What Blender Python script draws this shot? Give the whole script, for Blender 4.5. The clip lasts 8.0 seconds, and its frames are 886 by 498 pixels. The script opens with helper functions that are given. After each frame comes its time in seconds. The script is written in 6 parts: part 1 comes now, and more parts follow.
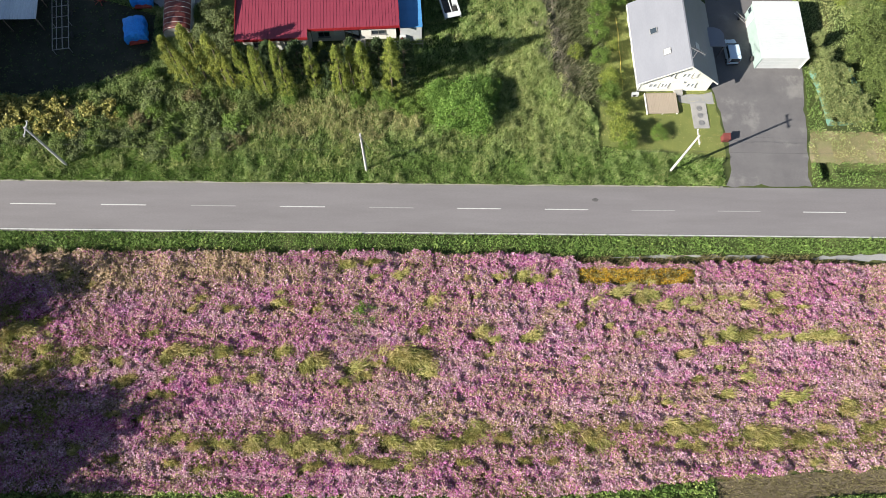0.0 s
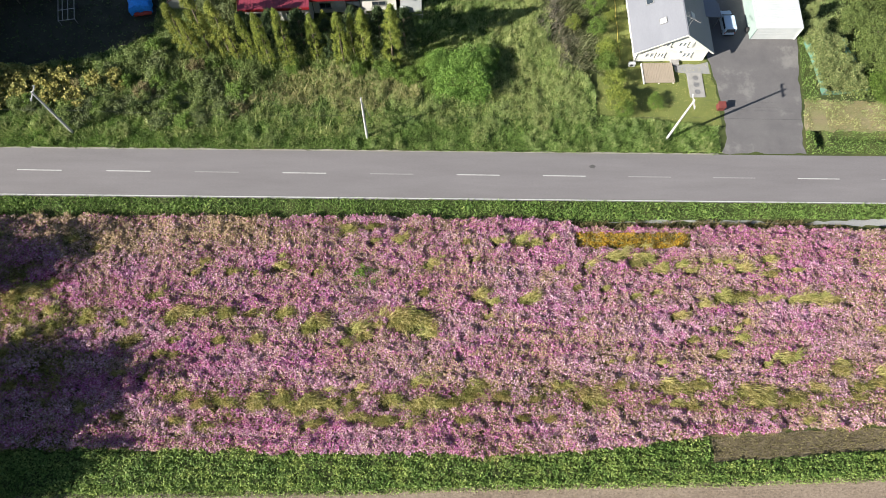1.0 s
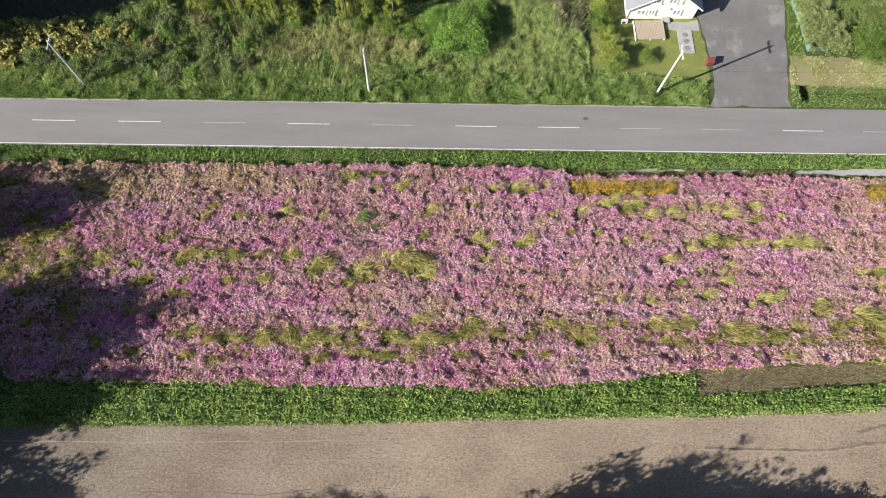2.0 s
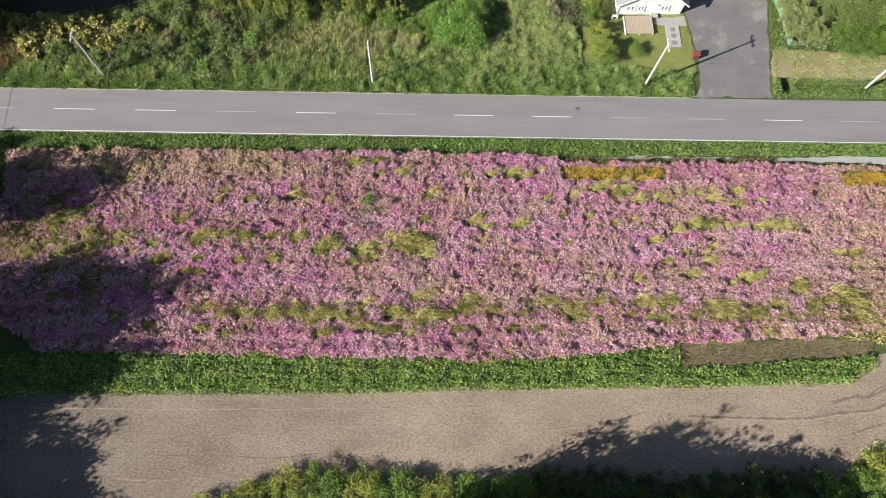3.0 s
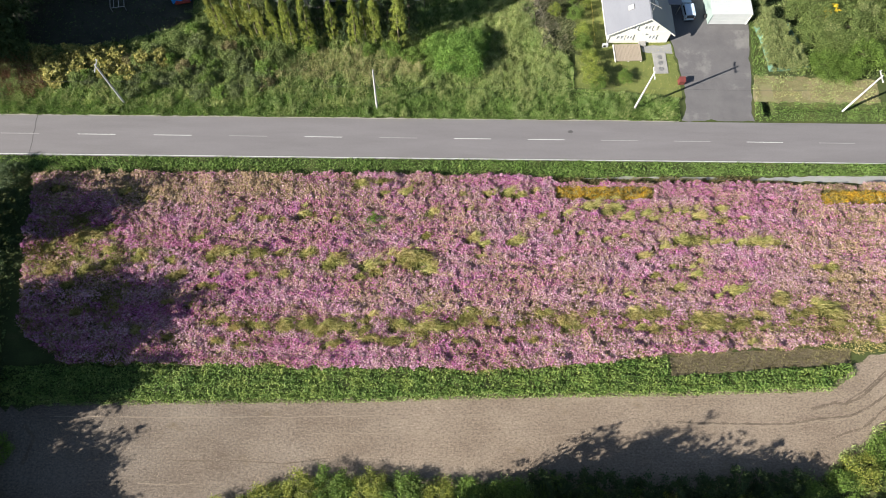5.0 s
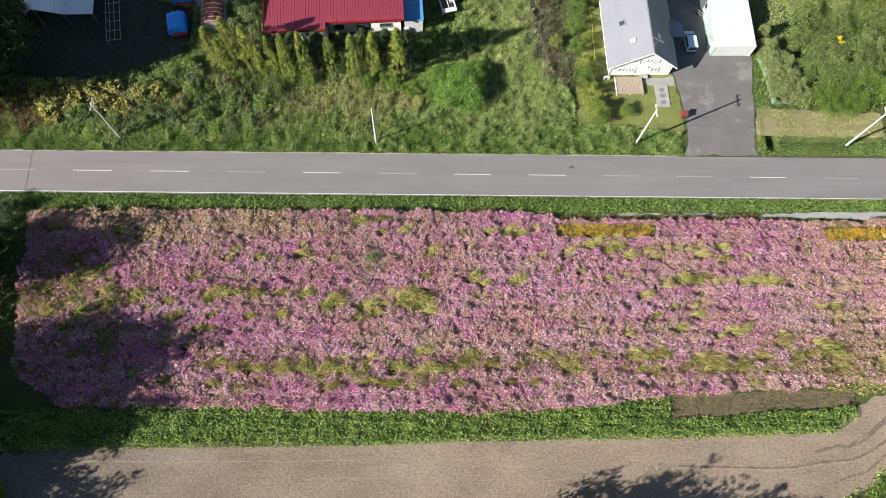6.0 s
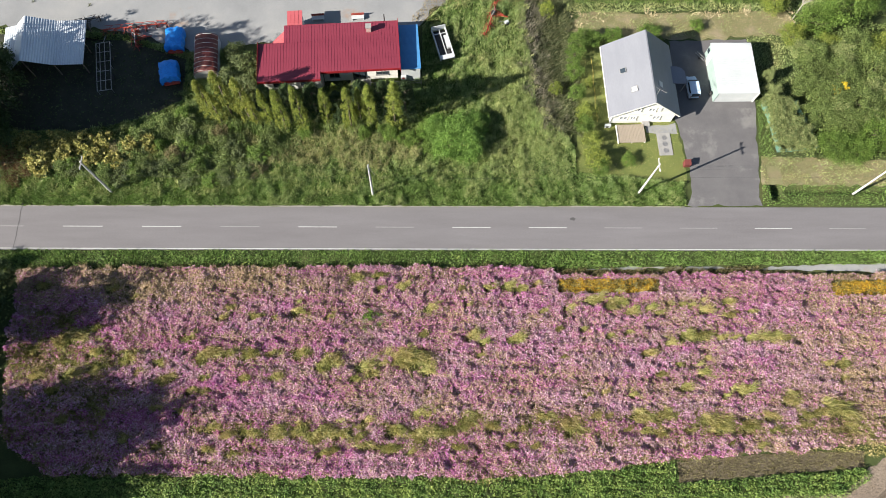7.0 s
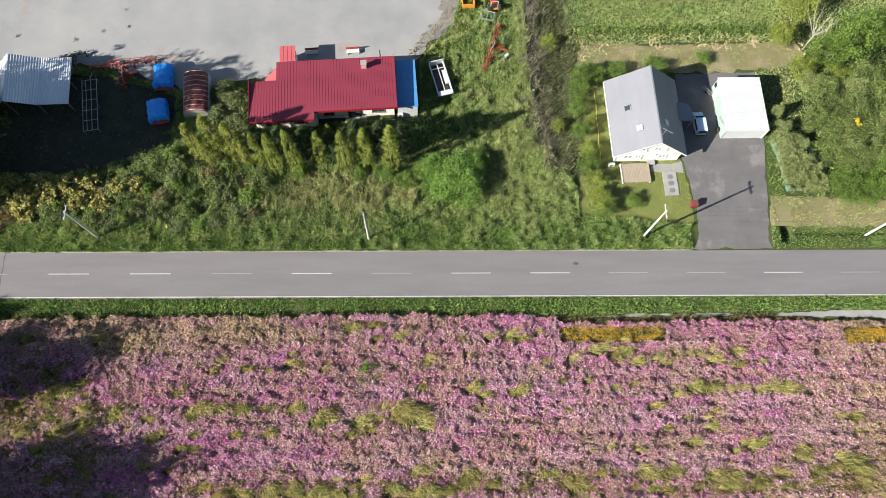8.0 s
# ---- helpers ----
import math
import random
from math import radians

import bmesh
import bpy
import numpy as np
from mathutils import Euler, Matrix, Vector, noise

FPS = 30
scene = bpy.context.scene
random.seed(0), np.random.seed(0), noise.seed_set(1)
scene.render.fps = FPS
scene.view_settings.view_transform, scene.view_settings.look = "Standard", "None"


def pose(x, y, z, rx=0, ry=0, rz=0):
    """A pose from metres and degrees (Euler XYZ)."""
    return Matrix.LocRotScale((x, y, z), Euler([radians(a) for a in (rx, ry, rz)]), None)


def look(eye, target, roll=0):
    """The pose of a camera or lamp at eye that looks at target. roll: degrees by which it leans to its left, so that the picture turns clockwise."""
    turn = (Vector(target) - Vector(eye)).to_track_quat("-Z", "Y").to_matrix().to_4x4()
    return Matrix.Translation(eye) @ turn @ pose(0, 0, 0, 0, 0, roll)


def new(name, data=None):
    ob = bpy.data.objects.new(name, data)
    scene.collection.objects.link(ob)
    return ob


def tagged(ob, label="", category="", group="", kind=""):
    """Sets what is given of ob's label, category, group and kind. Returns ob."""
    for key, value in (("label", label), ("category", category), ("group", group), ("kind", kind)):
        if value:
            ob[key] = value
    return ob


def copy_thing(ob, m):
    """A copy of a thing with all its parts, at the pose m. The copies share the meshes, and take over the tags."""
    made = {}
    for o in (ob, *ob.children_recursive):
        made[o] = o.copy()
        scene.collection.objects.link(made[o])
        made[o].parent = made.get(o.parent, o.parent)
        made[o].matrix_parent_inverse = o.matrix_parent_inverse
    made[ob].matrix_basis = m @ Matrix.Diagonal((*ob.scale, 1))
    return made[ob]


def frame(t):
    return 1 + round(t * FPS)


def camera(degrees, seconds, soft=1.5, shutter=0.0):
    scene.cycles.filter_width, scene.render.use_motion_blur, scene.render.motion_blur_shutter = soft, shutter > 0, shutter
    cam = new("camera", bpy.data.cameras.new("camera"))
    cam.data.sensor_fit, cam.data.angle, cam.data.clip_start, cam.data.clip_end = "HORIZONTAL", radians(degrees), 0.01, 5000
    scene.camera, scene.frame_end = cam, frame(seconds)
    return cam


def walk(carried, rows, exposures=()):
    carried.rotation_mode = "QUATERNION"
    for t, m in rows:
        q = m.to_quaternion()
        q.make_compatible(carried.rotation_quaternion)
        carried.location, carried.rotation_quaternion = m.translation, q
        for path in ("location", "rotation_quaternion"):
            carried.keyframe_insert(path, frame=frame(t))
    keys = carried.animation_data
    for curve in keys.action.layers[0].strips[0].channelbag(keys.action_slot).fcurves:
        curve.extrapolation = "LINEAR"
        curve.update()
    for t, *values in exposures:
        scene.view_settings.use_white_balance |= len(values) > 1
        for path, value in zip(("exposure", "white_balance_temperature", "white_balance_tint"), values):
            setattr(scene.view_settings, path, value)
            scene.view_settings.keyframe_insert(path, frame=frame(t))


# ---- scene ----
cam = camera(65.0, 8.0, 0.88)
PATH = [
    (0, (-3.919, -28.892, 73.759), (-3.86, -28.273, 71.858), 5.7),
    (0.5, (-3.779, -30.797, 73.679), (-3.723, -30.173, 71.779), 5.4),
    (1, (-3.714, -33.092, 73.715), (-3.659, -32.472, 71.815), 5.3),
    (1.5, (-3.745, -35.952, 74.188), (-3.689, -35.341, 72.285), 5.5),
    (2, (-3.83, -39.053, 75.359), (-3.77, -38.457, 73.451), 6.0),
    (3.5, (-3.827, -44.082, 80.85), (-3.77, -43.47, 78.946), 5.7),
    (4, (-3.848, -45.093, 82.04), (-3.793, -44.456, 80.145), 5.3),
    (4.5, (-4.004, -45.143, 83.112), (-3.947, -44.498, 81.22), 5.3),
    (5.8, (-4.057, -39.927, 84.735), (-3.999, -39.298, 82.837), 5.4),
    (6, (-4.05, -38.785, 84.801), (-3.992, -38.153, 82.904), 5.4),
    (6.5, (-4.001, -35.379, 84.942), (-3.942, -34.746, 83.046), 5.3),
    (7, (-3.888, -31.852, 84.963), (-3.829, -31.209, 83.071), 5.1),
    (7.5, (-3.789, -28.356, 84.738), (-3.729, -27.708, 82.846), 5.0),
    (8, (-3.628, -24.678, 84.16), (-3.569, -24.049, 82.262), 5.0),
]
walk(cam, [(t, look(eye, target, roll)) for t, eye, target, roll in PATH])

# ---- light ----
SUN_AZ, SUN_EL = 24.5, 28.0          # shadows run 24.5 degrees north of east
world = bpy.data.worlds.new("sky")
scene.world = world
world.use_nodes = True
wn = world.node_tree.nodes
sky = wn.new("ShaderNodeTexSky")
sky.sky_type, sky.sun_disc = "NISHITA", False
sky.sun_elevation = radians(SUN_EL)
sky.sun_rotation = radians(270 - SUN_AZ)
sky.air_density, sky.dust_density = 1.0, 0.6
wn["Background"].inputs["Strength"].default_value = 0.05
world.node_tree.links.new(sky.outputs[0], wn["Background"].inputs[0])
sun = new("sun", bpy.data.lights.new("sun", "SUN"))
sun.data.energy, sun.data.angle, sun.data.color = 5.25, radians(0.55), (1.0, 0.95, 0.865)
ca, sa = math.cos(radians(SUN_AZ)), math.sin(radians(SUN_AZ))
sun.matrix_world = look((-60 * ca, -60 * sa, 60 * math.tan(radians(SUN_EL))), (0, 0, 0))
scene.view_settings.exposure = 1.45

# ---- materials ----
def ramp_of(nt, fac, stops):
    r = nt.nodes.new("ShaderNodeValToRGB")
    while len(r.color_ramp.elements) < len(stops):
        r.color_ramp.elements.new(0.5)
    for e, (p, c) in zip(r.color_ramp.elements, stops):
        e.position, e.color = p, (*c, 1)
    nt.links.new(fac, r.inputs[0])
    return r.outputs[0]


def noise_of(nt, vec, scale, detail=4.0, rough=0.6):
    n = nt.nodes.new("ShaderNodeTexNoise")
    n.inputs["Scale"].default_value, n.inputs["Detail"].default_value, n.inputs["Roughness"].default_value = scale, detail, rough
    if vec is not None:
        nt.links.new(vec, n.inputs["Vector"])
    return n.outputs[0]


def mix_of(nt, fac, a, b, mode="MIX"):
    m = nt.nodes.new("ShaderNodeMix")
    m.data_type, m.blend_type = "RGBA", mode
    for k, v in ((0, fac), (6, a), (7, b)):
        if isinstance(v, (int, float)):
            m.inputs[k].default_value = v
        elif isinstance(v, tuple):
            m.inputs[k].default_value = (*v, 1)
        else:
            nt.links.new(v, m.inputs[k])
    return m.outputs[2]


def surface(name, stops, scale=1.0, fine=12.0, rough=0.8, metal=0.0, bump=0.15, grain=0.25, stretch=(1, 1, 1), specular=0.3, blot=None):
    """A painted or mineral surface: large blotches by the ramp, fine grain over it, fine relief."""
    m = bpy.data.materials.new(name)
    m.use_nodes = True
    nt = m.node_tree
    b = nt.nodes["Principled BSDF"]
    co = nt.nodes.new("ShaderNodeTexCoord")
    mp = nt.nodes.new("ShaderNodeMapping")
    mp.inputs["Scale"].default_value = stretch
    nt.links.new(co.outputs["Object"], mp.inputs[0])
    big = ramp_of(nt, noise_of(nt, mp.outputs[0], scale, 5, 0.65), stops)
    fn = noise_of(nt, mp.outputs[0], fine, 3, 0.7)
    g = ramp_of(nt, fn, [(0.3, (1 - grain,) * 3), (0.7, (1 + grain * 0.6,) * 3)])
    col = mix_of(nt, 1.0, big, g, "MULTIPLY")
    if blot:
        f = ramp_of(nt, noise_of(nt, mp.outputs[0], blot[1], 6, 0.7), [(blot[2], (0, 0, 0)), (blot[2] + 0.12, (1, 1, 1))])
        col = mix_of(nt, f, col, blot[0])
    nt.links.new(col, b.inputs["Base Color"])
    b.inputs["Roughness"].default_value, b.inputs["Metallic"].default_value = rough, metal
    b.inputs["Specular IOR Level"].default_value = specular
    if bump:
        bp = nt.nodes.new("ShaderNodeBump")
        bp.inputs["Strength"].default_value, bp.inputs["Distance"].default_value = bump, 0.05
        nt.links.new(fn, bp.inputs["Height"])
        nt.links.new(bp.outputs[0], b.inputs["Normal"])
    return m


def leafy(name, stops, patch=0.25, patch_stops=((0.35, (0.75, 0.75, 0.75)), (0.65, (1.2, 1.2, 1.2))), through_light=0.3, rough=0.6, alike=0.32):
    """Leaves and petals: a colour for each leaf, nearer to its neighbours' by alike, broad drifts over the plants, some light coming through."""
    m = bpy.data.materials.new(name)
    m.use_nodes = True
    nt = m.node_tree
    b = nt.nodes["Principled BSDF"]
    geo = nt.nodes.new("ShaderNodeNewGeometry")
    near = ramp_of(nt, noise_of(nt, geo.outputs["Position"], 1.7, 3, 0.6), [(0.32, (0, 0, 0)), (0.68, (1, 1, 1))])
    pick = mix_of(nt, alike, geo.outputs["Random Per Island"], near)
    col = ramp_of(nt, pick, stops)
    big = ramp_of(nt, noise_of(nt, geo.outputs["Position"], patch, 4, 0.6), list(patch_stops))
    col = mix_of(nt, 1.0, col, big, "MULTIPLY")
    nt.links.new(col, b.inputs["Base Color"])
    b.inputs["Roughness"].default_value = rough
    b.inputs["Specular IOR Level"].default_value = 0.25
    tr = nt.nodes.new("ShaderNodeBsdfTranslucent")
    nt.links.new(col, tr.inputs[0])
    ms = nt.nodes.new("ShaderNodeMixShader")
    ms.inputs[0].default_value = through_light
    nt.links.new(b.outputs[0], ms.inputs[1])
    nt.links.new(tr.outputs[0], ms.inputs[2])
    nt.links.new(ms.outputs[0], nt.nodes["Material Output"].inputs[0])
    return m


def glassy(name, tint=(0.03, 0.04, 0.05)):
    m = bpy.data.materials.new(name)
    m.use_nodes = True
    b = m.node_tree.nodes["Principled BSDF"]
    b.inputs["Base Color"].default_value = (*tint, 1)
    b.inputs["Roughness"].default_value = 0.06
    b.inputs["Specular IOR Level"].default_value = 0.6
    return m


M = {}
M["ground"] = surface("meadow_soil", [(0.3, (0.03, 0.042, 0.012)), (0.55, (0.05, 0.065, 0.018)), (0.75, (0.085, 0.08, 0.03))], 0.25, 6, 0.95)
M["asphalt"] = surface("worn_asphalt", [(0.3, (0.128, 0.119, 0.122)), (0.7, (0.158, 0.148, 0.152))], 0.5, 30, 0.85, stretch=(0.12, 1, 1), grain=0.12)
M["drive"] = surface("driveway_asphalt", [(0.3, (0.098, 0.093, 0.095)), (0.7, (0.128, 0.122, 0.122))], 0.4, 20, 0.85, grain=0.15, blot=((0.165, 0.158, 0.152), 0.2, 0.56))
M["paint"] = surface("road_paint", [(0.3, (0.33, 0.33, 0.32)), (0.7, (0.46, 0.46, 0.45))], 3, 30, 0.7, blot=((0.25, 0.24, 0.24), 6, 0.66))
M["faint"] = surface("worn_road_paint", [(0.3, (0.20, 0.195, 0.195)), (0.7, (0.28, 0.275, 0.27))], 3, 30, 0.7, blot=((0.2, 0.19, 0.19), 6, 0.5))
M["gravel"] = surface("pale_gravel", [(0.3, (0.185, 0.188, 0.19)), (0.5, (0.225, 0.226, 0.226)), (0.72, (0.27, 0.265, 0.255))], 0.12, 14, 0.95, grain=0.2, blot=((0.24, 0.165, 0.12), 0.11, 0.6))
M["soil"] = surface("dry_tilled_soil", [(0.28, (0.15, 0.114, 0.085)), (0.5, (0.20, 0.157, 0.119)), (0.75, (0.255, 0.206, 0.16))], 0.13, 4, 0.97, bump=1.0, grain=0.48, stretch=(0.8, 1.2, 1), blot=((0.15, 0.114, 0.073), 0.25, 0.6))
# soil colour turns darker and greyer towards the west, its border strayed by noise
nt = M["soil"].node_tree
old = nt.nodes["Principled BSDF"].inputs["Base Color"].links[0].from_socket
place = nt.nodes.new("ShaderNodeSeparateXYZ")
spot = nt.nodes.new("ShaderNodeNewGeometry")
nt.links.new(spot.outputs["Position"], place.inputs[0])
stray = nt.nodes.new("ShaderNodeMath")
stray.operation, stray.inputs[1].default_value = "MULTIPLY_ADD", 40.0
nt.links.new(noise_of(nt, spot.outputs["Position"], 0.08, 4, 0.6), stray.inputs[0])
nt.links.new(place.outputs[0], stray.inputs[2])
westward = nt.nodes.new("ShaderNodeMapRange")
westward.inputs["From Min"].default_value, westward.inputs["From Max"].default_value = 15.0, -25.0
nt.links.new(stray.outputs[0], westward.inputs[0])
nt.links.new(mix_of(nt, westward.outputs[0], old, mix_of(nt, 1.0, old, (0.66, 0.69, 0.74), "MULTIPLY")), nt.nodes["Principled BSDF"].inputs["Base Color"])
M["track"] = surface("pressed_soil", [(0.3, (0.085, 0.066, 0.049)), (0.7, (0.135, 0.107, 0.08))], 0.6, 9, 0.97, bump=0.6)
M["ridge_soil"] = surface("loose_pale_soil", [(0.3, (0.19, 0.15, 0.114)), (0.7, (0.245, 0.198, 0.153))], 0.8, 9, 0.97, bump=0.8)
M["bed"] = surface("weedy_bed_soil", [(0.3, (0.05, 0.045, 0.022)), (0.55, (0.10, 0.075, 0.04)), (0.8, (0.07, 0.085, 0.03))], 0.5, 6, 0.97, bump=0.8)
M["dugsoil"] = surface("grey_dug_soil", [(0.3, (0.10, 0.08, 0.055)), (0.55, (0.145, 0.118, 0.083)), (0.8, (0.115, 0.10, 0.06))], 0.5, 7, 0.97, bump=0.8)
M["dryground"] = surface("dry_cut_grass", [(0.3, (0.19, 0.155, 0.09)), (0.5, (0.17, 0.165, 0.075)), (0.7, (0.27, 0.22, 0.145))], 0.35, 7, 0.97, bump=0.6)
M["cutgrass"] = surface("mown_lawn", [(0.3, (0.09, 0.115, 0.03)), (0.7, (0.15, 0.165, 0.045))], 0.4, 10, 0.95, bump=0.5)
# near-black earth: the tree shade on the yard is put into this colour
M["shade_earth"] = surface("shade_darkened_earth", [(0.3, (0.020, 0.023, 0.016)), (0.6, (0.036, 0.038, 0.026)), (0.8, (0.06, 0.056, 0.04))], 0.5, 8, 0.95, bump=0.5)
M["concrete"] = surface("concrete", [(0.3, (0.22, 0.215, 0.205)), (0.7, (0.29, 0.28, 0.265))], 0.8, 18, 0.9)
M["white"] = surface("white_siding", [(0.3, (0.60, 0.585, 0.53)), (0.7, (0.68, 0.665, 0.61))], 0.6, 16, 0.6, grain=0.05)
M["whitemetal"] = surface("white_sheet_metal", [(0.3, (0.40, 0.42, 0.42)), (0.7, (0.47, 0.48, 0.48))], 0.5, 12, 0.45, grain=0.05, blot=((0.55, 0.58, 0.52), 1.2, 0.7))
M["palegreen"] = surface("pale_green_sheet", [(0.3, (0.20, 0.26, 0.24)), (0.7, (0.26, 0.32, 0.295))], 0.6, 10, 0.5, grain=0.06)
M["cream"] = surface("cream_render", [(0.3, (0.62, 0.60, 0.55)), (0.7, (0.72, 0.70, 0.65))], 0.6, 16, 0.8, grain=0.08)
M["greyroof"] = surface("grey_metal_roof", [(0.3, (0.145, 0.15, 0.17)), (0.7, (0.175, 0.18, 0.20))], 0.4, 9, 0.5, grain=0.06, stretch=(1, 0.3, 1))
M["redroof"] = surface("red_painted_metal", [(0.3, (0.17, 0.026, 0.044)), (0.7, (0.225, 0.038, 0.06))], 0.5, 9, 0.5, grain=0.12, stretch=(1, 0.25, 1), blot=((0.30, 0.09, 0.10), 0.8, 0.68))
M["redtrim"] = surface("red_fascia", [(0.3, (0.18, 0.012, 0.016)), (0.7, (0.25, 0.016, 0.022))], 1, 9, 0.5)
M["pinkroof"] = surface("faded_red_metal", [(0.3, (0.36, 0.07, 0.08)), (0.7, (0.42, 0.10, 0.11))], 1, 9, 0.55)
M["blueroof"] = surface("blue_painted_metal", [(0.3, (0.045, 0.17, 0.36)), (0.7, (0.07, 0.23, 0.44))], 0.6, 9, 0.5, grain=0.1)
M["zinc"] = surface("galvanised_corrugated", [(0.3, (0.42, 0.45, 0.49)), (0.7, (0.55, 0.58, 0.61))], 0.4, 10, 0.42, metal=0.25, grain=0.1, stretch=(1, 0.3, 1), blot=((0.36, 0.30, 0.25), 0.9, 0.7))
M["rustred"] = surface("red_brown_sheet", [(0.3, (0.11, 0.03, 0.026)), (0.7, (0.16, 0.042, 0.036))], 1, 9, 0.6)
M["tarp"] = surface("blue_tarpaulin", [(0.3, (0.01, 0.16, 0.55)), (0.7, (0.03, 0.28, 0.75))], 1.2, 9, 0.45, bump=0.3)
M["steel"] = surface("weathered_steel", [(0.3, (0.20, 0.20, 0.20)), (0.7, (0.32, 0.31, 0.30))], 2, 16, 0.5, metal=0.5)
M["darksteel"] = surface("dark_steel", [(0.3, (0.03, 0.03, 0.032)), (0.7, (0.06, 0.055, 0.05))], 2, 16, 0.6, metal=0.3)
M["redsteel"] = surface("red_machine_paint", [(0.3, (0.24, 0.03, 0.02)), (0.7, (0.34, 0.06, 0.035))], 2, 16, 0.5)
M["orange"] = surface("orange_machine_paint", [(0.3, (0.55, 0.18, 0.02)), (0.7, (0.65, 0.26, 0.04))], 2, 16, 0.5)
M["pole"] = surface("concrete_pole", [(0.3, (0.36, 0.355, 0.345)), (0.7, (0.46, 0.45, 0.44))], 1.5, 14, 0.85)
M["deck"] = surface("weathered_decking", [(0.3, (0.25, 0.205, 0.155)), (0.7, (0.33, 0.28, 0.22))], 2.5, 24, 0.85, stretch=(6, 0.6, 1))
M["bark"] = surface("bark", [(0.3, (0.09, 0.07, 0.05)), (0.7, (0.18, 0.145, 0.11))], 3, 16, 0.95, bump=0.6)
M["deadwood"] = surface("bleached_wood", [(0.3, (0.20, 0.18, 0.155)), (0.7, (0.32, 0.295, 0.26))], 3, 16, 0.9)
M["brick"] = surface("chimney_block", [(0.3, (0.34, 0.20, 0.18)), (0.7, (0.46, 0.33, 0.30))], 2, 16, 0.9)
M["rubber"] = surface("rubber", [(0.3, (0.02, 0.02, 0.02)), (0.7, (0.035, 0.035, 0.035))], 2, 16, 0.8)
M["carpaint"] = surface("pale_car_paint", [(0.3, (0.40, 0.50, 0.60)), (0.7, (0.46, 0.56, 0.66))], 1, 9, 0.25, bump=0, grain=0.03, specular=0.6)
M["glass"] = glassy("window_glass")
M["curtain"] = surface("curtained_window_glass", [(0.3, (0.26, 0.28, 0.31)), (0.7, (0.40, 0.42, 0.44))], 1.5, 9, 0.15, bump=0, grain=0.1, specular=0.6)
M["hose"] = surface("yellow_hose", [(0.3, (0.50, 0.40, 0.08)), (0.7, (0.60, 0.50, 0.14))], 2, 9, 0.5)
M["straw"] = leafy("pale_cut_straw", [(0.0, (0.34, 0.27, 0.15)), (0.5, (0.52, 0.43, 0.27)), (1.0, (0.70, 0.61, 0.42))], 0.4, through_light=0.1)
M["wire"] = surface("black_cable", [(0.3, (0.03, 0.03, 0.03)), (0.7, (0.05, 0.05, 0.05))], 2, 10, 0.8)
M["net"] = surface("green_netting", [(0.3, (0.11, 0.24, 0.18)), (0.7, (0.17, 0.33, 0.26))], 2, 16, 0.8)
M["shoulder"] = surface("sandy_edge", [(0.3, (0.20, 0.185, 0.155)), (0.7, (0.28, 0.265, 0.23))], 0.8, 10, 0.95)
M["crack"] = surface("tar_seam", [(0.3, (0.06, 0.058, 0.058)), (0.7, (0.10, 0.095, 0.095))], 2, 16, 0.9)

M["petal"] = leafy("pale_pink_cosmos_petals", [(0.0, (0.31, 0.12, 0.20)), (0.3, (0.455, 0.25, 0.34)), (0.7, (0.57, 0.37, 0.445)), (1.0, (0.70, 0.56, 0.575))], 0.7,
                   ((0.36, (0.96, 0.98, 0.92)), (0.5, (1.0, 1.0, 1.0)), (0.66, (1.04, 0.95, 1.08))), 0.4, alike=0.12)
M["mauve"] = leafy("deep_pink_cosmos_petals", [(0.0, (0.21, 0.04, 0.125)), (0.3, (0.395, 0.11, 0.26)), (0.65, (0.55, 0.22, 0.395)), (1.0, (0.64, 0.36, 0.49))], 0.7,
                   ((0.36, (0.97, 1.05, 0.92)), (0.5, (1.0, 1.0, 1.0)), (0.66, (1.0, 0.88, 1.12))), 0.4, alike=0.12)
M["tanpetal"] = leafy("fading_cosmos_heads", [(0.0, (0.19, 0.135, 0.068)), (0.5, (0.34, 0.245, 0.142)), (1.0, (0.46, 0.35, 0.24))], 0.3, through_light=0.25, alike=0.12)
M["gold"] = leafy("orange_marigold_petals", [(0.0, (0.34, 0.15, 0.012)), (0.5, (0.47, 0.29, 0.025)), (1.0, (0.54, 0.44, 0.08))], 0.5, through_light=0.3)
M["sungrass"] = leafy("light_green_meadow_blades", [(0.0, (0.13, 0.20, 0.05)), (0.5, (0.24, 0.335, 0.09)), (1.0, (0.38, 0.45, 0.16))], 0.3)
M["palegrass"] = leafy("pale_seeding_grass", [(0.0, (0.20, 0.25, 0.075)), (0.5, (0.37, 0.42, 0.15)), (1.0, (0.60, 0.58, 0.30))], 0.3)
M["stem"] = leafy("cosmos_stems", [(0.0, (0.09, 0.085, 0.03)), (0.5, (0.185, 0.165, 0.065)), (0.8, (0.28, 0.235, 0.11)), (1.0, (0.38, 0.30, 0.17))], 0.2)
M["tuft"] = leafy("yellow_green_grass_blades", [(0.0, (0.20, 0.185, 0.055)), (0.5, (0.43, 0.39, 0.15)), (0.85, (0.58, 0.51, 0.25)), (1.0, (0.68, 0.59, 0.36))], 0.5, ((0.35, (0.78, 0.88, 0.7)), (0.65, (1.15, 1.06, 1.15))), 0.4, alike=0.15)
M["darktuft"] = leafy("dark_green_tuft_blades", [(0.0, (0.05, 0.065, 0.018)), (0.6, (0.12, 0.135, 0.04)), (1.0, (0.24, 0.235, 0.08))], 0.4)
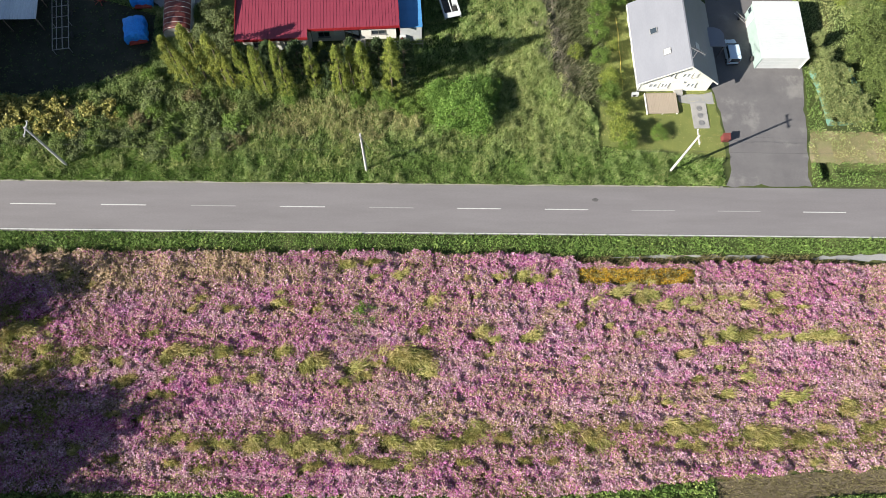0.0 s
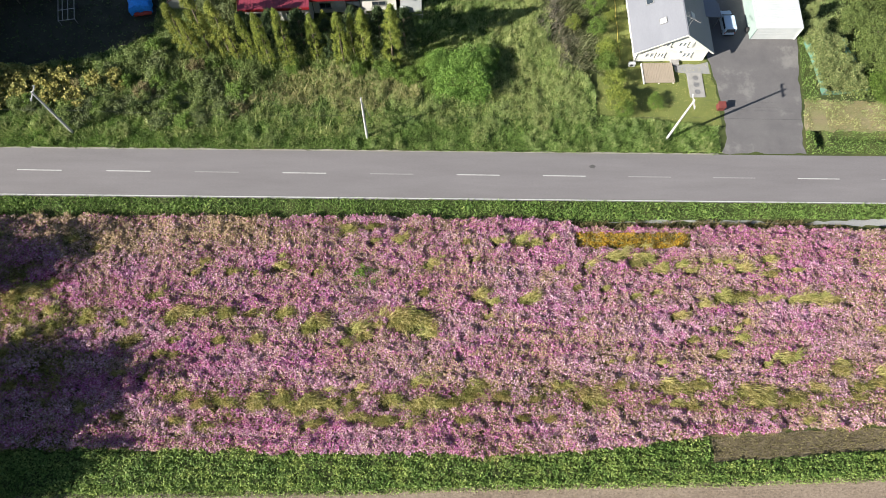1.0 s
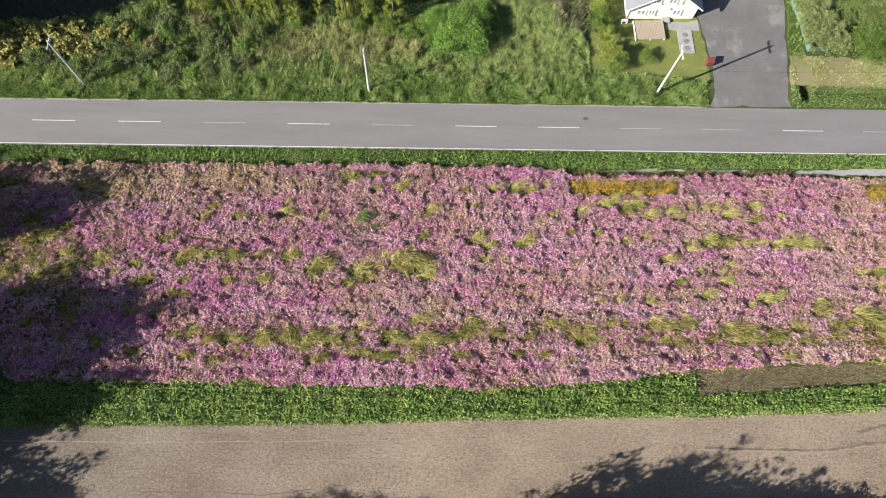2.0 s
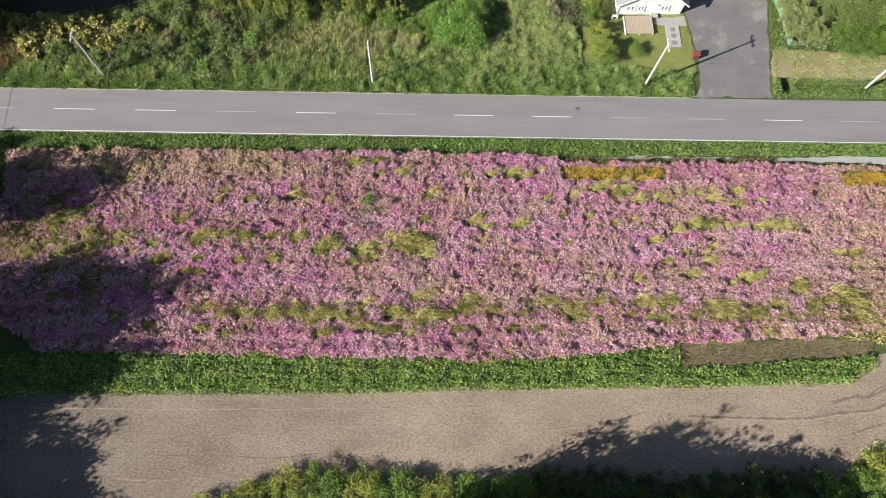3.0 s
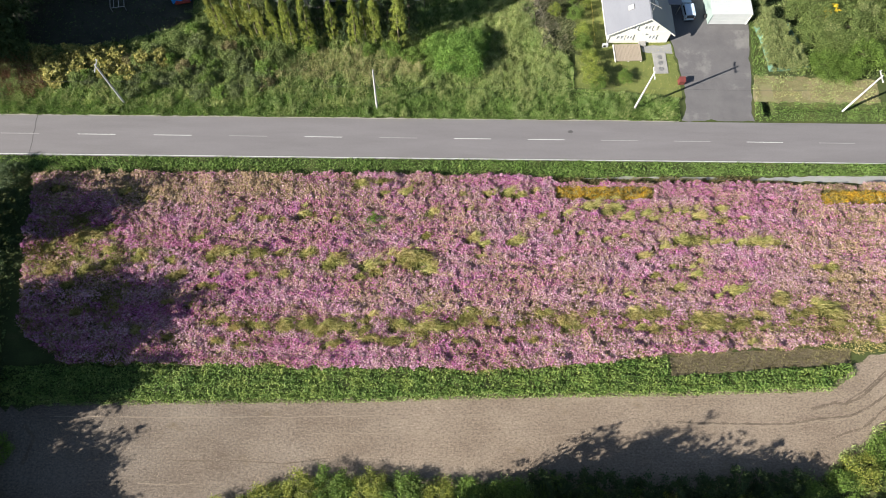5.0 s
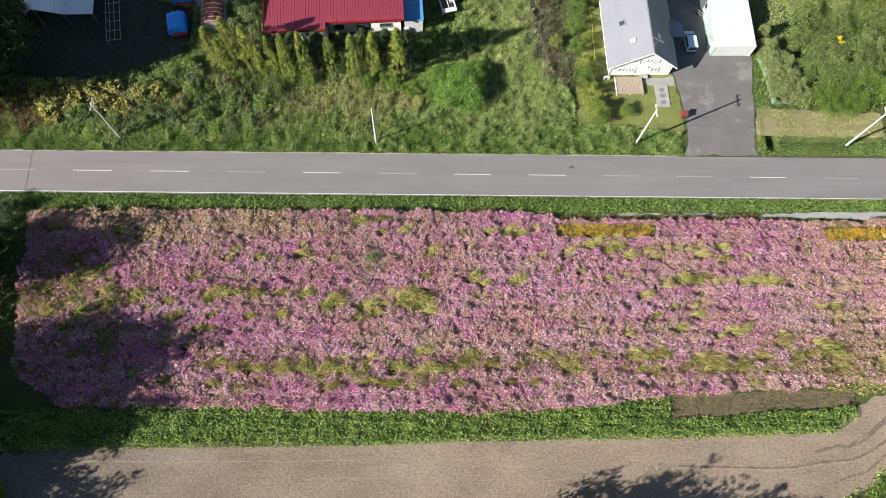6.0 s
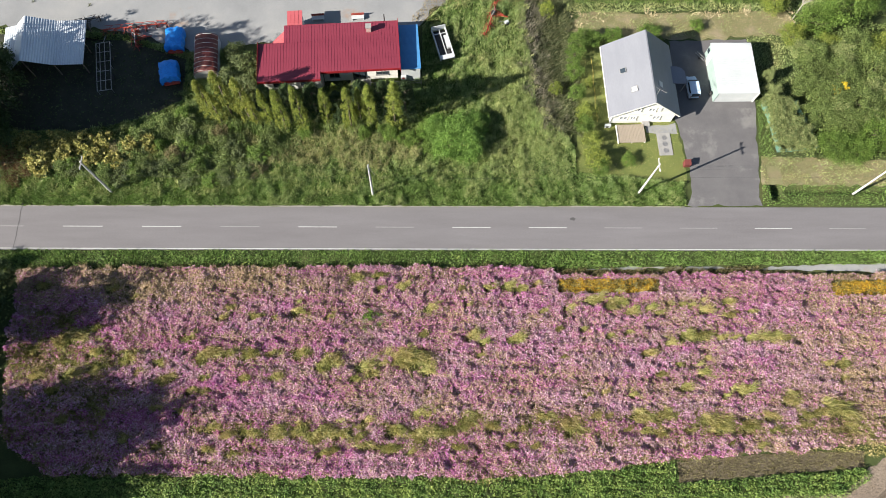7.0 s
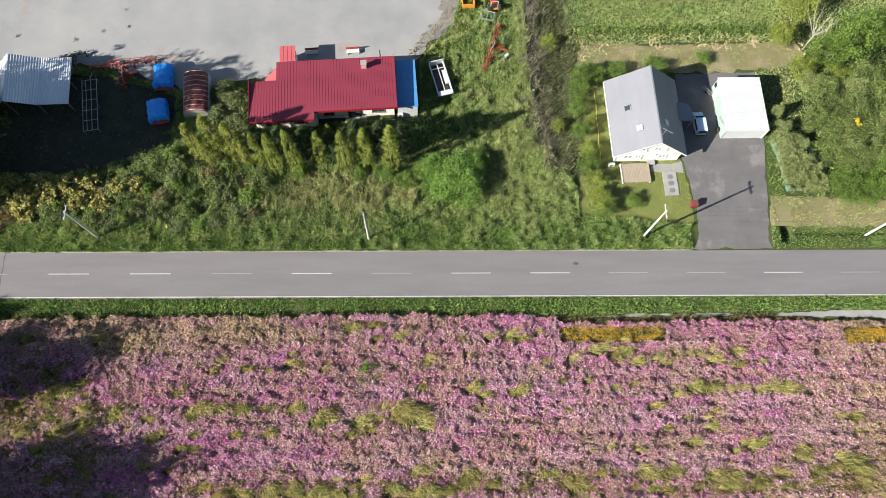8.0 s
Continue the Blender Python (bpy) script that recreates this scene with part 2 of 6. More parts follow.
M["grass"] = leafy("meadow_grass_blades", [(0.0, (0.155, 0.21, 0.07)), (0.5, (0.295, 0.36, 0.13)), (0.85, (0.42, 0.47, 0.20)), (1.0, (0.56, 0.53, 0.31))], 0.22,
                  ((0.34, (0.74, 0.86, 0.82)), (0.5, (1, 1, 1)), (0.64, (1.3, 1.12, 1.25))))
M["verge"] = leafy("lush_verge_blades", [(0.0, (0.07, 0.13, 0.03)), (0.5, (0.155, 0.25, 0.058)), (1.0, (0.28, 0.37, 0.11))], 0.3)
M["crop"] = leafy("broad_crop_leaves", [(0.0, (0.055, 0.10, 0.022)), (0.5, (0.13, 0.205, 0.045)), (0.9, (0.25, 0.33, 0.085)), (1.0, (0.50, 0.52, 0.22))], 0.45, ((0.36, (0.65, 0.76, 0.65)), (0.5, (1, 1, 1)), (0.66, (1.35, 1.2, 1.2))), 0.35)
M["dry"] = leafy("dry_straw_blades", [(0.0, (0.16, 0.12, 0.06)), (0.5, (0.28, 0.22, 0.115)), (0.9, (0.42, 0.35, 0.20)), (1.0, (0.18, 0.20, 0.06))], 0.25)
M["tanseed"] = leafy("tan_seeding_grass", [(0.0, (0.20, 0.19, 0.08)), (0.5, (0.36, 0.34, 0.15)), (1.0, (0.56, 0.50, 0.29))], 0.25)
M["reed"] = leafy("grey_dead_reeds", [(0.0, (0.10, 0.095, 0.065)), (0.6, (0.23, 0.205, 0.15)), (1.0, (0.40, 0.36, 0.26))], 0.4, through_light=0.15)
# dark tone stands for shade on the ditch floor; also colours dark yard weeds
M["shadegrass"] = leafy("shade_toned_and_weed_grass", [(0.0, (0.045, 0.06, 0.025)), (0.6, (0.11, 0.125, 0.055)), (1.0, (0.22, 0.205, 0.12))], 0.3, through_light=0.15)
M["redweed"] = leafy("reddish_seeding_weeds", [(0.0, (0.10, 0.05, 0.03)), (0.6, (0.20, 0.11, 0.06)), (1.0, (0.26, 0.19, 0.09))], 0.4, through_light=0.15)
M["leafpale"] = leafy("pale_green_leaves", [(0.0, (0.08, 0.11, 0.04)), (0.5, (0.19, 0.23, 0.08)), (1.0, (0.36, 0.37, 0.16))], 0.4)
M["weed"] = leafy("coarse_weed_leaves", [(0.0, (0.05, 0.08, 0.025)), (0.5, (0.125, 0.17, 0.045)), (0.85, (0.20, 0.245, 0.075)), (1.0, (0.31, 0.32, 0.12))], 0.3)
M["brownweed"] = leafy("brown_seeding_weeds", [(0.0, (0.08, 0.065, 0.03)), (0.6, (0.18, 0.155, 0.07)), (1.0, (0.28, 0.26, 0.11))], 0.3)
M["hedge"] = leafy("yellow_green_foliage", [(0.0, (0.06, 0.085, 0.015)), (0.5, (0.18, 0.21, 0.035)), (1.0, (0.38, 0.37, 0.085))], 0.5)
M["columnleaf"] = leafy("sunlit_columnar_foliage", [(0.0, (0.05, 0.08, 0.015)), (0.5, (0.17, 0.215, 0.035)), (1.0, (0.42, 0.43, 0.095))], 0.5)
M["bushgreen"] = leafy("bright_green_leaves", [(0.0, (0.045, 0.095, 0.018)), (0.6, (0.14, 0.25, 0.042)), (1.0, (0.30, 0.43, 0.10))], 0.4)
M["leafgreen"] = leafy("green_leaves", [(0.0, (0.04, 0.075, 0.014)), (0.6, (0.115, 0.185, 0.03)), (1.0, (0.23, 0.31, 0.07))], 0.4)
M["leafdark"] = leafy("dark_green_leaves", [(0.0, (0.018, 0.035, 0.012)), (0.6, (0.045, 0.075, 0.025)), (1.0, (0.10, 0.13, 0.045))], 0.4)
M["leafyellow"] = leafy("yellowing_leaves", [(0.0, (0.06, 0.09, 0.018)), (0.5, (0.17, 0.215, 0.035)), (1.0, (0.32, 0.34, 0.07))], 0.4)
M["knotweed"] = leafy("yellowing_knotweed_leaves", [(0.0, (0.07, 0.075, 0.02)), (0.45, (0.20, 0.20, 0.05)), (0.75, (0.40, 0.35, 0.10)), (1.0, (0.56, 0.46, 0.18))], 0.5)
M["leafgrey"] = leafy("grey_green_leaves", [(0.0, (0.045, 0.065, 0.025)), (0.6, (0.115, 0.145, 0.05)), (1.0, (0.22, 0.245, 0.10))], 0.4)
M["clod"] = leafy("soil_clods", [(0.0, (0.16, 0.124, 0.092)), (0.6, (0.215, 0.172, 0.131)), (1.0, (0.27, 0.222, 0.173))], 0.2, ((0.35, (0.9, 0.9, 0.9)), (0.65, (1.1, 1.1, 1.1))), 0.0, 0.95, 0.2)
M["yellowflower"] = leafy("yellow_blooms", [(0.0, (0.55, 0.40, 0.02)), (1.0, (0.70, 0.55, 0.05))], 0.5)


# ---- builders ----
def part(name, bm, material, parent=None, label="", smooth=False):
    me = bpy.data.meshes.new(name)
    bmesh.ops.recalc_face_normals(bm, faces=bm.faces)
    bm.to_mesh(me)
    bm.free()
    if smooth:
        for p in me.polygons:
            p.use_smooth = True
    me.materials.append(M[material])
    ob = new(name, me)
    ob.parent = parent
    if label:
        ob["label"] = label
    return ob


def thing(name, label, category, m=None, group="", kind=""):
    ob = new(name)
    ob.empty_display_size = 0.3
    if m is not None:
        ob.matrix_basis = m
    return tagged(ob, label, category, group, kind)


def box(x0, x1, y0, y1, z0, z1, bm=None, bevel=0.0):
    own = bmesh.new()
    bmesh.ops.create_cube(own, size=1)
    for v in own.verts:
        v.co = ((x0 + x1) / 2 + v.co.x * (x1 - x0), (y0 + y1) / 2 + v.co.y * (y1 - y0), (z0 + z1) / 2 + v.co.z * (z1 - z0))
    if bevel:
        bmesh.ops.bevel(own, geom=own.edges[:], offset=bevel, segments=2, affect="EDGES")
    if bm is None:
        return own
    me = bpy.data.meshes.new("t")
    own.to_mesh(me)
    own.free()
    bm.from_mesh(me)
    bpy.data.meshes.remove(me)
    return bm


def prism(points, depth, bm=None):
    """A solid: the polygon (3D points in one plane) pushed along depth."""
    bm = bm or bmesh.new()
    a = [bm.verts.new(p) for p in points]
    b = [bm.verts.new(Vector(p) + Vector(depth)) for p in points]
    n = len(a)
    bm.faces.new(a)
    bm.faces.new(b[::-1])
    for i in range(n):
        bm.faces.new((a[i], b[i], b[(i + 1) % n], a[(i + 1) % n]))
    return bm


def rod(p, q, r0, r1=None, bm=None, sides=8):
    bm = bm or bmesh.new()
    p, q = Vector(p), Vector(q)
    r1 = r0 if r1 is None else r1
    turn = (q - p).to_track_quat("Z", "Y").to_matrix()
    rings = []
    for c, r in ((p, r0), (q, r1)):
        rings.append([bm.verts.new(c + turn @ Vector((r * math.cos(2 * math.pi * i / sides), r * math.sin(2 * math.pi * i / sides), 0))) for i in range(sides)])
    for i in range(sides):
        j = (i + 1) % sides
        bm.faces.new((rings[0][i], rings[0][j], rings[1][j], rings[1][i]))
    bm.faces.new(rings[0][::-1])
    bm.faces.new(rings[1])
    return bm


def inside(poly, x, y):
    r = np.zeros(len(x), bool)
    n = len(poly)
    for i in range(n):
        (ax, ay), (bx, by) = poly[i], poly[(i + 1) % n]
        if ay == by:
            continue
        c = ((ay > y) != (by > y)) & (x < (bx - ax) * (y - ay) / (by - ay) + ax)
        r ^= c
    return r


def waves(x, y, seed, size):
    """Smooth random drifts between about -1 and 1, from lattices of random values at two scales."""
    g = np.random.default_rng(seed + 900)
    s = np.zeros(len(x))
    for cell, weight in ((size * 0.62, 1.0), (size * 0.27, 0.5)):
        grid = g.uniform(-1, 1, (257, 257))
        a = g.uniform(0.3, 1.2)
        u = (x * math.cos(a) + y * math.sin(a)) / cell + 1000.0
        v = (y * math.cos(a) - x * math.sin(a)) / cell + 1000.0
        iu, iv = np.floor(u).astype(int), np.floor(v).astype(int)
        fu, fv = u - iu, v - iv
        fu, fv = fu * fu * (3 - 2 * fu), fv * fv * (3 - 2 * fv)
        iu, iv = iu % 256, iv % 256
        s += weight * ((grid[iu, iv] * (1 - fu) + grid[iu + 1, iv] * fu) * (1 - fv) + (grid[iu, iv + 1] * (1 - fu) + grid[iu + 1, iv + 1] * fu) * fv)
    return s * 1.15


def scatter(poly, per_m2, seed, holes=(), wander=0.0):
    """Random places in a polygon; wander: how far its edge strays."""
    g = np.random.default_rng(seed)
    xs, ys = [p[0] for p in poly], [p[1] for p in poly]
    x0, x1, y0, y1 = min(xs) - wander, max(xs) + wander, min(ys) - wander, max(ys) + wander
    n = int((x1 - x0) * (y1 - y0) * per_m2)
    x, y = g.uniform(x0, x1, n), g.uniform(y0, y1, n)
    if wander:
        k = inside(poly, x + wander * waves(x, y, 7, 2.5), y + wander * waves(x, y, 8, 2.5) + 0.3 * wander * waves(x, y, 9, 0.8))
    else:
        k = inside(poly, x, y)
    for h in holes:
        k &= ~inside(h, x, y)
    return x[k], y[k], g


def mesh_of(name, verts, size, material):
    """A mesh of separate faces of 3 or 4 corners from an array of corners."""
    n = len(verts)
    me = bpy.data.meshes.new(name)
    me.vertices.add(n)
    me.vertices.foreach_set("co", np.ascontiguousarray(verts, np.float32).ravel())
    me.loops.add(n)
    me.loops.foreach_set("vertex_index", np.arange(n, dtype=np.int32))
    me.polygons.add(n // size)
    me.polygons.foreach_set("loop_start", np.arange(0, n, size, dtype=np.int32))
    me.update(calc_edges=True)
    me.materials.append(M[material])
    return me


def blades(x, y, z, g, length, width, lean=0.5, heading=None, spread=math.pi):
    """Grass blades: narrow triangles that stand on (x, y, z) and lean over."""
    n = len(x)
    a = g.uniform(-spread, spread, n) + (0 if heading is None else heading)
    ln = length * g.uniform(0.55, 1.3, n)
    out = ln * np.clip(lean * g.uniform(0.3, 1.6, n), 0, 0.97)
    up = np.sqrt(np.maximum(ln ** 2 - out ** 2, 0.0004))
    side = g.uniform(0, 2 * math.pi, n)
    w = width * g.uniform(0.6, 1.4, n) / 2
    v = np.empty((n, 3, 3))
    v[:, 0] = np.stack([x - w * np.cos(side), y - w * np.sin(side), z - 0.02], 1)
    v[:, 1] = np.stack([x + w * np.cos(side), y + w * np.sin(side), z - 0.02], 1)
    v[:, 2] = np.stack([x + out * np.cos(a), y + out * np.sin(a), z + up], 1)
    return v.reshape(-1, 3)


def leaves(c, g, size, up=0.5, slim=0.55):
    """Leaves or petals: small kite-shaped quads at the centres c. up: how far they face the sky."""
    n = len(c)
    nrm = g.normal(size=(n, 3))
    nrm /= np.linalg.norm(nrm, axis=1)[:, None]
    nrm[:, 2] = np.abs(nrm[:, 2])
    nrm = nrm * (1 - up) + np.array([0, 0, up])
    nrm /= np.linalg.norm(nrm, axis=1)[:, None]
    t = np.cross(nrm, g.normal(size=(n, 3)))
    t /= np.linalg.norm(t, axis=1)[:, None]
    b = np.cross(nrm, t)
    s = (size * g.uniform(0.6, 1.4, n) / 2)[:, None]
    v = np.empty((n, 4, 3))
    v[:, 0], v[:, 2] = c - t * s, c + t * s
    v[:, 1], v[:, 3] = c + (b * slim + t * 0.1) * s, c - (b * slim - t * 0.1) * s
    return v.reshape(-1, 3)


def petals(c, g, size, up=0.4):
    """Small flower heads: triangles at the centres c, most of them facing the sky."""
    n = len(c)
    nrm = g.normal(size=(n, 3))
    nrm[:, 2] = np.abs(nrm[:, 2])
    nrm /= np.linalg.norm(nrm, axis=1)[:, None]
    nrm = nrm * (1 - up) + np.array([0, 0, up])
    nrm /= np.linalg.norm(nrm, axis=1)[:, None]
    t = np.cross(nrm, g.normal(size=(n, 3)))
    t /= np.linalg.norm(t, axis=1)[:, None]
    b = np.cross(nrm, t)
    s = (size * g.uniform(0.65, 1.35, n))[:, None]
    v = np.empty((n, 3, 3))
    v[:, 0], v[:, 1], v[:, 2] = c + t * s * 0.66, c + (b * 0.57 - t * 0.33) * s, c - (b * 0.57 + t * 0.33) * s
    return v.reshape(-1, 3)


def stuff(name, verts, size, material, label, category):
    return tagged(new(name, mesh_of(name, verts, size, material)), label, category, kind="stuff")


# ---- the lie of the land ----
from mathutils.geometry import tessellate_polygon

def smooth(e0, e1, v):
    t = np.clip((v - e0) / (e1 - e0), 0, 1)
    return t * t * (3 - 2 * t)


def ground_z(x, y):
    x, y = np.asarray(x, float), np.asarray(y, float)
    mid = 14.3 + 0.3 * smooth(30, 16, y) + 0.25 * np.sin(y * 0.7)
    half = 1.7 * smooth(13.5, 22, y) + 0.3
    ditch = -0.4 * smooth(half + 0.7, half - 0.7, np.abs(x - mid)) * smooth(13, 18, y)
    notch = -0.8 * smooth(1.0, 0.5, np.abs(x - 43.9)) * smooth(2.6, 2.0, np.abs(y - 6.6))
    drain = -0.45 * smooth(0.8, 0.3, np.abs(y - 5.6)) * smooth(43, 44, x)
    far = 0.0
    return ditch + notch + drain + far


def axis(*runs):
    near = [v for lo, hi, step in runs for v in np.arange(lo, hi - step / 2, step)] + [runs[-1][1]]
    return [-2500, -700, -250, near[0] - 60, near[0] - 15] + near + [near[-1] + 15, near[-1] + 60, 250, 700, 2500]


gx, gy = axis((-75, 8, 2), (8, 20, 0.4), (20, 42, 2), (42, 46, 0.25), (46, 80, 2)), axis((-62, 2, 2), (2, 11, 0.3), (11, 46, 0.8), (46, 60, 2))
GX, GY = np.meshgrid(gx, gy)
GZ = ground_z(GX, GY)
nx, ny = len(gx), len(gy)
me = bpy.data.meshes.new("ground")
ii = np.arange(nx * ny).reshape(ny, nx)
quads = np.stack([ii[:-1, :-1], ii[:-1, 1:], ii[1:, 1:], ii[1:, :-1]], -1).reshape(-1, 4)
me.from_pydata(np.stack([GX, GY, GZ], -1).reshape(-1, 3).tolist(), [], quads.tolist())
me.materials.append(M["ground"])
for p in me.polygons:
    p.use_smooth = True
ground = tagged(new("ground", me), "green meadow ground with a shallow drainage ditch", "ground", kind="structure")


def sheet(name, poly, z, material, label, category, ragged=0.15, seed=1, kind="structure", parent=None, step=0.8):
    """A flat sheet of ground with an uneven edge, and a thin rim down into the soil."""
    g = np.random.default_rng(seed)
    pts = []
    for i, (ax, ay) in enumerate(poly):
        bx, by = poly[(i + 1) % len(poly)]
        d = math.hypot(bx - ax, by - ay)
        n = max(1, int(d / step)) if ragged else 1
        for k in range(n):
            f = k / n
            j = g.normal(0, ragged, 2) if ragged and k else (0, 0)
            pts.append((ax + (bx - ax) * f + j[0], ay + (by - ay) * f + j[1]))
    bm = bmesh.new()
    top = [bm.verts.new((x, y, z)) for x, y in pts]
    low = [bm.verts.new((x, y, z - 0.06)) for x, y in pts]
    for tri in tessellate_polygon([[Vector((px, py, 0)) for px, py in pts]]):
        bm.faces.new([top[i] for i in tri])
    for i in range(len(pts)):
        j = (i + 1) % len(pts)
        bm.faces.new((top[i], low[i], low[j], top[j]))
    ob = part(name, bm, material, parent)
    if parent is None:
        tagged(ob, label, category, kind=kind)
    return ob


ROAD_N, ROAD_S = 2.84, -3.22
road = sheet("road", [(-600, ROAD_S - 0.9), (-60, ROAD_S), (60, ROAD_S + 0.12), (600, ROAD_S + 0.8), (600, ROAD_N + 1.0), (60, ROAD_N + 0.2), (-60, ROAD_N - 0.12), (-600, ROAD_N - 1.0)], 0.03, "asphalt",
             "grey worn asphalt two-lane road", "road", 0)
for k in range(-24, 25):
    bm = box(k * 10 + 0.0, k * 10 + 5.0, -0.05, 0.05, 0.034, 0.04)
    part("lane_dash", bm, "paint" if k in (-5, -4, -2, 0, 1, 4, 9) else "faint", road)
part("edge_line", box(-240, 240, -3.06, -2.94, 0.034, 0.04), "paint", road)
sheet("road_shoulder", [(-240, 2.3), (-60, 2.66), (31, 2.9), (31, 3.12), (-60, 2.88), (-240, 2.5)], 0.022, "shoulder", "thin pale sandy road edge", "road edge", 0.05, 19)
g = np.random.default_rng(5)
for k, x in enumerate((-55.7,)):
    bm = bmesh.new()
    y = -3.1
    while y < 2.9:
        w = g.normal(0, 0.03)
        prism([(x + w - 0.05, y, 0.033), (x + w + 0.05, y, 0.033), (x + w + 0.05, y + 0.4, 0.033), (x + w - 0.05, y + 0.4, 0.033)], (0, 0, 0.004), bm)
        y += 0.42
    part("tar_seam", bm, "crack", road)
bm = bmesh.new()
prism([(15.6, 1.05, 0.033), (16.1, 1.0, 0.033), (16.3, 1.3, 0.033), (15.9, 1.5, 0.033), (15.5, 1.3, 0.033)], (0, 0, 0.004), bm)
part("tar_patch", bm, "crack", road)

DRIVE = [(31.4, 3.2), (41.6, 3.2), (41.3, 4.5), (42.0, 9.3), (42.2, 11.5), (43.0, 19.3), (43.3, 29.5), (31.9, 29.0), (31.2, 16.2), (32.0, 12.0), (32.4, 7.0), (32.3, 5.2), (31.9, 4.1)]
sheet("driveway", DRIVE, 0.024, "drive", "dark asphalt driveway with pale worn patches", "driveway", 0.08, 3)
YARD = [(-90, 30.6), (-50, 30.0), (-40, 28.0), (-36.5, 26.0), (-30, 27.5), (-26, 28.0), (-22, 29.0), (-8, 30.2), (-4.3, 31.2), (-2.2, 34.5), (0.8, 37.0), (1.8, 40), (2.6, 60), (-90, 60)]
sheet("gravel_yard", YARD, 0.02, "gravel", "pale grey gravel farmyard with rusty stains", "yard", 0.3, 4)
SOIL = [(-54.5, -40.0), (-54, -36.0), (-46, -35.0), (-39.4, -34.8), (-11, -34.6), (0, -34.2), (26, -33.8), (45.3, -33.2), (48.5, -30.9), (51, -29.2), (62, -28.0), (80, -28.2),
        (80, -32), (62, -32.5), (57, -34.5), (52.4, -37.5), (47, -41), (43.2, -43.7), (36, -45.0), (20, -46), (9.3, -44.0), (4.7, -44.4), (-6.9, -43.9), (-14.6, -43.3), (-21.6, -44.8), (-28.6, -47.6), (-34, -50), (-54, -50)]
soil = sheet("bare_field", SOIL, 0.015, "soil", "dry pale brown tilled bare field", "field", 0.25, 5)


def rut(pts, w, seed, material="track", name="wheel_rut"):
    """A pressed wheel rut in the bare soil, a shallow band along the points."""
    g = np.random.default_rng(seed)
    fine = []
    for i in range(len(pts) - 1):
        for k in range(12):
            f = k / 12
            fine.append(Vector(pts[i]).lerp(Vector(pts[i + 1]), f) + Vector((0, g.normal(0, 0.035))))
    bm = bmesh.new()
    prev = None
    for i, p in enumerate(fine[:-1]):
        d = (fine[i + 1] - p).normalized()
        n = Vector((-d.y, d.x)) * w * g.uniform(0.25, 0.75)
        row = [bm.verts.new((p.x + n.x, p.y + n.y, 0.019)), bm.verts.new((p.x - n.x, p.y - n.y, 0.019))]
        if prev:
            bm.faces.new((prev[0], prev[1], row[1], row[0]))
        prev = row
    part(name, bm, material, soil)


def ridge(pts, w, seed):
    """A thin low ridge thrown up beside a pass of the tractor."""
    rut(pts, w, seed, "ridge_soil", "soil_ridge")


ridge([(-46.7, -36.6), (-33.2, -36.7), (-20.2, -36.6), (-7.1, -36.5), (6.2, -36.6)], 0.09, 1)
ridge([(-16.8, -38.5), (-7.0, -38.5), (-0.5, -38.7), (9.4, -38.7)], 0.09, 2)
rut([(-32.6, -41.5), (-25.0, -41.5), (-19.8, -41.9), (-14.0, -41.2)], 0.1, 3)
ridge([(-7.0, -41.1), (-0.5, -41.4), (2.8, -41.2), (9.4, -38.9), (19.4, -38.1), (29.5, -38.1)], 0.1, 4)
ridge([(-36.1, -43.9), (-32.3, -44.2), (-29.1, -43.9)], 0.1, 5)
ridge([(13.0, -34.7), (26.5, -34.5), (40.3, -34.2)], 0.08, 6)
rut([(26.2, -37.2), (33.0, -37.4), (39.7, -37.4), (43.3, -36.8), (47.4, -36.5), (49.7, -35.5), (51.9, -34.2), (56.0, -31.5)], 0.22, 7)
ridge([(26.2, -37.45), (33.0, -37.65), (39.7, -37.65), (43.3, -37.1), (47.4, -36.8), (49.9, -35.8), (52.1, -34.5)], 0.12, 8)
rut([(42.8, -35.7), (45.7, -34.9), (47.0, -35.1), (49.2, -34.2), (50.9, -32.9), (52.4, -31.8), (56.0, -29.6)], 0.3, 9)
rut([(47.2, -34.8), (49.6, -33.5), (51.4, -32.2), (54.0, -30.2)], 0.16, 10)
rut([(44.5, -39.2), (46.3, -38.5), (48.5, -37.9), (49.7, -37.2), (53.0, -34.6)], 0.26, 11)
rut([(-50, -37.5), (-48.5, -39.0), (-49.5, -42.5)], 0.4, 12)
FIELD = [(-54.2, -5.9), (-37, -5.7), (-10, -5.5), (12.4, -5.8), (14, -6.7), (28, -6.5), (57, -6.4), (78, -6.4), (78, -26), (52.9, -27.3), (43.7, -28), (26.2, -29.2), (8.3, -31.0), (-7.2, -31.0), (-31.8, -30.4), (-46.3, -30.5), (-52.4, -26.1), (-53.6, -18.3)]
sheet("flower_bed", FIELD, 0.012, "bed", "brown weedy soil of the flower field", "flower bed", 0.2, 6)
sheet("gravel_path", [(38, -5.6), (44, -5.2), (48, -4.95), (58, -4.85), (78, -4.8), (78, -6.1), (58, -6.05), (48, -5.75), (44, -5.75)], 0.014, "gravel", "pale gravel path beside the flowers", "path", 0.12, 7)
sheet("gravel_strip", [(17, -5.7), (22, -5.4), (34, -5.3), (38, -5.5), (34, -5.65), (22, -5.75)], 0.014, "gravel", "thin pale gravel strip in the verge", "path", 0.1, 17)
BROWN = [(26.2, -29.4), (36, -28.7), (43.7, -28.3), (49, -28.4), (48.6, -30.1), (38, -30.9), (26.2, -31.7)]
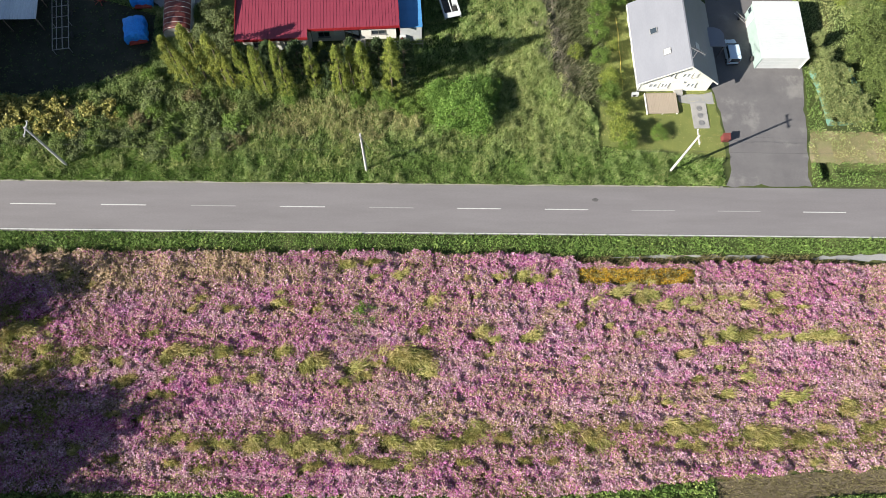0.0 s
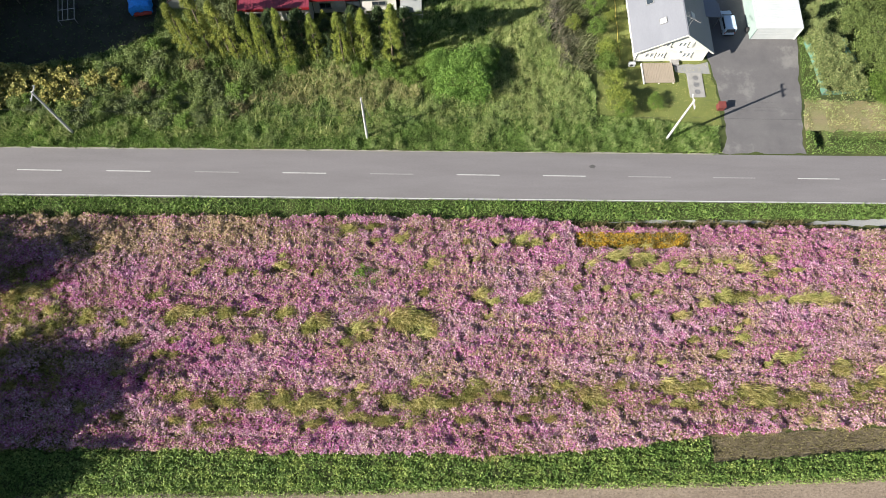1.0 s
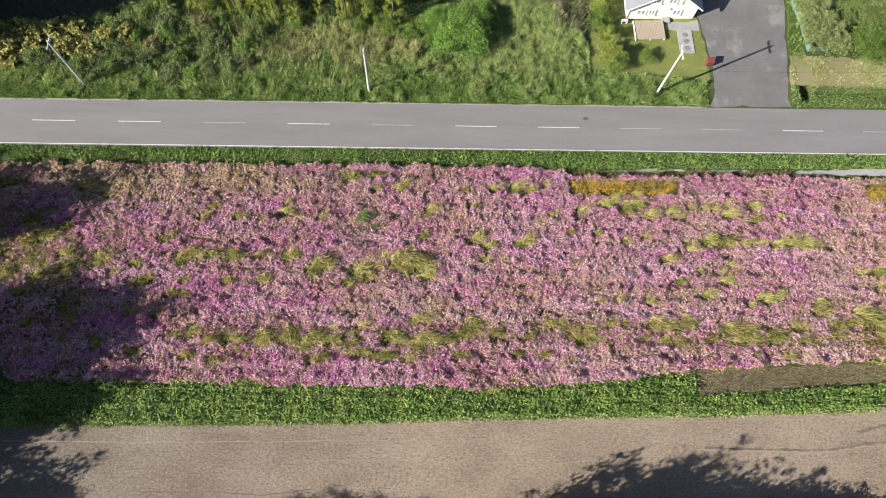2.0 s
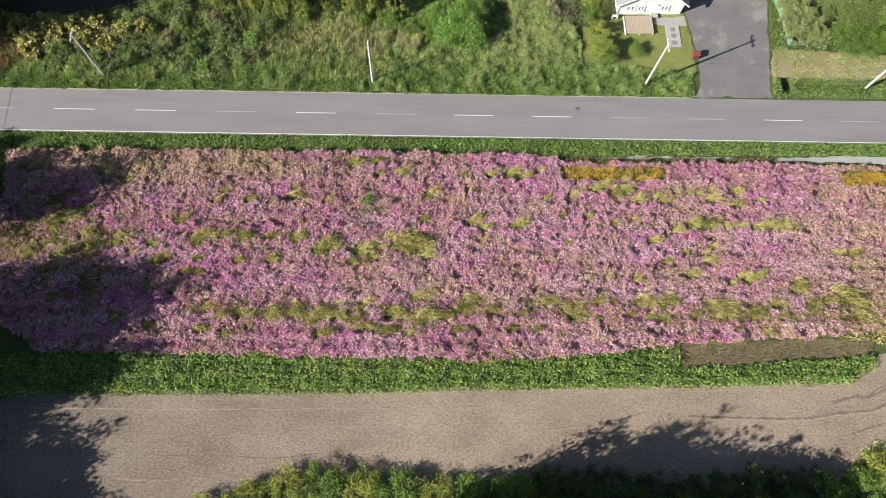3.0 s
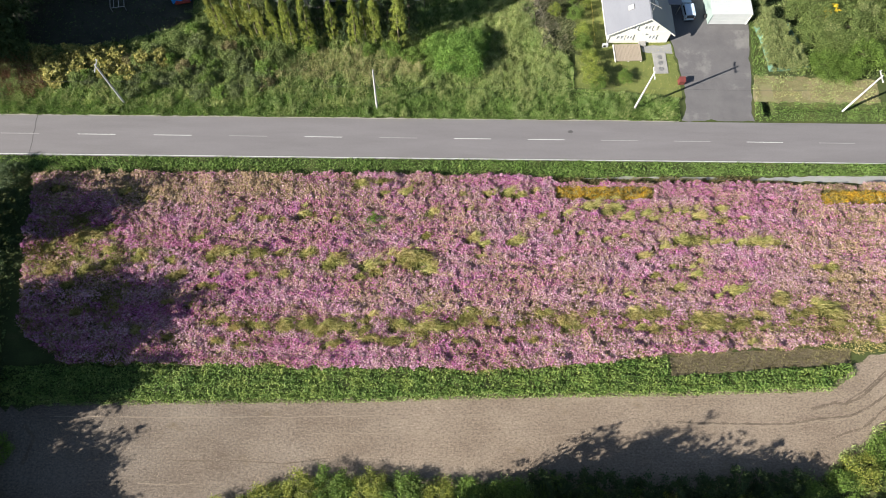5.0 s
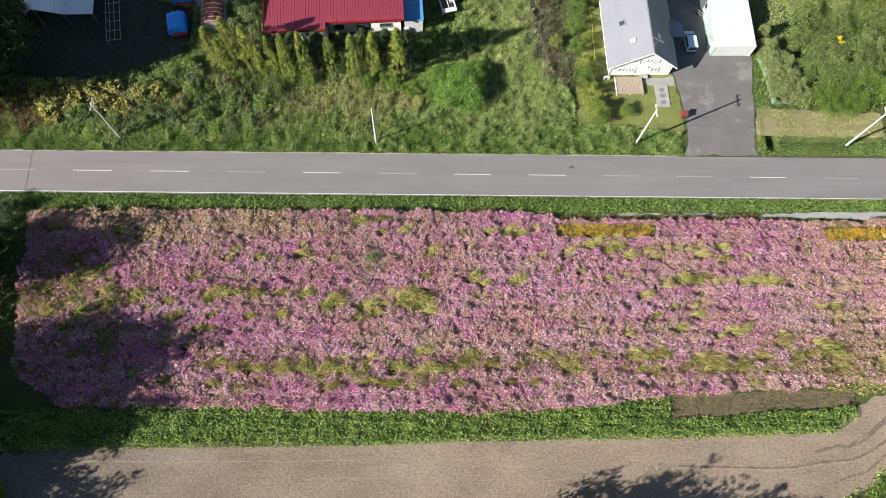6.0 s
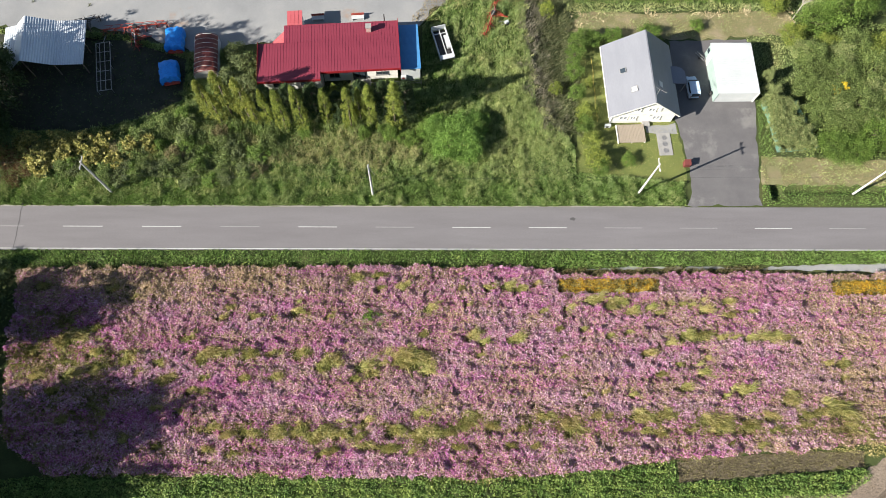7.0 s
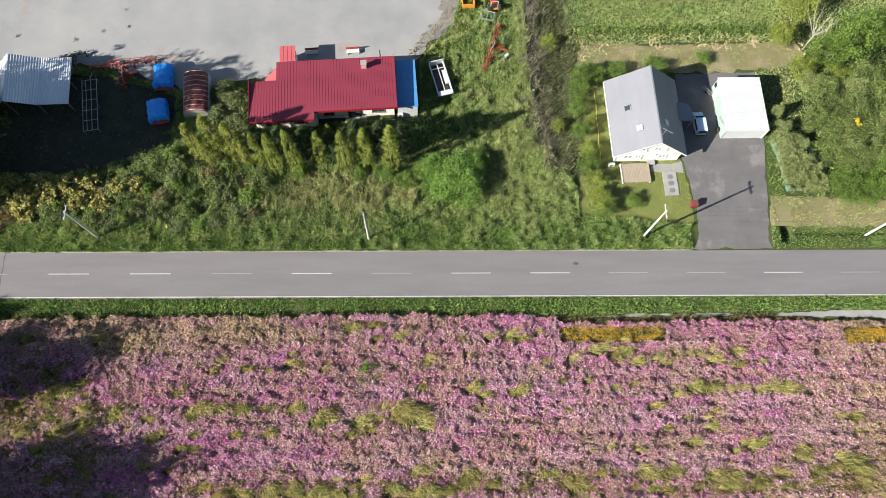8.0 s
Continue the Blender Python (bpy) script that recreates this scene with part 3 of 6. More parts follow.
# sheet laid where the trees shade the yard, its colour darkened for that shade
YARD_SHADE = [(-75, 13.5), (-50, 13.2), (-42, 15.6), (-38, 18.0), (-35.8, 21), (-35.8, 28.5), (-46, 29.2), (-75, 30)]
sheet("shaded_yard", YARD_SHADE, 0.010, "shade_earth", "yard earth with the trees' shade darkened into its colour", "soil patch", 0.3, 18)
sheet("dry_patch", BROWN, 0.018, "dugsoil", "brown dry dug patch", "soil patch", 0.15, 8)
DRYN = [(16.6, 30.5), (19.5, 33.8), (33, 33.8), (50, 34.6), (52, 30), (43.4, 29.8), (32, 29.2), (22, 29.5)]
sheet("dry_strip", DRYN, 0.013, "dryground", "tan dry mown strip behind the house", "soil patch", 0.2, 9)
DRYE = [(42.0, 6.3), (42.5, 10.6), (50, 10.4), (60, 10.0), (60, 6.4)]
sheet("dry_bank", DRYE, 0.013, "dryground", "tan dry mown bank beside the driveway", "soil patch", 0.15, 10)
LAWN = [(16.9, 8.0), (31.8, 6.5), (31.8, 12.2), (31.0, 16.0), (22, 15.4), (22, 28.6), (18.6, 28.6)]
sheet("lawn", LAWN, 0.011, "cutgrass", "short yellow-green lawn round the white house", "lawn", 0.15, 11)
sheet("gravel_apron", [(26.9, 14.9), (31.2, 15.6), (31.3, 13.9), (28.4, 13.9), (27.0, 14.1)], 0.017, "gravel", "pale gravel by the house wall", "gravel", 0.1, 12)


# ---- plants ----
def crown_of(kind, h, r, n, seed, leaf):
    """Leaf centres in clumps on the outside of a crown with an uneven outline."""
    g = np.random.default_rng(seed)
    each = {"column": 75, "bush": 62, "tree": 26}[kind]
    clumps = int(n / each)
    out = []
    for k in range(clumps):
        a = g.uniform(0, 2 * math.pi)
        if kind == "column":
            u = g.uniform(0.03, 1) ** 0.8
            flute = 1 + 0.2 * math.sin(3 * a + seed + 2 * u) + 0.13 * math.sin(7 * a + 2 * seed + 5 * u)
            rr = r * (1 - u ** 2.2) ** 0.6 * g.uniform(0.72, 1.0) * flute
            c = np.array([rr * math.cos(a), rr * math.sin(a), h * u])
            s = 0.08 * r + 0.04
        elif kind == "bush":
            w = math.acos(g.uniform(-0.1, 1))
            q = g.uniform(0.66, 1.12) * (1 + 0.16 * math.sin(3 * a + seed) + 0.1 * math.sin(5 * a + 2 * seed))
            c = np.array([r * q * math.sin(w) * math.cos(a), r * q * math.sin(w) * math.sin(a), h * 0.35 + h * 0.62 * q * math.cos(w)])
            c[2] = max(c[2], 0.1)
            s = 0.09 * r + 0.07
        else:
            w = math.acos(g.uniform(-0.95, 1))
            q = g.uniform(0.45, 1.22) * (1 + 0.26 * math.sin(3 * a + seed) + 0.2 * math.sin(5 * w + 2 * a + seed))
            c = np.array([r * q * math.sin(w) * math.cos(a), r * q * math.sin(w) * math.sin(a), h * 0.6 + h * 0.3 * q * math.cos(w)])
            s = 0.09 * r + 0.08
        out.append(c + g.normal(0, s, (each, 3)) * (1, 1, 0.75))
    c = np.concatenate(out)
    c[:, 2] = np.maximum(c[:, 2], 0.06)
    return leaves(c, g, leaf, 0.35, 0.6)


def plant(name, label, category, kind, h, r, n, leaf, material, seed, group=""):
    """A woody plant: tapered trunk with limbs, and a crown of leaf clumps."""
    g = np.random.default_rng(seed + 77)
    top = thing(name, label, category, group=group)
    bm = bmesh.new()
    tr = 0.035 * h * (0.6 if kind != "tree" else 0.8) + 0.02
    hub = h * (0.9 if kind == "column" else 0.35 if kind == "bush" else 0.55)
    bend = Vector((g.normal(0, 0.05) * h, g.normal(0, 0.05) * h, hub))
    rod((0, 0, -0.2), bend * 0.5, tr, tr * 0.8, bm)
    rod(bend * 0.5, bend, tr * 0.8, tr * 0.4, bm)
    for k in range(7 if kind != "column" else 5):
        a = k * 2.4 + g.uniform(0, 1)
        f = g.uniform(0.45, 1.0)
        rise = 0.25 * h if kind != "column" else 0.1 * h
        rod(bend * f, bend * f + Vector((math.cos(a) * r * 0.7, math.sin(a) * r * 0.7, rise)), tr * 0.4, tr * 0.1, bm, 6)
    part("trunk", bm, "bark", top)
    ob = new("crown", mesh_of("crown", crown_of(kind, h, r, n, seed, leaf), 4, material))
    ob.parent = top
    return top


def placed(proto, spots, labels=None):
    """Copies of a plant at (x, y, height factor, turn, width factor); the first one is moved there itself."""
    made = []
    for k, (x, y, s, turn, w) in enumerate(spots):
        z = float(ground_z(x, y))
        ob = proto if k == 0 else copy_thing(proto, pose(x, y, z, 0, 0, turn))
        ob.matrix_basis = pose(x, y, z, 0, 0, turn) @ Matrix.Diagonal((w, w, s, 1))
        made.append(ob)
    return made


# columnar trees in front of the farmhouse
col_a = plant("column_tree", "yellow-green columnar tree in a row before the farmhouse", "tree", "column", 7.8, 1.4, 11000, 0.15, "columnleaf", 11, "hedge row trees")
placed(col_a, [(-7.6, 14.8, 1.38, 10, 0.8), (-16.8, 15.5, 1.02, 80, 0.64), (-22.4, 14.2, 1.25, 150, 0.62)])
col_b = plant("column_tree", "green columnar tree in a row before the farmhouse", "tree", "column", 7.2, 1.45, 10500, 0.15, "columnleaf", 23, "hedge row trees")
placed(col_b, [(-10.9, 15.0, 1.35, 0, 0.66), (-13.6, 14.7, 1.3, 130, 0.62), (-20.1, 14.5, 1.4, 220, 0.66), (-12.3, 15.7, 1.1, 60, 0.5), (-24.5, 14.9, 1.2, 20, 0.48), (-15.6, 17.4, 0.85, 100, 0.55)])
# row added behind; its dark leaf colour stands for shade in the hedge gaps
col_d = plant("column_tree", "columnar tree added behind the hedge row, leaves darkened for the shaded gaps", "tree", "column", 6.6, 1.5, 9000, 0.16, "leafdark", 27, "hedge row trees")
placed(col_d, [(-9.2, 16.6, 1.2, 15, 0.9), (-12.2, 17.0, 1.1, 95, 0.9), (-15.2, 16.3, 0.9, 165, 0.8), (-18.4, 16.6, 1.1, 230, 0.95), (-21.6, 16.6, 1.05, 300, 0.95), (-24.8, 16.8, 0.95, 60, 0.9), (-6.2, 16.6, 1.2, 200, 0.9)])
col_c = plant("column_tree", "dull yellow-green columnar tree beside the hut", "tree", "column", 7.6, 1.45, 10500, 0.15, "hedge", 29, "hedge row trees")
placed(col_c, [(-29.9, 16.2, 1.36, 40, 0.85), (-27.5, 15.8, 1.25, 30, 0.75), (-32.5, 16.2, 1.12, 300, 0.7), (-26.2, 15.0, 0.84, 200, 0.5), (-31.2, 15.2, 0.95, 120, 0.5)])
low_a = plant("shrub", "low bright green shrub at the foot of the hedge", "shrub", "bush", 1.8, 1.5, 3375, 0.164, "leafgreen", 31, "low shrubs")
placed(low_a, [(-8.4, 13.6, 0.8, 0, 0.8), (-11.8, 13.4, 0.7, 90, 0.6), (-5.8, 12.6, 0.8, 30, 0.8), (-3.6, 13.9, 0.9, 70, 0.8), (-3.0, 11.2, 0.9, 160, 0.7), (4.0, 14.6, 1.0, 250, 0.9), (-19.5, 13.4, 0.6, 280, 0.6)])
side = plant("side_shrub", "pale-leaved shrub between the hut and the farmhouse", "shrub", "bush", 2.6, 1.4, 3000, 0.222, "leafgrey", 37, "shrubs by the farmhouse")
placed(side, [(-28.6, 23.6, 1.0, 0, 1.0), (-30.6, 21.4, 0.9, 70, 1.0), (-28.2, 20.6, 0.9, 150, 0.9), (-30.2, 25.6, 0.9, 220, 0.9)])
big = plant("round_shrub", "large round bright green shrub in the meadow", "shrub", "bush", 3.3, 2.9, 14625, 0.175, "bushgreen", 41)
placed(big, [(0.8, 12.0, 1.0, 0, 1.08), (-2.1, 13.8, 0.7, 130, 0.62), (3.0, 14.4, 0.75, 220, 0.6)])
# overgrown bank west of the farmhouse
g = np.random.default_rng(15)
BANK = [(-42, 6.5), (-30, 6.0), (-24, 8), (-21, 12), (-26, 14), (-36, 16.5), (-41, 13.5), (-54, 11), (-54, 7)]
for lb, mt, sd, n in (("grey-green overgrown shrub on the bank", "leafgrey", 51, 20), ("green overgrown shrub on the bank", "leafgreen", 57, 14), ("leafy green weed clump on the bank", "weed", 59, 30), ("tall brown seeding weeds on the bank", "brownweed", 61, 6)):
    proto = plant("weed_shrub", lb, "shrub", "bush", 1.35, 1.3, 2100, 0.185, mt, sd, "bank shrubs")
    px, py, _ = scatter(BANK, 1.0, sd)
    pick = g.permutation(len(px))[:n]
    placed(proto, [(px[i], py[i], g.uniform(0.6, 1.15), g.uniform(0, 360), g.uniform(0.6, 1.15)) for i in pick])
weed_c = plant("weed_shrub", "yellow-leaved knotweed clump on the bank", "shrub", "bush", 1.8, 1.7, 1900, 0.34, "knotweed", 63, "bank shrubs")
placed(weed_c, [(-54.0, 9.0, 0.9, 0, 1.0), (-51.0, 10.4, 0.9, 60, 1.0), (-47.5, 10.0, 0.9, 120, 0.9), (-44.6, 9.0, 0.8, 180, 0.8), (-56.0, 11.2, 0.9, 220, 0.9), (-49.2, 11.6, 0.9, 260, 0.9), (-46.2, 11.6, 0.9, 300, 0.8), (-42.6, 11.0, 0.85, 340, 0.8), (-40.4, 11.8, 0.8, 20, 0.7), (-52.6, 11.8, 0.9, 100, 0.9)])
# garden side of the white house
gar_a = plant("garden_shrub", "yellow-green garden shrub beside the lawn", "shrub", "bush", 2.2, 1.3, 3375, 0.142, "leafyellow", 71, "garden shrubs")
placed(gar_a, [(19.4, 9.6, 1.0, 0, 1.15), (19.2, 12.4, 0.9, 50, 0.9), (18.7, 16.6, 0.9, 110, 1.0), (19.3, 21.4, 0.8, 190, 0.5)])
gar_b = plant("garden_shrub", "dark green garden shrub beside the ditch", "shrub", "bush", 2.4, 1.4, 3375, 0.142, "leafgreen", 73, "garden shrubs")
placed(gar_b, [(18.2, 28.0, 1.0, 0, 1.0), (20.4, 28.6, 0.8, 70, 0.9), (23.5, 29.0, 0.7, 120, 1.0), (18.3, 14.6, 0.9, 170, 0.9), (17.6, 19.6, 0.9, 200, 0.8), (17.4, 23.2, 0.9, 260, 0.9), (17.6, 26.0, 0.9, 290, 0.9), (23.9, 9.6, 0.5, 20, 0.7), (28.9, 29.4, 0.7, 100, 1.2), (36.0, 31.3, 0.5, 130, 0.7), (20.0, 8.4, 0.7, 230, 0.8)])
pampas = plant("pampas_clump", "pale yellow plume grass clump in the ditch", "grass clump", "bush", 2.2, 0.95, 2025, 0.132, "leafyellow", 79)
placed(pampas, [(14.0, 33.6, 1.3, 0, 1.0), (14.6, 20.6, 1.0, 50, 0.9)])
# vegetable patch and scrub east of the driveway
veg = plant("bean_shrub", "grey-green bean plants in the netted patch", "shrub", "bush", 2.2, 1.4, 4275, 0.164, "leafpale", 83, "vegetable plants")
placed(veg, [(45.6, 12.6, 1, 0, 1), (47.4, 12.4, 1, 40, 1), (45.2, 15.0, 1.1, 80, 1), (47.2, 15.0, 1.1, 120, 1.0), (45.0, 17.6, 1.1, 160, 1), (46.8, 17.8, 1, 200, 0.9), (44.9, 20.0, 1.1, 240, 0.8), (44.6, 22.4, 1.3, 280, 0.55), (49.0, 12.2, 0.8, 300, 0.8), (48.6, 14.0, 0.9, 20, 0.8)])
scrub_a = plant("scrub", "dense dull green scrub beside the garden", "shrub", "bush", 3.2, 2.4, 6750, 0.175, "weed", 89, "scrub east of the garden")
placed(scrub_a, [(51.8, 25.5, 1, 0, 1.0), (55.2, 22.8, 1, 40, 1.1), (53.0, 20.0, 0.9, 80, 1), (57.0, 18.4, 1, 120, 1.1), (51.4, 16.6, 0.7, 160, 0.9), (60.0, 23.5, 1.1, 200, 1.1), (54.6, 15.4, 0.8, 240, 1.0), (61.0, 17.0, 1.0, 280, 1.1), (50.4, 21.5, 0.7, 310, 0.8), (64.0, 21.0, 1, 15, 1.2), (58.0, 27.4, 1.1, 55, 1.1)])
scrub_d = plant("scrub", "pale grey-green scrub beside the garden", "shrub", "bush", 3.0, 1.8, 4800, 0.163, "leafpale", 95, "scrub east of the garden")
placed(scrub_d, [(56.0, 25.8, 1.1, 0, 1.0), (59.6, 20.6, 1.0, 60, 0.9), (62.5, 25.0, 1.2, 130, 1.1), (53.6, 17.6, 0.8, 190, 0.8), (50.2, 26.8, 0.9, 240, 0.8), (58.0, 15.6, 0.8, 290, 0.8)])
scrub_b = plant("scrub", "bright green scrub beside the garden", "shrub", "bush", 3.4, 2.6, 7200, 0.175, "leafgreen", 97, "scrub east of the garden")
placed(scrub_b, [(58.4, 13.4, 0.9, 0, 1.0), (52.4, 11.8, 0.7, 60, 0.9), (62.8, 12.6, 1.0, 110, 1.0), (55.4, 11.2, 0.6, 150, 0.8), (53.2, 31.6, 1.2, 200, 0.9), (56.6, 33.0, 2.1, 240, 1.1), (60.5, 35.0, 1.6, 300, 1.0)])
scrub_c = plant("scrub", "yellow-green scrub behind the garden", "shrub", "bush", 3.0, 1.9, 5400, 0.164, "leafyellow", 101, "scrub east of the garden")
placed(scrub_c, [(49.6, 29.4, 0.9, 0, 0.9), (61.5, 27.0, 1.0, 60, 1.2), (47.6, 34.8, 1.0, 110, 0.9), (50.8, 39.6, 1.5, 150, 1.2), (54.4, 28.2, 0.8, 210, 0.8)])
dead = thing("dead_tree", "bleached bare branches among the scrub", "tree", pose(50.8, 33.2, 0))
g = np.random.default_rng(4)
bm = bmesh.new()
rod((0, 0, -0.2), (0.3, 0.5, 2.6), 0.1, 0.08, bm)
part("trunk", bm, "deadwood", dead)
bm = bmesh.new()
for k, (ex, ey, ez) in enumerate(((-1.3, 3.6, 4.8), (1.2, 3.8, 5.4), (3.0, 3.4, 5.0), (4.4, 2.6, 4.8), (2.4, 1.6, 4.4), (0.2, 4.6, 5.6))):
    mid = Vector((0.3, 0.5, 2.6)).lerp(Vector((ex, ey, ez)), 0.55) + Vector(g.normal(0, 0.2, 3))
    rod((0.3, 0.5, 2.6), mid, 0.06, 0.04, bm, 6)
    rod(mid, (ex, ey, ez), 0.04, 0.012, bm, 6)
    rod(mid, mid + Vector(g.normal(0, 0.6, 3)) + Vector((0.3, 0.6, 0.6)), 0.022, 0.01, bm, 5)
part("limbs", bm, "deadwood", dead)

# tall trees west and south of the field, and on the west edge of the farmyard
WEST_TREES = [(-60.0, -17.6, 0.98, 0, 0.74), (-60.5, -31.8, 1.2, 120, 0.95), (-61.0, -41.6, 1.2, 180, 0.8), (-60.5, -35.6, 1.36, 240, 0.95), (-60.0, -50.0, 0.92, 20, 0.9), (-66.0, -55.4, 1.0, 200, 1.0), (-64.0, -57.5, 1.0, 230, 1.0), (-56.0, -52.0, 0.55, 260, 0.9), (-66.0, -54.0, 0.95, 130, 1.0), (-58.8, -12.6, 0.5, 50, 0.75), (-61.5, -15.6, 0.72, 290, 0.8), (-58.5, -54.5, 0.9, 70, 1.0),
              (-63.5, -38.5, 1.15, 40, 1.1), (-63.0, -33.0, 1.1, 75, 1.0),
              (-68.0, -42.0, 1.1, 60, 1.1), (-67.0, -37.5, 1.15, 140, 1.1), (-66.5, -44.6, 1.0, 200, 0.9), (-67.5, -32.6, 1.1, 250, 1.0), (-66.0, -50.5, 0.95, 20, 1.0), (-68.5, -34.0, 1.2, 330, 1.1), (-55.6, -48.6, 0.5, 80, 0.85), (-62.5, -53.0, 1.0, 170, 1.1), (-57.0, -58.0, 0.9, 220, 1.1), (-52.0, -54.0, 0.55, 300, 1.0)]
SOUTH_TREES = [(-0.9, -51.5, 1.25, 80, 0.9), (-6.0, -51.5, 0.9, 140, 0.75), (6.6, -51.5, 1.08, 200, 0.9), (13.5, -51.2, 0.95, 260, 0.9), (21.0, -51.0, 0.85, 320, 0.9), (28.0, -50.6, 0.7, 40, 0.9), (3.0, -53.5, 1.1, 15, 1.0), (17.0, -53.0, 0.9, 110, 1.0), (10.0, -54.5, 1.0, 170, 1.1), (24.5, -53.5, 0.8, 250, 1.1), (33.0, -53.0, 0.6, 10, 1.0)]
YARD_TREES = [(-69.0, 7.4, 1.3, 33, 0.9), (-69.0, 10.3, 1.66, 95, 0.9), (-68.0, 13.6, 1.2, 155, 1.05), (-66.0, 20.2, 0.88, 215, 0.85), (-65.0, 12.0, 0.8, 75, 0.95), (-63.0, 10.6, 1.38, 10, 1.0), (-62.0, 13.6, 1.5, 60, 1.0), (-60.4, 12.6, 0.5, 100, 0.8), (-73.0, 7.5, 1.45, 120, 1.05), (-66.8, 8.2, 1.5, 45, 1.0), (-70.5, 12.2, 1.6, 200, 1.0)]
for k, (spots, lb) in enumerate(((WEST_TREES, "tall dark broad-leaved tree west of the flower field"), (SOUTH_TREES, "tall dark broad-leaved tree south of the bare field"), (YARD_TREES, "tall dark broad-leaved tree beside the farmyard"))):
    for half in (0, 1):
        tree = plant("tall_tree", lb, "tree", "tree", 14, 3.4, 8200, 0.46, "leafdark", 111 + 7 * k + 3 * half, "edge trees")
        placed(tree, spots[half::2])
# belt out of view, added to block skylight and deepen the shade
screen_tree = plant("tall_tree", "unseen tall tree added to screen off low skylight", "tree", "tree", 15, 4.2, 2600, 0.95, "leafdark", 119, "edge trees")
placed(screen_tree, [(-75.0 - 3.0 * math.sin(2.1 * k), -62.0 + 6.0 * k, 1.0 + 0.15 * math.sin(3.7 * k), 67 * k, 1.0) for k in range(5)] + [(-72.0, -64.0, 1.0, 15, 1.0), (-60.0, -64.0, 1.0, 60, 1.0)]
       + [(-48.0 + 8.0 * k, -62.0 - 2.0 * math.sin(1.7 * k), 0.95 + 0.12 * math.sin(2.9 * k), 41 * k, 1.05) for k in range(12)])
# shrubs along the south edge of the bare field
edge_a = plant("edge_shrub", "yellow-green bramble shrub at the bare field's edge", "shrub", "bush", 2.2, 2.2, 3900, 0.175, "hedge", 121, "south edge shrubs")
placed(edge_a, [(-26.0, -48.0, 0.9, 0, 1.0), (-22.0, -46.4, 1.0, 60, 1.0), (-17.5, -45.2, 1.0, 120, 1.0), (-10.0, -45.0, 0.9, 180, 1.0), (24.0, -47.2, 1.6, 240, 0.9), (31.4, -47.4, 1.6, 300, 0.9), (47.0, -42.8, 1.1, 30, 0.9), (-2.0, -46.2, 1.0, 90, 1.0)])
edge_b = plant("edge_shrub", "dark green bramble shrub at the bare field's edge", "shrub", "bush", 2.2, 2.2, 3900, 0.175, "leafgreen", 127, "south edge shrubs")
placed(edge_b, [(-14.0, -44.6, 1.0, 0, 1.0), (-6.0, -45.2, 1.0, 50, 1.0), (1.6, -45.8, 0.9, 100, 1.0), (5.8, -45.6, 1.0, 150, 1.0), (10.6, -45.4, 1.0, 200, 1.0), (15.0, -46.4, 1.0, 250, 1.0), (19.4, -46.8, 1.0, 300, 1.0), (27.6, -47.0, 1.0, 20, 1.0), (36.0, -46.6, 1.0, 70, 1.0), (40.5, -45.8, 1.1, 110, 1.0), (44.6, -44.4, 1.1, 140, 0.9), (50.4, -40.4, 1.2, 170, 1.0), (54.0, -37.2, 1.4, 220, 1.1), (58.0, -35.0, 1.4, 260, 1.2), (52.0, -44.0, 1.6, 300, 1.3), (-52.4, -40.6, 1.0, 5, 0.9), (-54.0, -44.4, 1.0, 66, 1.0)])
edge_c = plant("edge_shrub", "dark hedge shrub along the west field edge", "shrub", "bush", 2.4, 1.8, 4500, 0.163, "leafdark", 131, "west edge shrubs")
placed(edge_c, [(-57.0, y, 0.9 + 0.15 * math.sin(y), 37 * k, 1.0) for k, y in enumerate(range(-21, -5, 3))] + [(-60.0, 19.6, 3.4, 20, 1.6), (-60.6, 15.8, 3.2, 80, 1.6), (-59.8, 12.4, 2.6, 140, 1.3), (-61.5, 22.5, 2.6, 200, 1.3)])
# brambles given dark leaves to carry the wood's shade in their colour
edge_e = plant("edge_shrub", "bramble shrub with the south wood's shade darkened into its leaves", "shrub", "bush", 2.6, 2.0, 3000, 0.22, "leafdark", 133, "south edge shrubs")
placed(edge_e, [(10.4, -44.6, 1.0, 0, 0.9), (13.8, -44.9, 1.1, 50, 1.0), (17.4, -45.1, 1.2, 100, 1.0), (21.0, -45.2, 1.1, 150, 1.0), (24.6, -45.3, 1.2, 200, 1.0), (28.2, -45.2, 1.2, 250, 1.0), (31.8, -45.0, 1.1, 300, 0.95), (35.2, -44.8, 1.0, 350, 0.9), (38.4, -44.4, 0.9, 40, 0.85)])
edge_d = plant("edge_shrub", "tall dark hedge shrub along the west field edge", "shrub", "bush", 5.4, 2.1, 6900, 0.192, "leafdark", 137, "west edge shrubs")
placed(edge_d, [(-57.0 + 0.5 * math.sin(3 * y), y, 0.85 + 0.2 * math.sin(1.7 * y), 47 * k, 0.95) for k, y in enumerate((-28.6, -31.0, -33.2, -35.6, -37.8, -39.8))] + [(-57.0, -26.2, 0.5, 30, 0.9), (-57.2, -23.8, 0.42, 90, 0.9), (-58.0, -44.0, 0.45, 80, 0.9), (-57.5, -47.0, 0.6, 130, 0.9), (-54.6, -31.5, 0.4, 10, 0.7), (-54.4, -34.5, 0.45, 60, 0.75)])

# ---- ground cover ----
NORTH = [(-75, 2.95), (31.2, 3.2), (31.2, 6.5), (16.8, 8.0), (16.8, 12), (12, 17), (11, 31), (11, 45), (2.4, 45), (0.6, 37), (-4, 31), (-4, 22.2), (-27, 20), (-26.5, 26), (-31, 27), (-37, 26), (-46, 29), (-75, 30)]


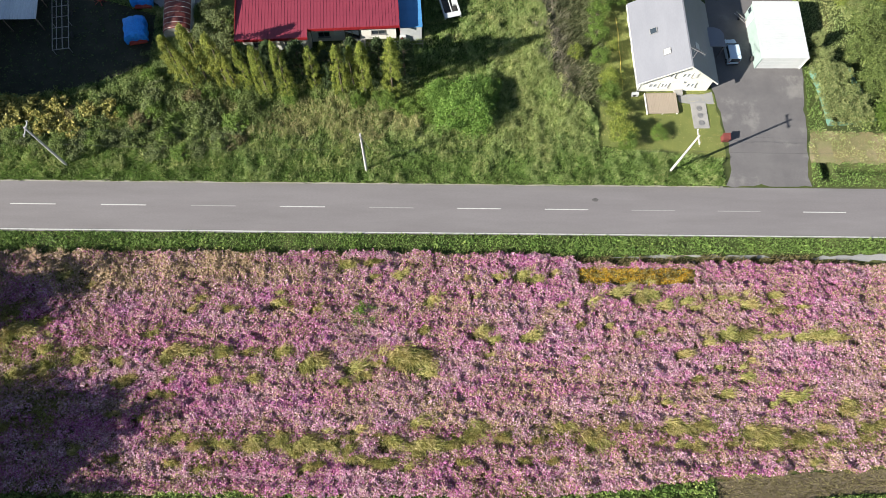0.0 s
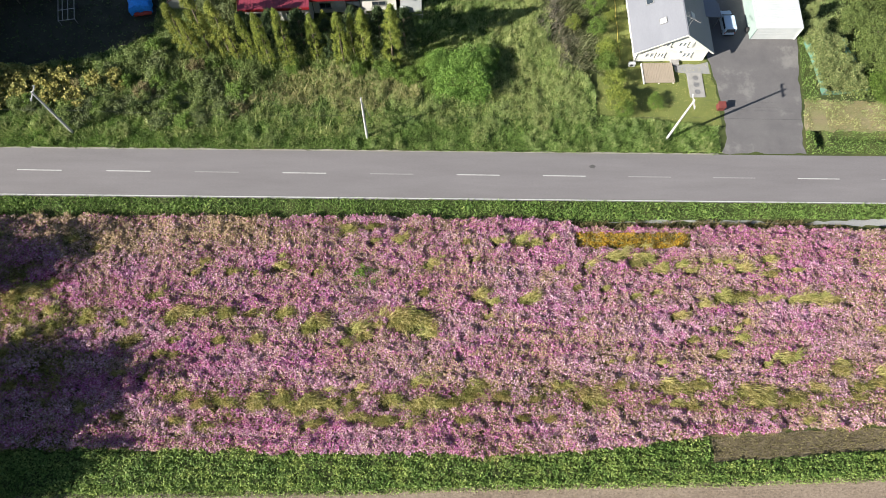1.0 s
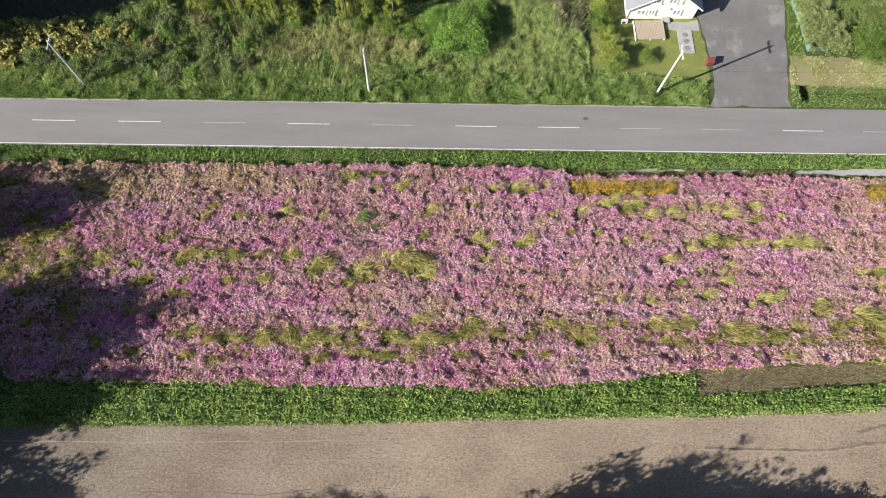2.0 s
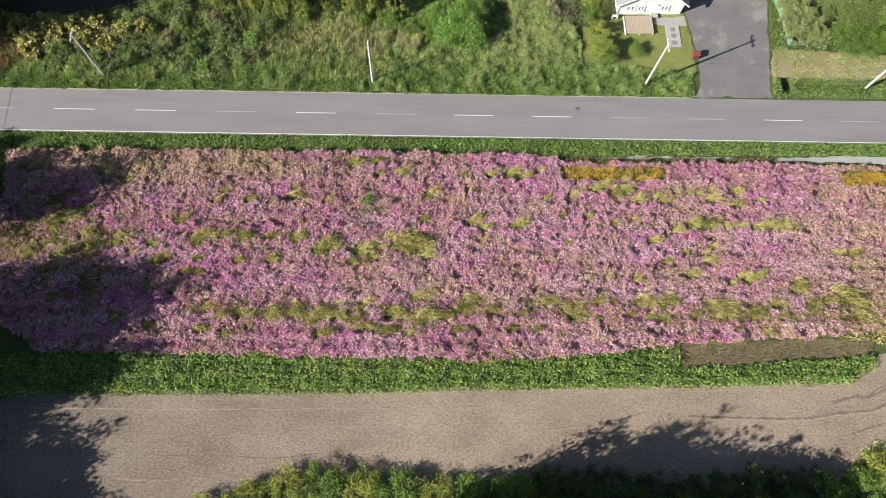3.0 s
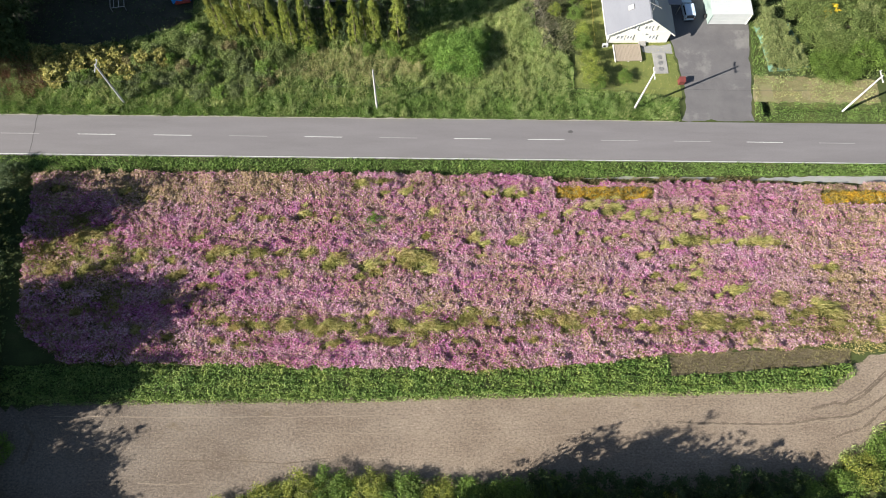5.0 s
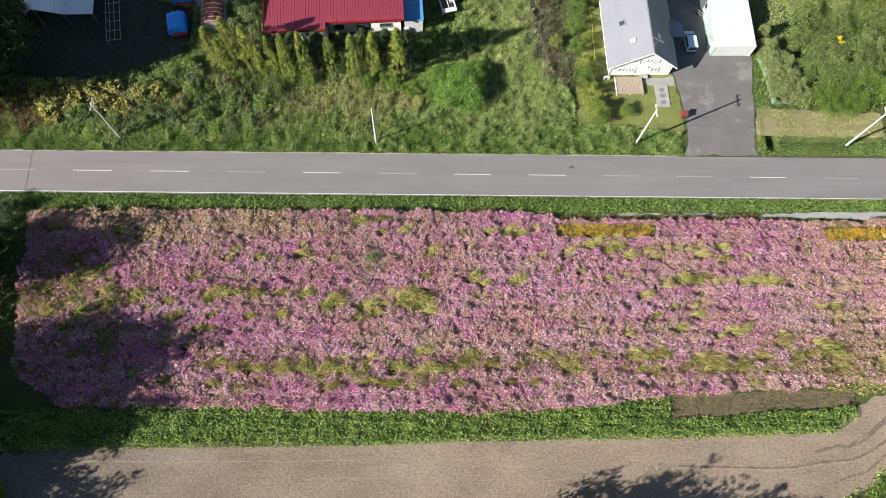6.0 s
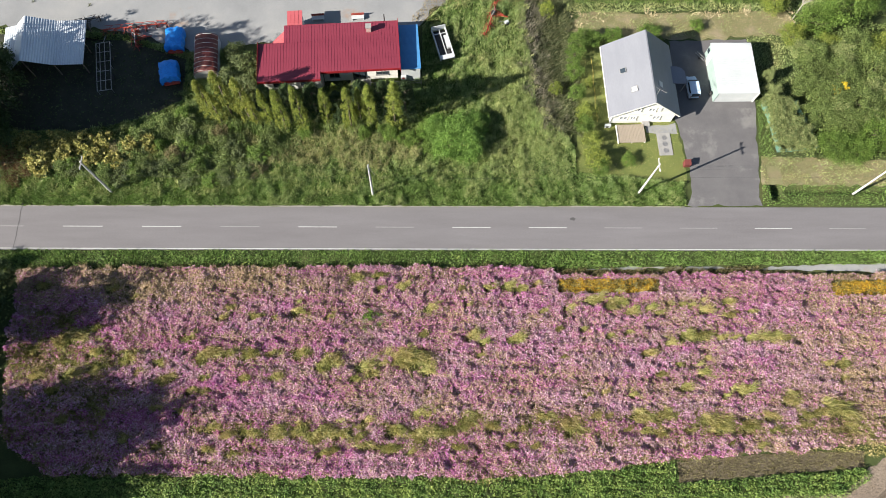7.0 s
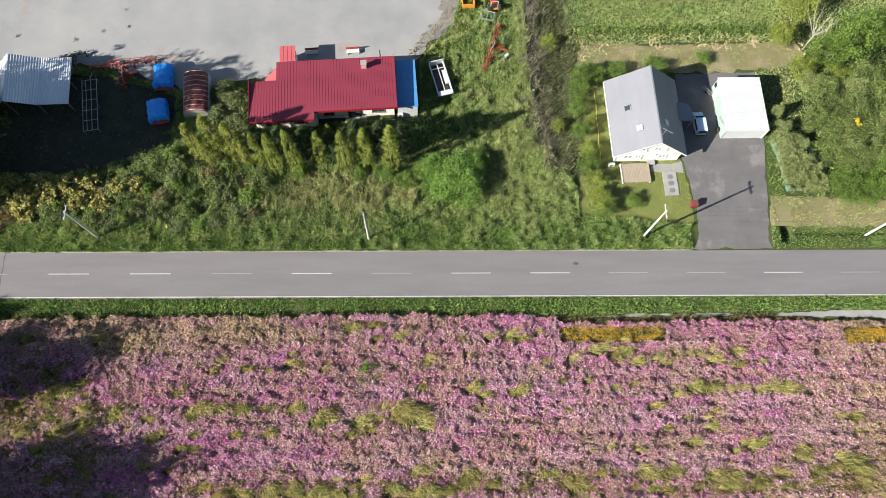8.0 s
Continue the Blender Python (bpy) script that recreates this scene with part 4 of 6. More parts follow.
def clumps(poly, per_m2, each, seed, length, width, spread, holes=()):
    """Grass in clumps: blades that fan out from scattered crowns."""
    cx, cy, g = scatter(poly, per_m2, seed, holes)
    k = np.repeat(np.arange(len(cx)), each)
    a, d = g.uniform(0, 2 * math.pi, len(k)), spread * np.sqrt(g.uniform(0, 1, len(k)))
    ln = (length * g.uniform(0.6, 1.5, len(cx)))[k]
    x, y = cx[k] + d * np.cos(a), cy[k] + d * np.sin(a)
    v = blades(x, y, ground_z(x, y), g, ln, width, 0.6).reshape(-1, 3, 3)
    v[:, 2, 0] += 0.6 * d * np.cos(a)
    v[:, 2, 1] += 0.6 * d * np.sin(a)
    return v.reshape(-1, 3)


DARK0 = [(-75, 14), (-50, 13.5), (-41, 16), (-37, 18.5), (-37, 25), (-46, 28), (-75, 29.5)]


def mounds(x, y):
    """Hummocks of uncut grass about a metre and a half across, in lower stands between."""
    return np.clip(0.35 + 0.6 * waves(x, y, 69, 1.5) + 0.3 * waves(x, y, 70, 5.0), 0, 1.3)


x, y, g = scatter(NORTH, 330, 1, (DARK0,))
h = mounds(x, y)
k = g.uniform(0, 1, len(x)) < 0.62 + 0.5 * h
x, y, h = x[k], y[k], h[k]
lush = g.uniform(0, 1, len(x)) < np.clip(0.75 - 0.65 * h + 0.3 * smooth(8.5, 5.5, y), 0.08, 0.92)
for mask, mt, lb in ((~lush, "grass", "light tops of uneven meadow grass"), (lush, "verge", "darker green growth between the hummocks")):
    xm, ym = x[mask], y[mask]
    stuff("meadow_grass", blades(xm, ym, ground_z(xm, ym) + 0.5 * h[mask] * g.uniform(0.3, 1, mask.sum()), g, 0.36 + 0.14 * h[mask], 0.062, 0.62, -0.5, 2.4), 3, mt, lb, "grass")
x, y, g = scatter([(-6, 6.6), (16, 6.6), (16.4, 12.5), (11.6, 19), (10.4, 40), (4.0, 34), (3.5, 16), (-4, 12)], 60, 103, (), 1.2)
stuff("pale_grass", blades(x, y, ground_z(x, y) + 0.4 * mounds(x, y), g, 0.5 + 0.15 * waves(x, y, 6, 3), 0.075, 0.75), 3, "palegrass", "pale seeding grass in the meadow", "grass")
x, y, g = scatter([(2.5, 9.5), (13, 8.6), (14.6, 12.6), (11.6, 18), (9.6, 25), (4.5, 21), (3.5, 15)], 80, 115, (), 1.5)
stuff("pale_grass", blades(x, y, ground_z(x, y) + 0.4 * mounds(x, y), g, 0.5 + 0.15 * waves(x, y, 16, 2), 0.07, 0.8), 3, "palegrass", "pale feathery grass in the meadow", "grass")
stuff("roadside_weeds", clumps([(-62, 4.0), (31, 4.2), (31, 5.8), (10, 7.2), (-20, 7.6), (-62, 7.0)], 1.3, 44, 105, 0.62, 0.09, 0.42), 3, "verge", "lush green weeds beside the road", "weeds")
stuff("roadside_weeds", clumps([(-62, 4.4), (-12, 4.4), (-12, 7.6), (-62, 7.6)], 0.9, 50, 106, 0.75, 0.10, 0.5), 3, "palegrass", "pale feathery weeds beside the road", "weeds")
x, y, g = scatter([(-33, 11.5), (-23, 8.6), (-5, 9), (-4, 13.2), (-12, 13.6), (-23, 13), (-33, 15)], 75, 107, (), 0.8)
stuff("bank_straw", blades(x, y, 0.1 + 0.5 * mounds(x, y), g, 0.55, 0.06, 0.65), 3, "tanseed", "tan seeding grass before the hedge", "grass")
# weeds take the dark leaf colour to deepen the yard's tree shade
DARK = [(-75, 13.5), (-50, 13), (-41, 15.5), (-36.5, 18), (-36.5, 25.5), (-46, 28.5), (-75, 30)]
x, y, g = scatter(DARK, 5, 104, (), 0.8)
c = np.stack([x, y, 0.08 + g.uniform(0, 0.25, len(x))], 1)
stuff("shade_weeds", leaves(c, g, 0.3, 0.5), 4, "leafdark", "low weeds with the trees' shade darkened into their leaves", "weeds")
WEST = [(-75, 8.2), (-44, 8.6), (-34, 7.8), (-24, 9.4), (-20, 12), (-27, 18), (-36, 20), (-44, 14), (-75, 12)]
x, y, g = scatter(WEST, 75, 2, (), 1.0)
k = waves(x, y, 8, 4) > -0.6
x, y = x[k], y[k]
c = np.stack([x, y, 0.3 + g.uniform(0, 0.45, len(x)) + 0.35 * waves(x, y, 52, 2.2)], 1)
stuff("bank_weeds", leaves(c, g, 0.19, 0.4), 4, "weed", "coarse green weeds on the roadside bank", "weeds")
x, y, g = scatter([(-66, 6), (-56.5, 5.5), (-54.5, 8), (-55.5, 12), (-66, 12)], 90, 3, (), 0.6)
stuff("red_weeds", blades(x, y, 0 * x, g, 1.0, 0.13, 0.55), 3, "redweed", "reddish brown seeding weeds on the bank", "weeds")
x, y, g = scatter([(-75, 2.78), (31, 3.05), (31, 4.3), (-75, 4.0)], 90, 34, (), 0.1)
stuff("verge_grass", blades(x, y, 0 * x, g, 0.25, 0.12, 0.7), 3, "verge", "short lush green grass along the kerbless road", "grass")
x, y, g = scatter([(13.5, -5.6), (38, -5.6), (46, -5.9), (46, -6.9), (14, -7.2)], 120, 42, (), 0.3)
stuff("brown_weeds", blades(x, y, 0 * x, g, 0.55, 0.09, 0.6), 3, "brownweed", "brown weeds between path and flowers", "weeds")
x, y, g = scatter([(-54, -5.3), (13, -5.3), (13, -6.4), (-54, -6.5)], 40, 43, (), 0.3)
stuff("brown_weeds", blades(x, y, 0 * x, g, 0.6, 0.09, 0.6), 3, "brownweed", "brown weeds along the edge of the flowers", "weeds")
x, y, g = scatter([(-75, -3.25), (78, -3.1), (78, -4.8), (34, -5.1), (14, -5.7), (-75, -5.8)], 110, 4)
stuff("verge_grass", blades(x, y, 0 * x, g, 0.34 + 0.12 * waves(x, y, 9, 3), 0.10, 0.7), 3, "verge", "lush green verge between road and flowers", "grass")
x, y, g = scatter([(-56, -3.9), (26, -3.9), (26, -5.0), (12, -5.6), (-56, -5.7)], 12, 41)
k = waves(x, y, 12, 5) > 0.1
c = np.stack([x[k], y[k], 0.12 + g.uniform(0, 0.2, k.sum())], 1)
stuff("verge_weeds", leaves(c, g, 0.3, 0.6), 4, "crop", "broad-leaved weeds in the verge", "weeds")
STRIP = [(-54, -31), (-46.3, -30.5), (-31.8, -30.4), (-7.2, -31.0), (8.3, -31.0), (26.0, -29.4), (26.0, -31.8), (38, -31.0), (48.4, -30.3), (48.3, -31.2), (45.3, -33.1), (26, -33.7), (0, -34.1), (-11, -34.5), (-39.4, -34.7), (-54, -35.5)]
x, y, g = scatter(STRIP, 125, 5, (), 0.2)
c = np.stack([x, y, 0.18 + g.uniform(0, 0.4, len(x)) + 0.16 * waves(x, y, 5, 1.6) + 0.1 * np.sin(y * 2 * math.pi / 0.85 + 0.5 * waves(x, y, 55, 9))], 1)
k = g.uniform(0, 1, len(x)) < 0.75 + 0.35 * waves(x * 0.5, y, 56, 1.2)
c = c[k]
stuff("crop_rows", leaves(c, g, 0.25, 0.4, 0.55), 4, "crop", "dense low green crop strip below the flowers", "crop")
x, y, g = scatter(SOIL, 34, 55)
c = np.stack([x, y, 0.02 + g.uniform(0, 0.02, len(x))], 1)
stuff("soil_clods", leaves(c, g, 0.1, 0.45, 0.8), 4, "clod", "loose dry clods on the bare field", "soil")
x, y, g = scatter([(-50, -34.2), (-11, -33.9), (0, -33.5), (26, -33.1), (45.3, -32.5), (48.6, -30.4), (49.4, -31.2), (45.5, -33.6), (26, -34.2), (0, -34.6), (-11, -35.0), (-50, -35.4)], 90, 56)
stuff("edge_grass", blades(x, y, 0.15 + 0 * x, g, 0.3, 0.09, 0.75), 3, "sungrass", "bright green grass fringe along the bare field", "grass")
x, y, g = scatter([(80, -31), (62, -31.8), (52, -36.6), (43, -43.0), (36, -44.4), (20, -45.2), (9.3, -43.4), (-6.9, -43.3), (-14.6, -42.7), (-21.6, -44.2), (-29.5, -47.4), (-29, -49), (-20, -46.5), (-14, -45), (-6, -45.5), (9, -46), (20, -47.5), (36, -47), (46, -44), (54, -38.5), (62, -34), (80, -34)], 60, 57, (), 0.5)
stuff("edge_grass", blades(x, y, 0.01 + 0 * x, g, 0.5, 0.12, 0.7), 3, "grass", "rough grass under the shrubs of the field edge", "grass")
x, y, g = scatter(BROWN, 150, 6)
stuff("dry_stubble", blades(x, y, 0 * x, g, 0.34, 0.06, 0.7), 3, "brownweed", "brown dry stubble", "grass")
x, y, g = scatter([(43.7, -28.1), (52.9, -27.4), (78, -26), (78, -28), (60, -28), (50, -29)], 50, 7)
stuff("edge_grass", blades(x, y, 0 * x, g, 0.35, 0.1, 0.6), 3, "tuft", "yellow-green grass at the field corner", "grass")
for nm, poly, dens, sd in (("dry_grass", DRYN, 40, 8), ("dry_grass", DRYE, 60, 9)):
    x, y, g = scatter(poly, dens, sd)
    stuff(nm, blades(x, y, ground_z(x, y), g, 0.22, 0.08, 0.7), 3, "dry", "tan dry mown grass", "grass")
x, y, g = scatter([(41.6, 3.2), (78, 3.5), (78, 6.6), (42.0, 6.4)], 60, 10)
stuff("verge_grass", blades(x, y, ground_z(x, y), g, 0.26, 0.1, 0.6), 3, "verge", "green verge grass east of the driveway", "grass")
x, y, g = scatter([(43.4, 19.8), (49.5, 19), (51, 31), (43.6, 30)], 60, 108, (), 0.4)
stuff("shade_grass", blades(x, y, 0 * x, g, 0.3, 0.09, 0.65), 3, "grass", "grass behind the garage", "grass")
x, y, g = scatter(DRYE, 55, 109, (), 0.5)
k = waves(x, y, 59, 3) > -0.5
x, y = x[k], y[k]
stuff("bank_grass", blades(x, y, ground_z(x, y), g, 0.3, 0.09, 0.65), 3, "grass", "green grass on the dry bank", "grass")
x, y, g = scatter([(-6.5, 31.5), (-3.5, 31), (1.5, 37), (2.4, 44), (0.2, 44), (-1.5, 37.5), (-4, 34.5)], 45, 110, (), 0.9)
stuff("yard_weeds", blades(x, y, 0.02 + 0 * x, g, 0.35, 0.09, 0.65), 3, "dry", "dry weeds at the yard's edge", "weeds")
stuff("yard_weeds", clumps([(-64, 33), (-40, 32), (-44, 40), (-64, 42)], 0.03, 30, 111, 0.25, 0.06, 0.22), 3, "shadegrass", "dark weeds on the gravel", "weeds")
x, y, g = scatter([(42.3, 10.0), (44.3, 10.0), (44.2, 19), (43.2, 20)], 60, 101)
stuff("verge_grass", blades(x, y, ground_z(x, y), g, 0.3, 0.1, 0.6), 3, "verge", "green grass along the vegetable patch", "grass")
x, y, g = scatter(LAWN, 45, 11)
stuff("lawn_grass", blades(x, y, 0 * x, g, 0.10, 0.08, 0.6), 3, "tuft", "short yellow-green lawn grass", "grass")
x, y, g = scatter([(10.2, 22), (11.6, 17), (14.0, 12.6), (15.6, 14.2), (14.2, 18), (13.4, 24), (13.2, 46), (10.0, 46)], 75, 12, (), 1.0)
stuff("bank_reeds", blades(x, y, ground_z(x, y), g, 0.7 + 0.3 * waves(x, y, 15, 2.5), 0.08, 0.8, -0.4, 2.2), 3, "reed", "tall grey-brown reeds on the ditch bank", "reeds")
# ditch floor growth, coloured dark in place of the bank's shade
x, y, g = scatter([(12.4, 18), (15, 13.5), (17.6, 14), (17.6, 46), (12.4, 46)], 120, 17, (), 0.8)
stuff("ditch_reeds", blades(x, y, ground_z(x, y), g, 0.6, 0.10, 0.7, -1.0, 1.8), 3, "shadegrass", "ditch grass and reeds, the bank's shade toned into their colour", "reeds")
x, y, g = scatter([(16.8, 33.6), (50, 34.6), (78, 33), (78, 60), (16.8, 60)], 70, 13)
stuff("back_meadow", blades(x, y, 0.25 * mounds(x, y), g, 0.4, 0.08, 0.75), 3, "grass", "bright green meadow behind the houses", "grass")
x, y, g = scatter([(17, 36.8), (49, 37.2), (49, 60), (17, 60)], 70, 113, (), 0.5)
stuff("back_meadow", blades(x, y, 0 * x, g, 0.45 + 0.15 * waves(x, y, 53, 2), 0.075, 0.75), 3, "sungrass", "light green meadow behind the houses", "grass")
x, y, g = scatter([(16.6, 30.5), (33, 29.4), (52, 30), (50, 34.4), (33, 33.6), (19.5, 33.6)], 40, 114, (), 0.4)
k = waves(x, y, 54, 3) > 0.15
stuff("strip_grass", blades(x[k], y[k], ground_z(x[k], y[k]), g, 0.32, 0.08, 0.7), 3, "grass", "green grass in the dry strip", "grass")
x, y, g = scatter([(29, 33.0), (50, 33.6), (53, 31), (54, 33), (50, 35.0), (29, 34.4)], 26, 116, (), 0.6)
k = waves(x, y, 57, 2) > -0.1
stuff("straw_litter", blades(x[k], y[k], 0.02 + 0 * x[k], g, 0.5, 0.12, 0.9), 3, "straw", "pale straw lying along the dry strip", "straw")
x, y, g = scatter([(16.6, 31), (22, 31.2), (22.5, 33.6), (18, 33.8)], 26, 117, (), 0.6)
k = waves(x, y, 57, 2) > 0.2
stuff("straw_litter", blades(x[k], y[k], 0.02 + 0 * x[k], g, 0.5, 0.12, 0.9), 3, "straw", "pale straw lying on the dry strip", "straw")
x, y, g = scatter([(18.5, 35.2), (48, 35.6), (48, 37.0), (18.5, 36.4)], 30, 14)
c = np.stack([x, y, 0.2 + g.uniform(0, 0.6, len(x))], 1)
stuff("bean_row", leaves(c, g, 0.34, 0.45), 4, "leafgreen", "dark green crop row behind the house", "crop")
x, y, g = scatter([(48, 10), (78, 10), (78, 32), (50, 32), (49, 26), (50, 18)], 40, 15)
c = np.stack([x, y, 0.3 + g.uniform(0, 0.7, len(x)) + 0.6 * smooth(-0.4, 1.0, waves(x, y, 58, 5))], 1)
stuff("scrub_weeds", leaves(c, g, 0.3, 0.4), 4, "weed", "coarse weeds between the scrub", "weeds")
x, y, g = scatter([(-56, -50), (-30, -50), (-22, -46), (40, -46), (60, -34), (78, -32), (78, -62), (-75, -62), (-75, -5), (-54, -5), (-54, -36)], 5, 16)
c = np.stack([x, y, 0.1 + g.uniform(0, 0.5, len(x))], 1)
stuff("wood_floor_weeds", leaves(c, g, 0.4, 0.5), 4, "weed", "dark weeds under the trees", "weeds")


# ---- the flower field ----
# grass tufts among the flowers: place and radius
TUFT_SPOTS = []
TUFT_SPOTS += [(-41.8, -8.4, 0.93), (-39.1, -9.4, 0.68), (-45.8, -14.6, 1.61), (-43.2, -13.2, 0.81), (-42.8, -16.4, 1.12), (-50.3, -16.0, 0.93), (-50.7, -8.1, 0.93), (-39.0, -16.9, 1.24), (-35.1, -17.5, 0.93), (-32.0, -14.7, 0.99), (-29.3, -16.6, 1.36), (-27.1, -16.5, 0.87), (-24.3, -16.5, 1.05), (-22.1, -16.5, 0.50), (-18.3, -16.5, 0.99), (-18.9, -11.2, 0.99), (-27.3, -10.8, 0.68), (-24.3, -12.0, 0.74), (-28.5, -12.1, 0.62), (-21.8, -12.1, 0.62), (-37.5, -18.5, 0.74), (-42.5, -18.2, 1.05)]
TUFT_SPOTS += [(-45.4, -18.9, 1.24), (-49.4, -19.2, 0.81), (-34.0, -19.4, 1.12), (-29.6, -19.4, 0.68), (-31.0, -20.9, 0.81), (-29.5, -20.9, 0.81), (-25.0, -19.5, 0.81), (-21.2, -19.3, 0.87), (-35.0, -23.0, 0.81), (-32.0, -23.3, 0.87), (-28.1, -25.1, 0.93), (-26.2, -26.0, 1.05), (-23.8, -25.8, 1.05), (-20.4, -25.7, 1.24), (-18.0, -25.4, 1.12), (-25.7, -28.1, 0.74), (-23.4, -27.2, 0.50), (-28.7, -27.7, 0.62), (-34.5, -27.3, 0.68), (-38.2, -26.4, 0.81), (-47.2, -20.8, 0.93), (-45.7, -24.3, 0.81)]
TUFT_SPOTS += [(-15.3, -12.0, 0.68), (-12.0, -7.0, 1.05), (-9.0, -6.7, 0.87), (-9.0, -8.3, 0.62), (-6.0, -7.9, 0.87), (-2.7, -10.8, 0.99), (1.9, -10.6, 0.56), (1.2, -8.3, 0.68), (4.9, -8.1, 0.87), (7.2, -7.9, 0.99), (8.7, -8.4, 0.99), (10.7, -7.7, 0.68), (14.7, -10.8, 0.93), (11.4, -11.2, 0.62), (-3.3, -14.0, 0.81), (2.5, -14.3, 0.99), (4.1, -15.1, 0.81), (8.0, -14.7, 1.18), (13.3, -13.5, 0.68), (-14.7, -17.6, 1.43), (-10.6, -18.1, 1.12), (-8.4, -17.6, 0.81), (-5.9, -16.9, 1.43), (-4.0, -17.5, 1.80), (-2.7, -18.5, 1.05), (3.4, -16.8, 0.56), (13.7, -17.0, 0.50)]
TUFT_SPOTS += [(-9.6, -18.9, 0.81), (-11.8, -19.6, 0.68), (-4.2, -23.6, 0.93), (-2.7, -23.6, 0.74), (2.0, -24.3, 1.24), (1.1, -25.4, 0.99), (4.8, -25.2, 0.99), (-10.1, -24.4, 0.99), (-8.2, -24.9, 0.56), (-11.6, -25.3, 0.74), (-15.2, -26.0, 1.43), (-13.1, -26.0, 1.12), (-10.9, -26.3, 0.87), (-6.7, -25.6, 1.24), (-3.0, -25.9, 1.43), (-0.5, -25.9, 0.99), (-10.3, -27.3, 0.99), (-7.2, -27.6, 1.12), (-5.1, -28.1, 0.74), (0.7, -27.7, 0.81), (-15.1, -28.1, 0.87), (-13.9, -27.8, 0.74), (8.2, -25.4, 0.62), (11.1, -24.1, 0.93), (14.2, -25.5, 1.05), (9.7, -27.4, 0.68), (6.6, -27.5, 0.62), (12.5, -28.1, 0.56)]
TUFT_SPOTS += [(18.1, -9.7, 1.12), (20.1, -10.4, 0.99), (21.3, -10.0, 1.05), (22.7, -11.2, 0.87), (25.1, -10.7, 0.87), (26.0, -11.5, 0.68), (27.4, -10.3, 0.56), (29.1, -10.4, 0.56), (30.2, -10.5, 0.68), (32.1, -11.0, 1.05), (34.9, -10.2, 0.87), (35.0, -11.8, 0.74), (37.7, -11.3, 0.56), (16.2, -13.6, 0.56), (19.5, -14.3, 0.62), (21.8, -13.9, 0.62), (27.1, -15.2, 0.81), (29.1, -14.3, 1.05), (31.0, -14.5, 1.24), (33.6, -14.6, 0.74), (35.1, -14.6, 0.56), (36.9, -14.6, 0.87), (38.9, -14.5, 0.99), (40.4, -14.5, 0.99), (41.7, -14.6, 0.68), (24.2, -16.6, 0.99), (31.3, -17.2, 0.56)]
TUFT_SPOTS += [(25.5, -19.1, 0.68), (30.8, -18.9, 0.81), (27.6, -18.0, 0.43), (28.3, -20.7, 0.87), (35.7, -21.0, 1.24), (33.0, -21.8, 0.50), (41.1, -22.1, 1.24), (42.6, -24.2, 1.05), (42.6, -25.2, 0.81), (44.6, -23.7, 1.05), (46.9, -23.7, 1.49), (47.7, -25.3, 0.74), (48.3, -17.9, 0.99), (46.3, -17.9, 0.56), (48.0, -19.7, 0.68), (17.1, -24.0, 0.81), (18.6, -24.0, 0.62), (22.5, -23.9, 1.18), (25.7, -23.8, 1.18), (30.4, -24.4, 0.99), (32.3, -25.4, 1.24), (35.7, -25.4, 1.24), (38.2, -24.2, 0.87), (38.5, -25.8, 0.62), (28.2, -25.9, 0.62), (20.8, -25.5, 0.68), (23.0, -25.8, 0.62), (24.8, -26.2, 0.62), (16.0, -21.6, 0.62), (18.3, -21.3, 0.68), (21.8, -21.6, 0.56), (32.9, -27.3, 0.56), (36.6, -27.6, 0.56)]


def near_tufts(x, y):
    """How far places lie under a tuft, in the hollow that it leaves on its west and south-west side, and in the thin grass round it."""
    under, hollow, fringe = np.zeros(len(x), bool), np.zeros(len(x)), np.zeros(len(x))
    for tx, ty, tr in TUFT_SPOTS:
        k = np.flatnonzero((np.abs(x - tx) < 2.4 * tr) & (np.abs(y - ty) < 2.0 * tr))
        u, v = (x[k] - tx) / tr, (y[k] - ty) / tr
        under[k] |= (u / 0.7) ** 2 + (v / 0.42) ** 2 < 1
        hollow[k] = np.maximum(hollow[k], np.exp(-((u + 0.75) / 0.5) ** 2 - ((v + 0.4) / 0.5) ** 2))
        fringe[k] = np.maximum(fringe[k], np.exp(-((u - 0.15) / 1.0) ** 2 - (v / 0.7) ** 2))
    return under, hollow, fringe


def band(y, mid, half):
    return np.exp(-((y - mid) / half) ** 2)


def streaks(x, y):
    """Lodged stalks in the south rows: streaks that run south-south-east."""
    return waves((x + 0.5 * y) * 1.0, y * 0.3, 63, 1.7) * smooth(-23.0, -25.0, y) * smooth(-8, 4, x)


def canopy(x, y):
    """Height of the flower canopy: sown rows along the field, drifts and hollows."""
    rows = 0.10 * np.sin(y * 2 * math.pi / 1.6 + 0.6 * waves(x, y, 21, 14))
    low = near_tufts(x, y)[1]
    return np.maximum(0.72 + rows + 0.12 * waves(x, y, 22, 4.5) + 0.14 * waves(x * 0.6, y, 23, 2.0) + 0.19 * waves(x * 0.7, y * 1.2, 24, 0.8) + 0.22 * streaks(x, y) - 0.62 * low, 0.12)


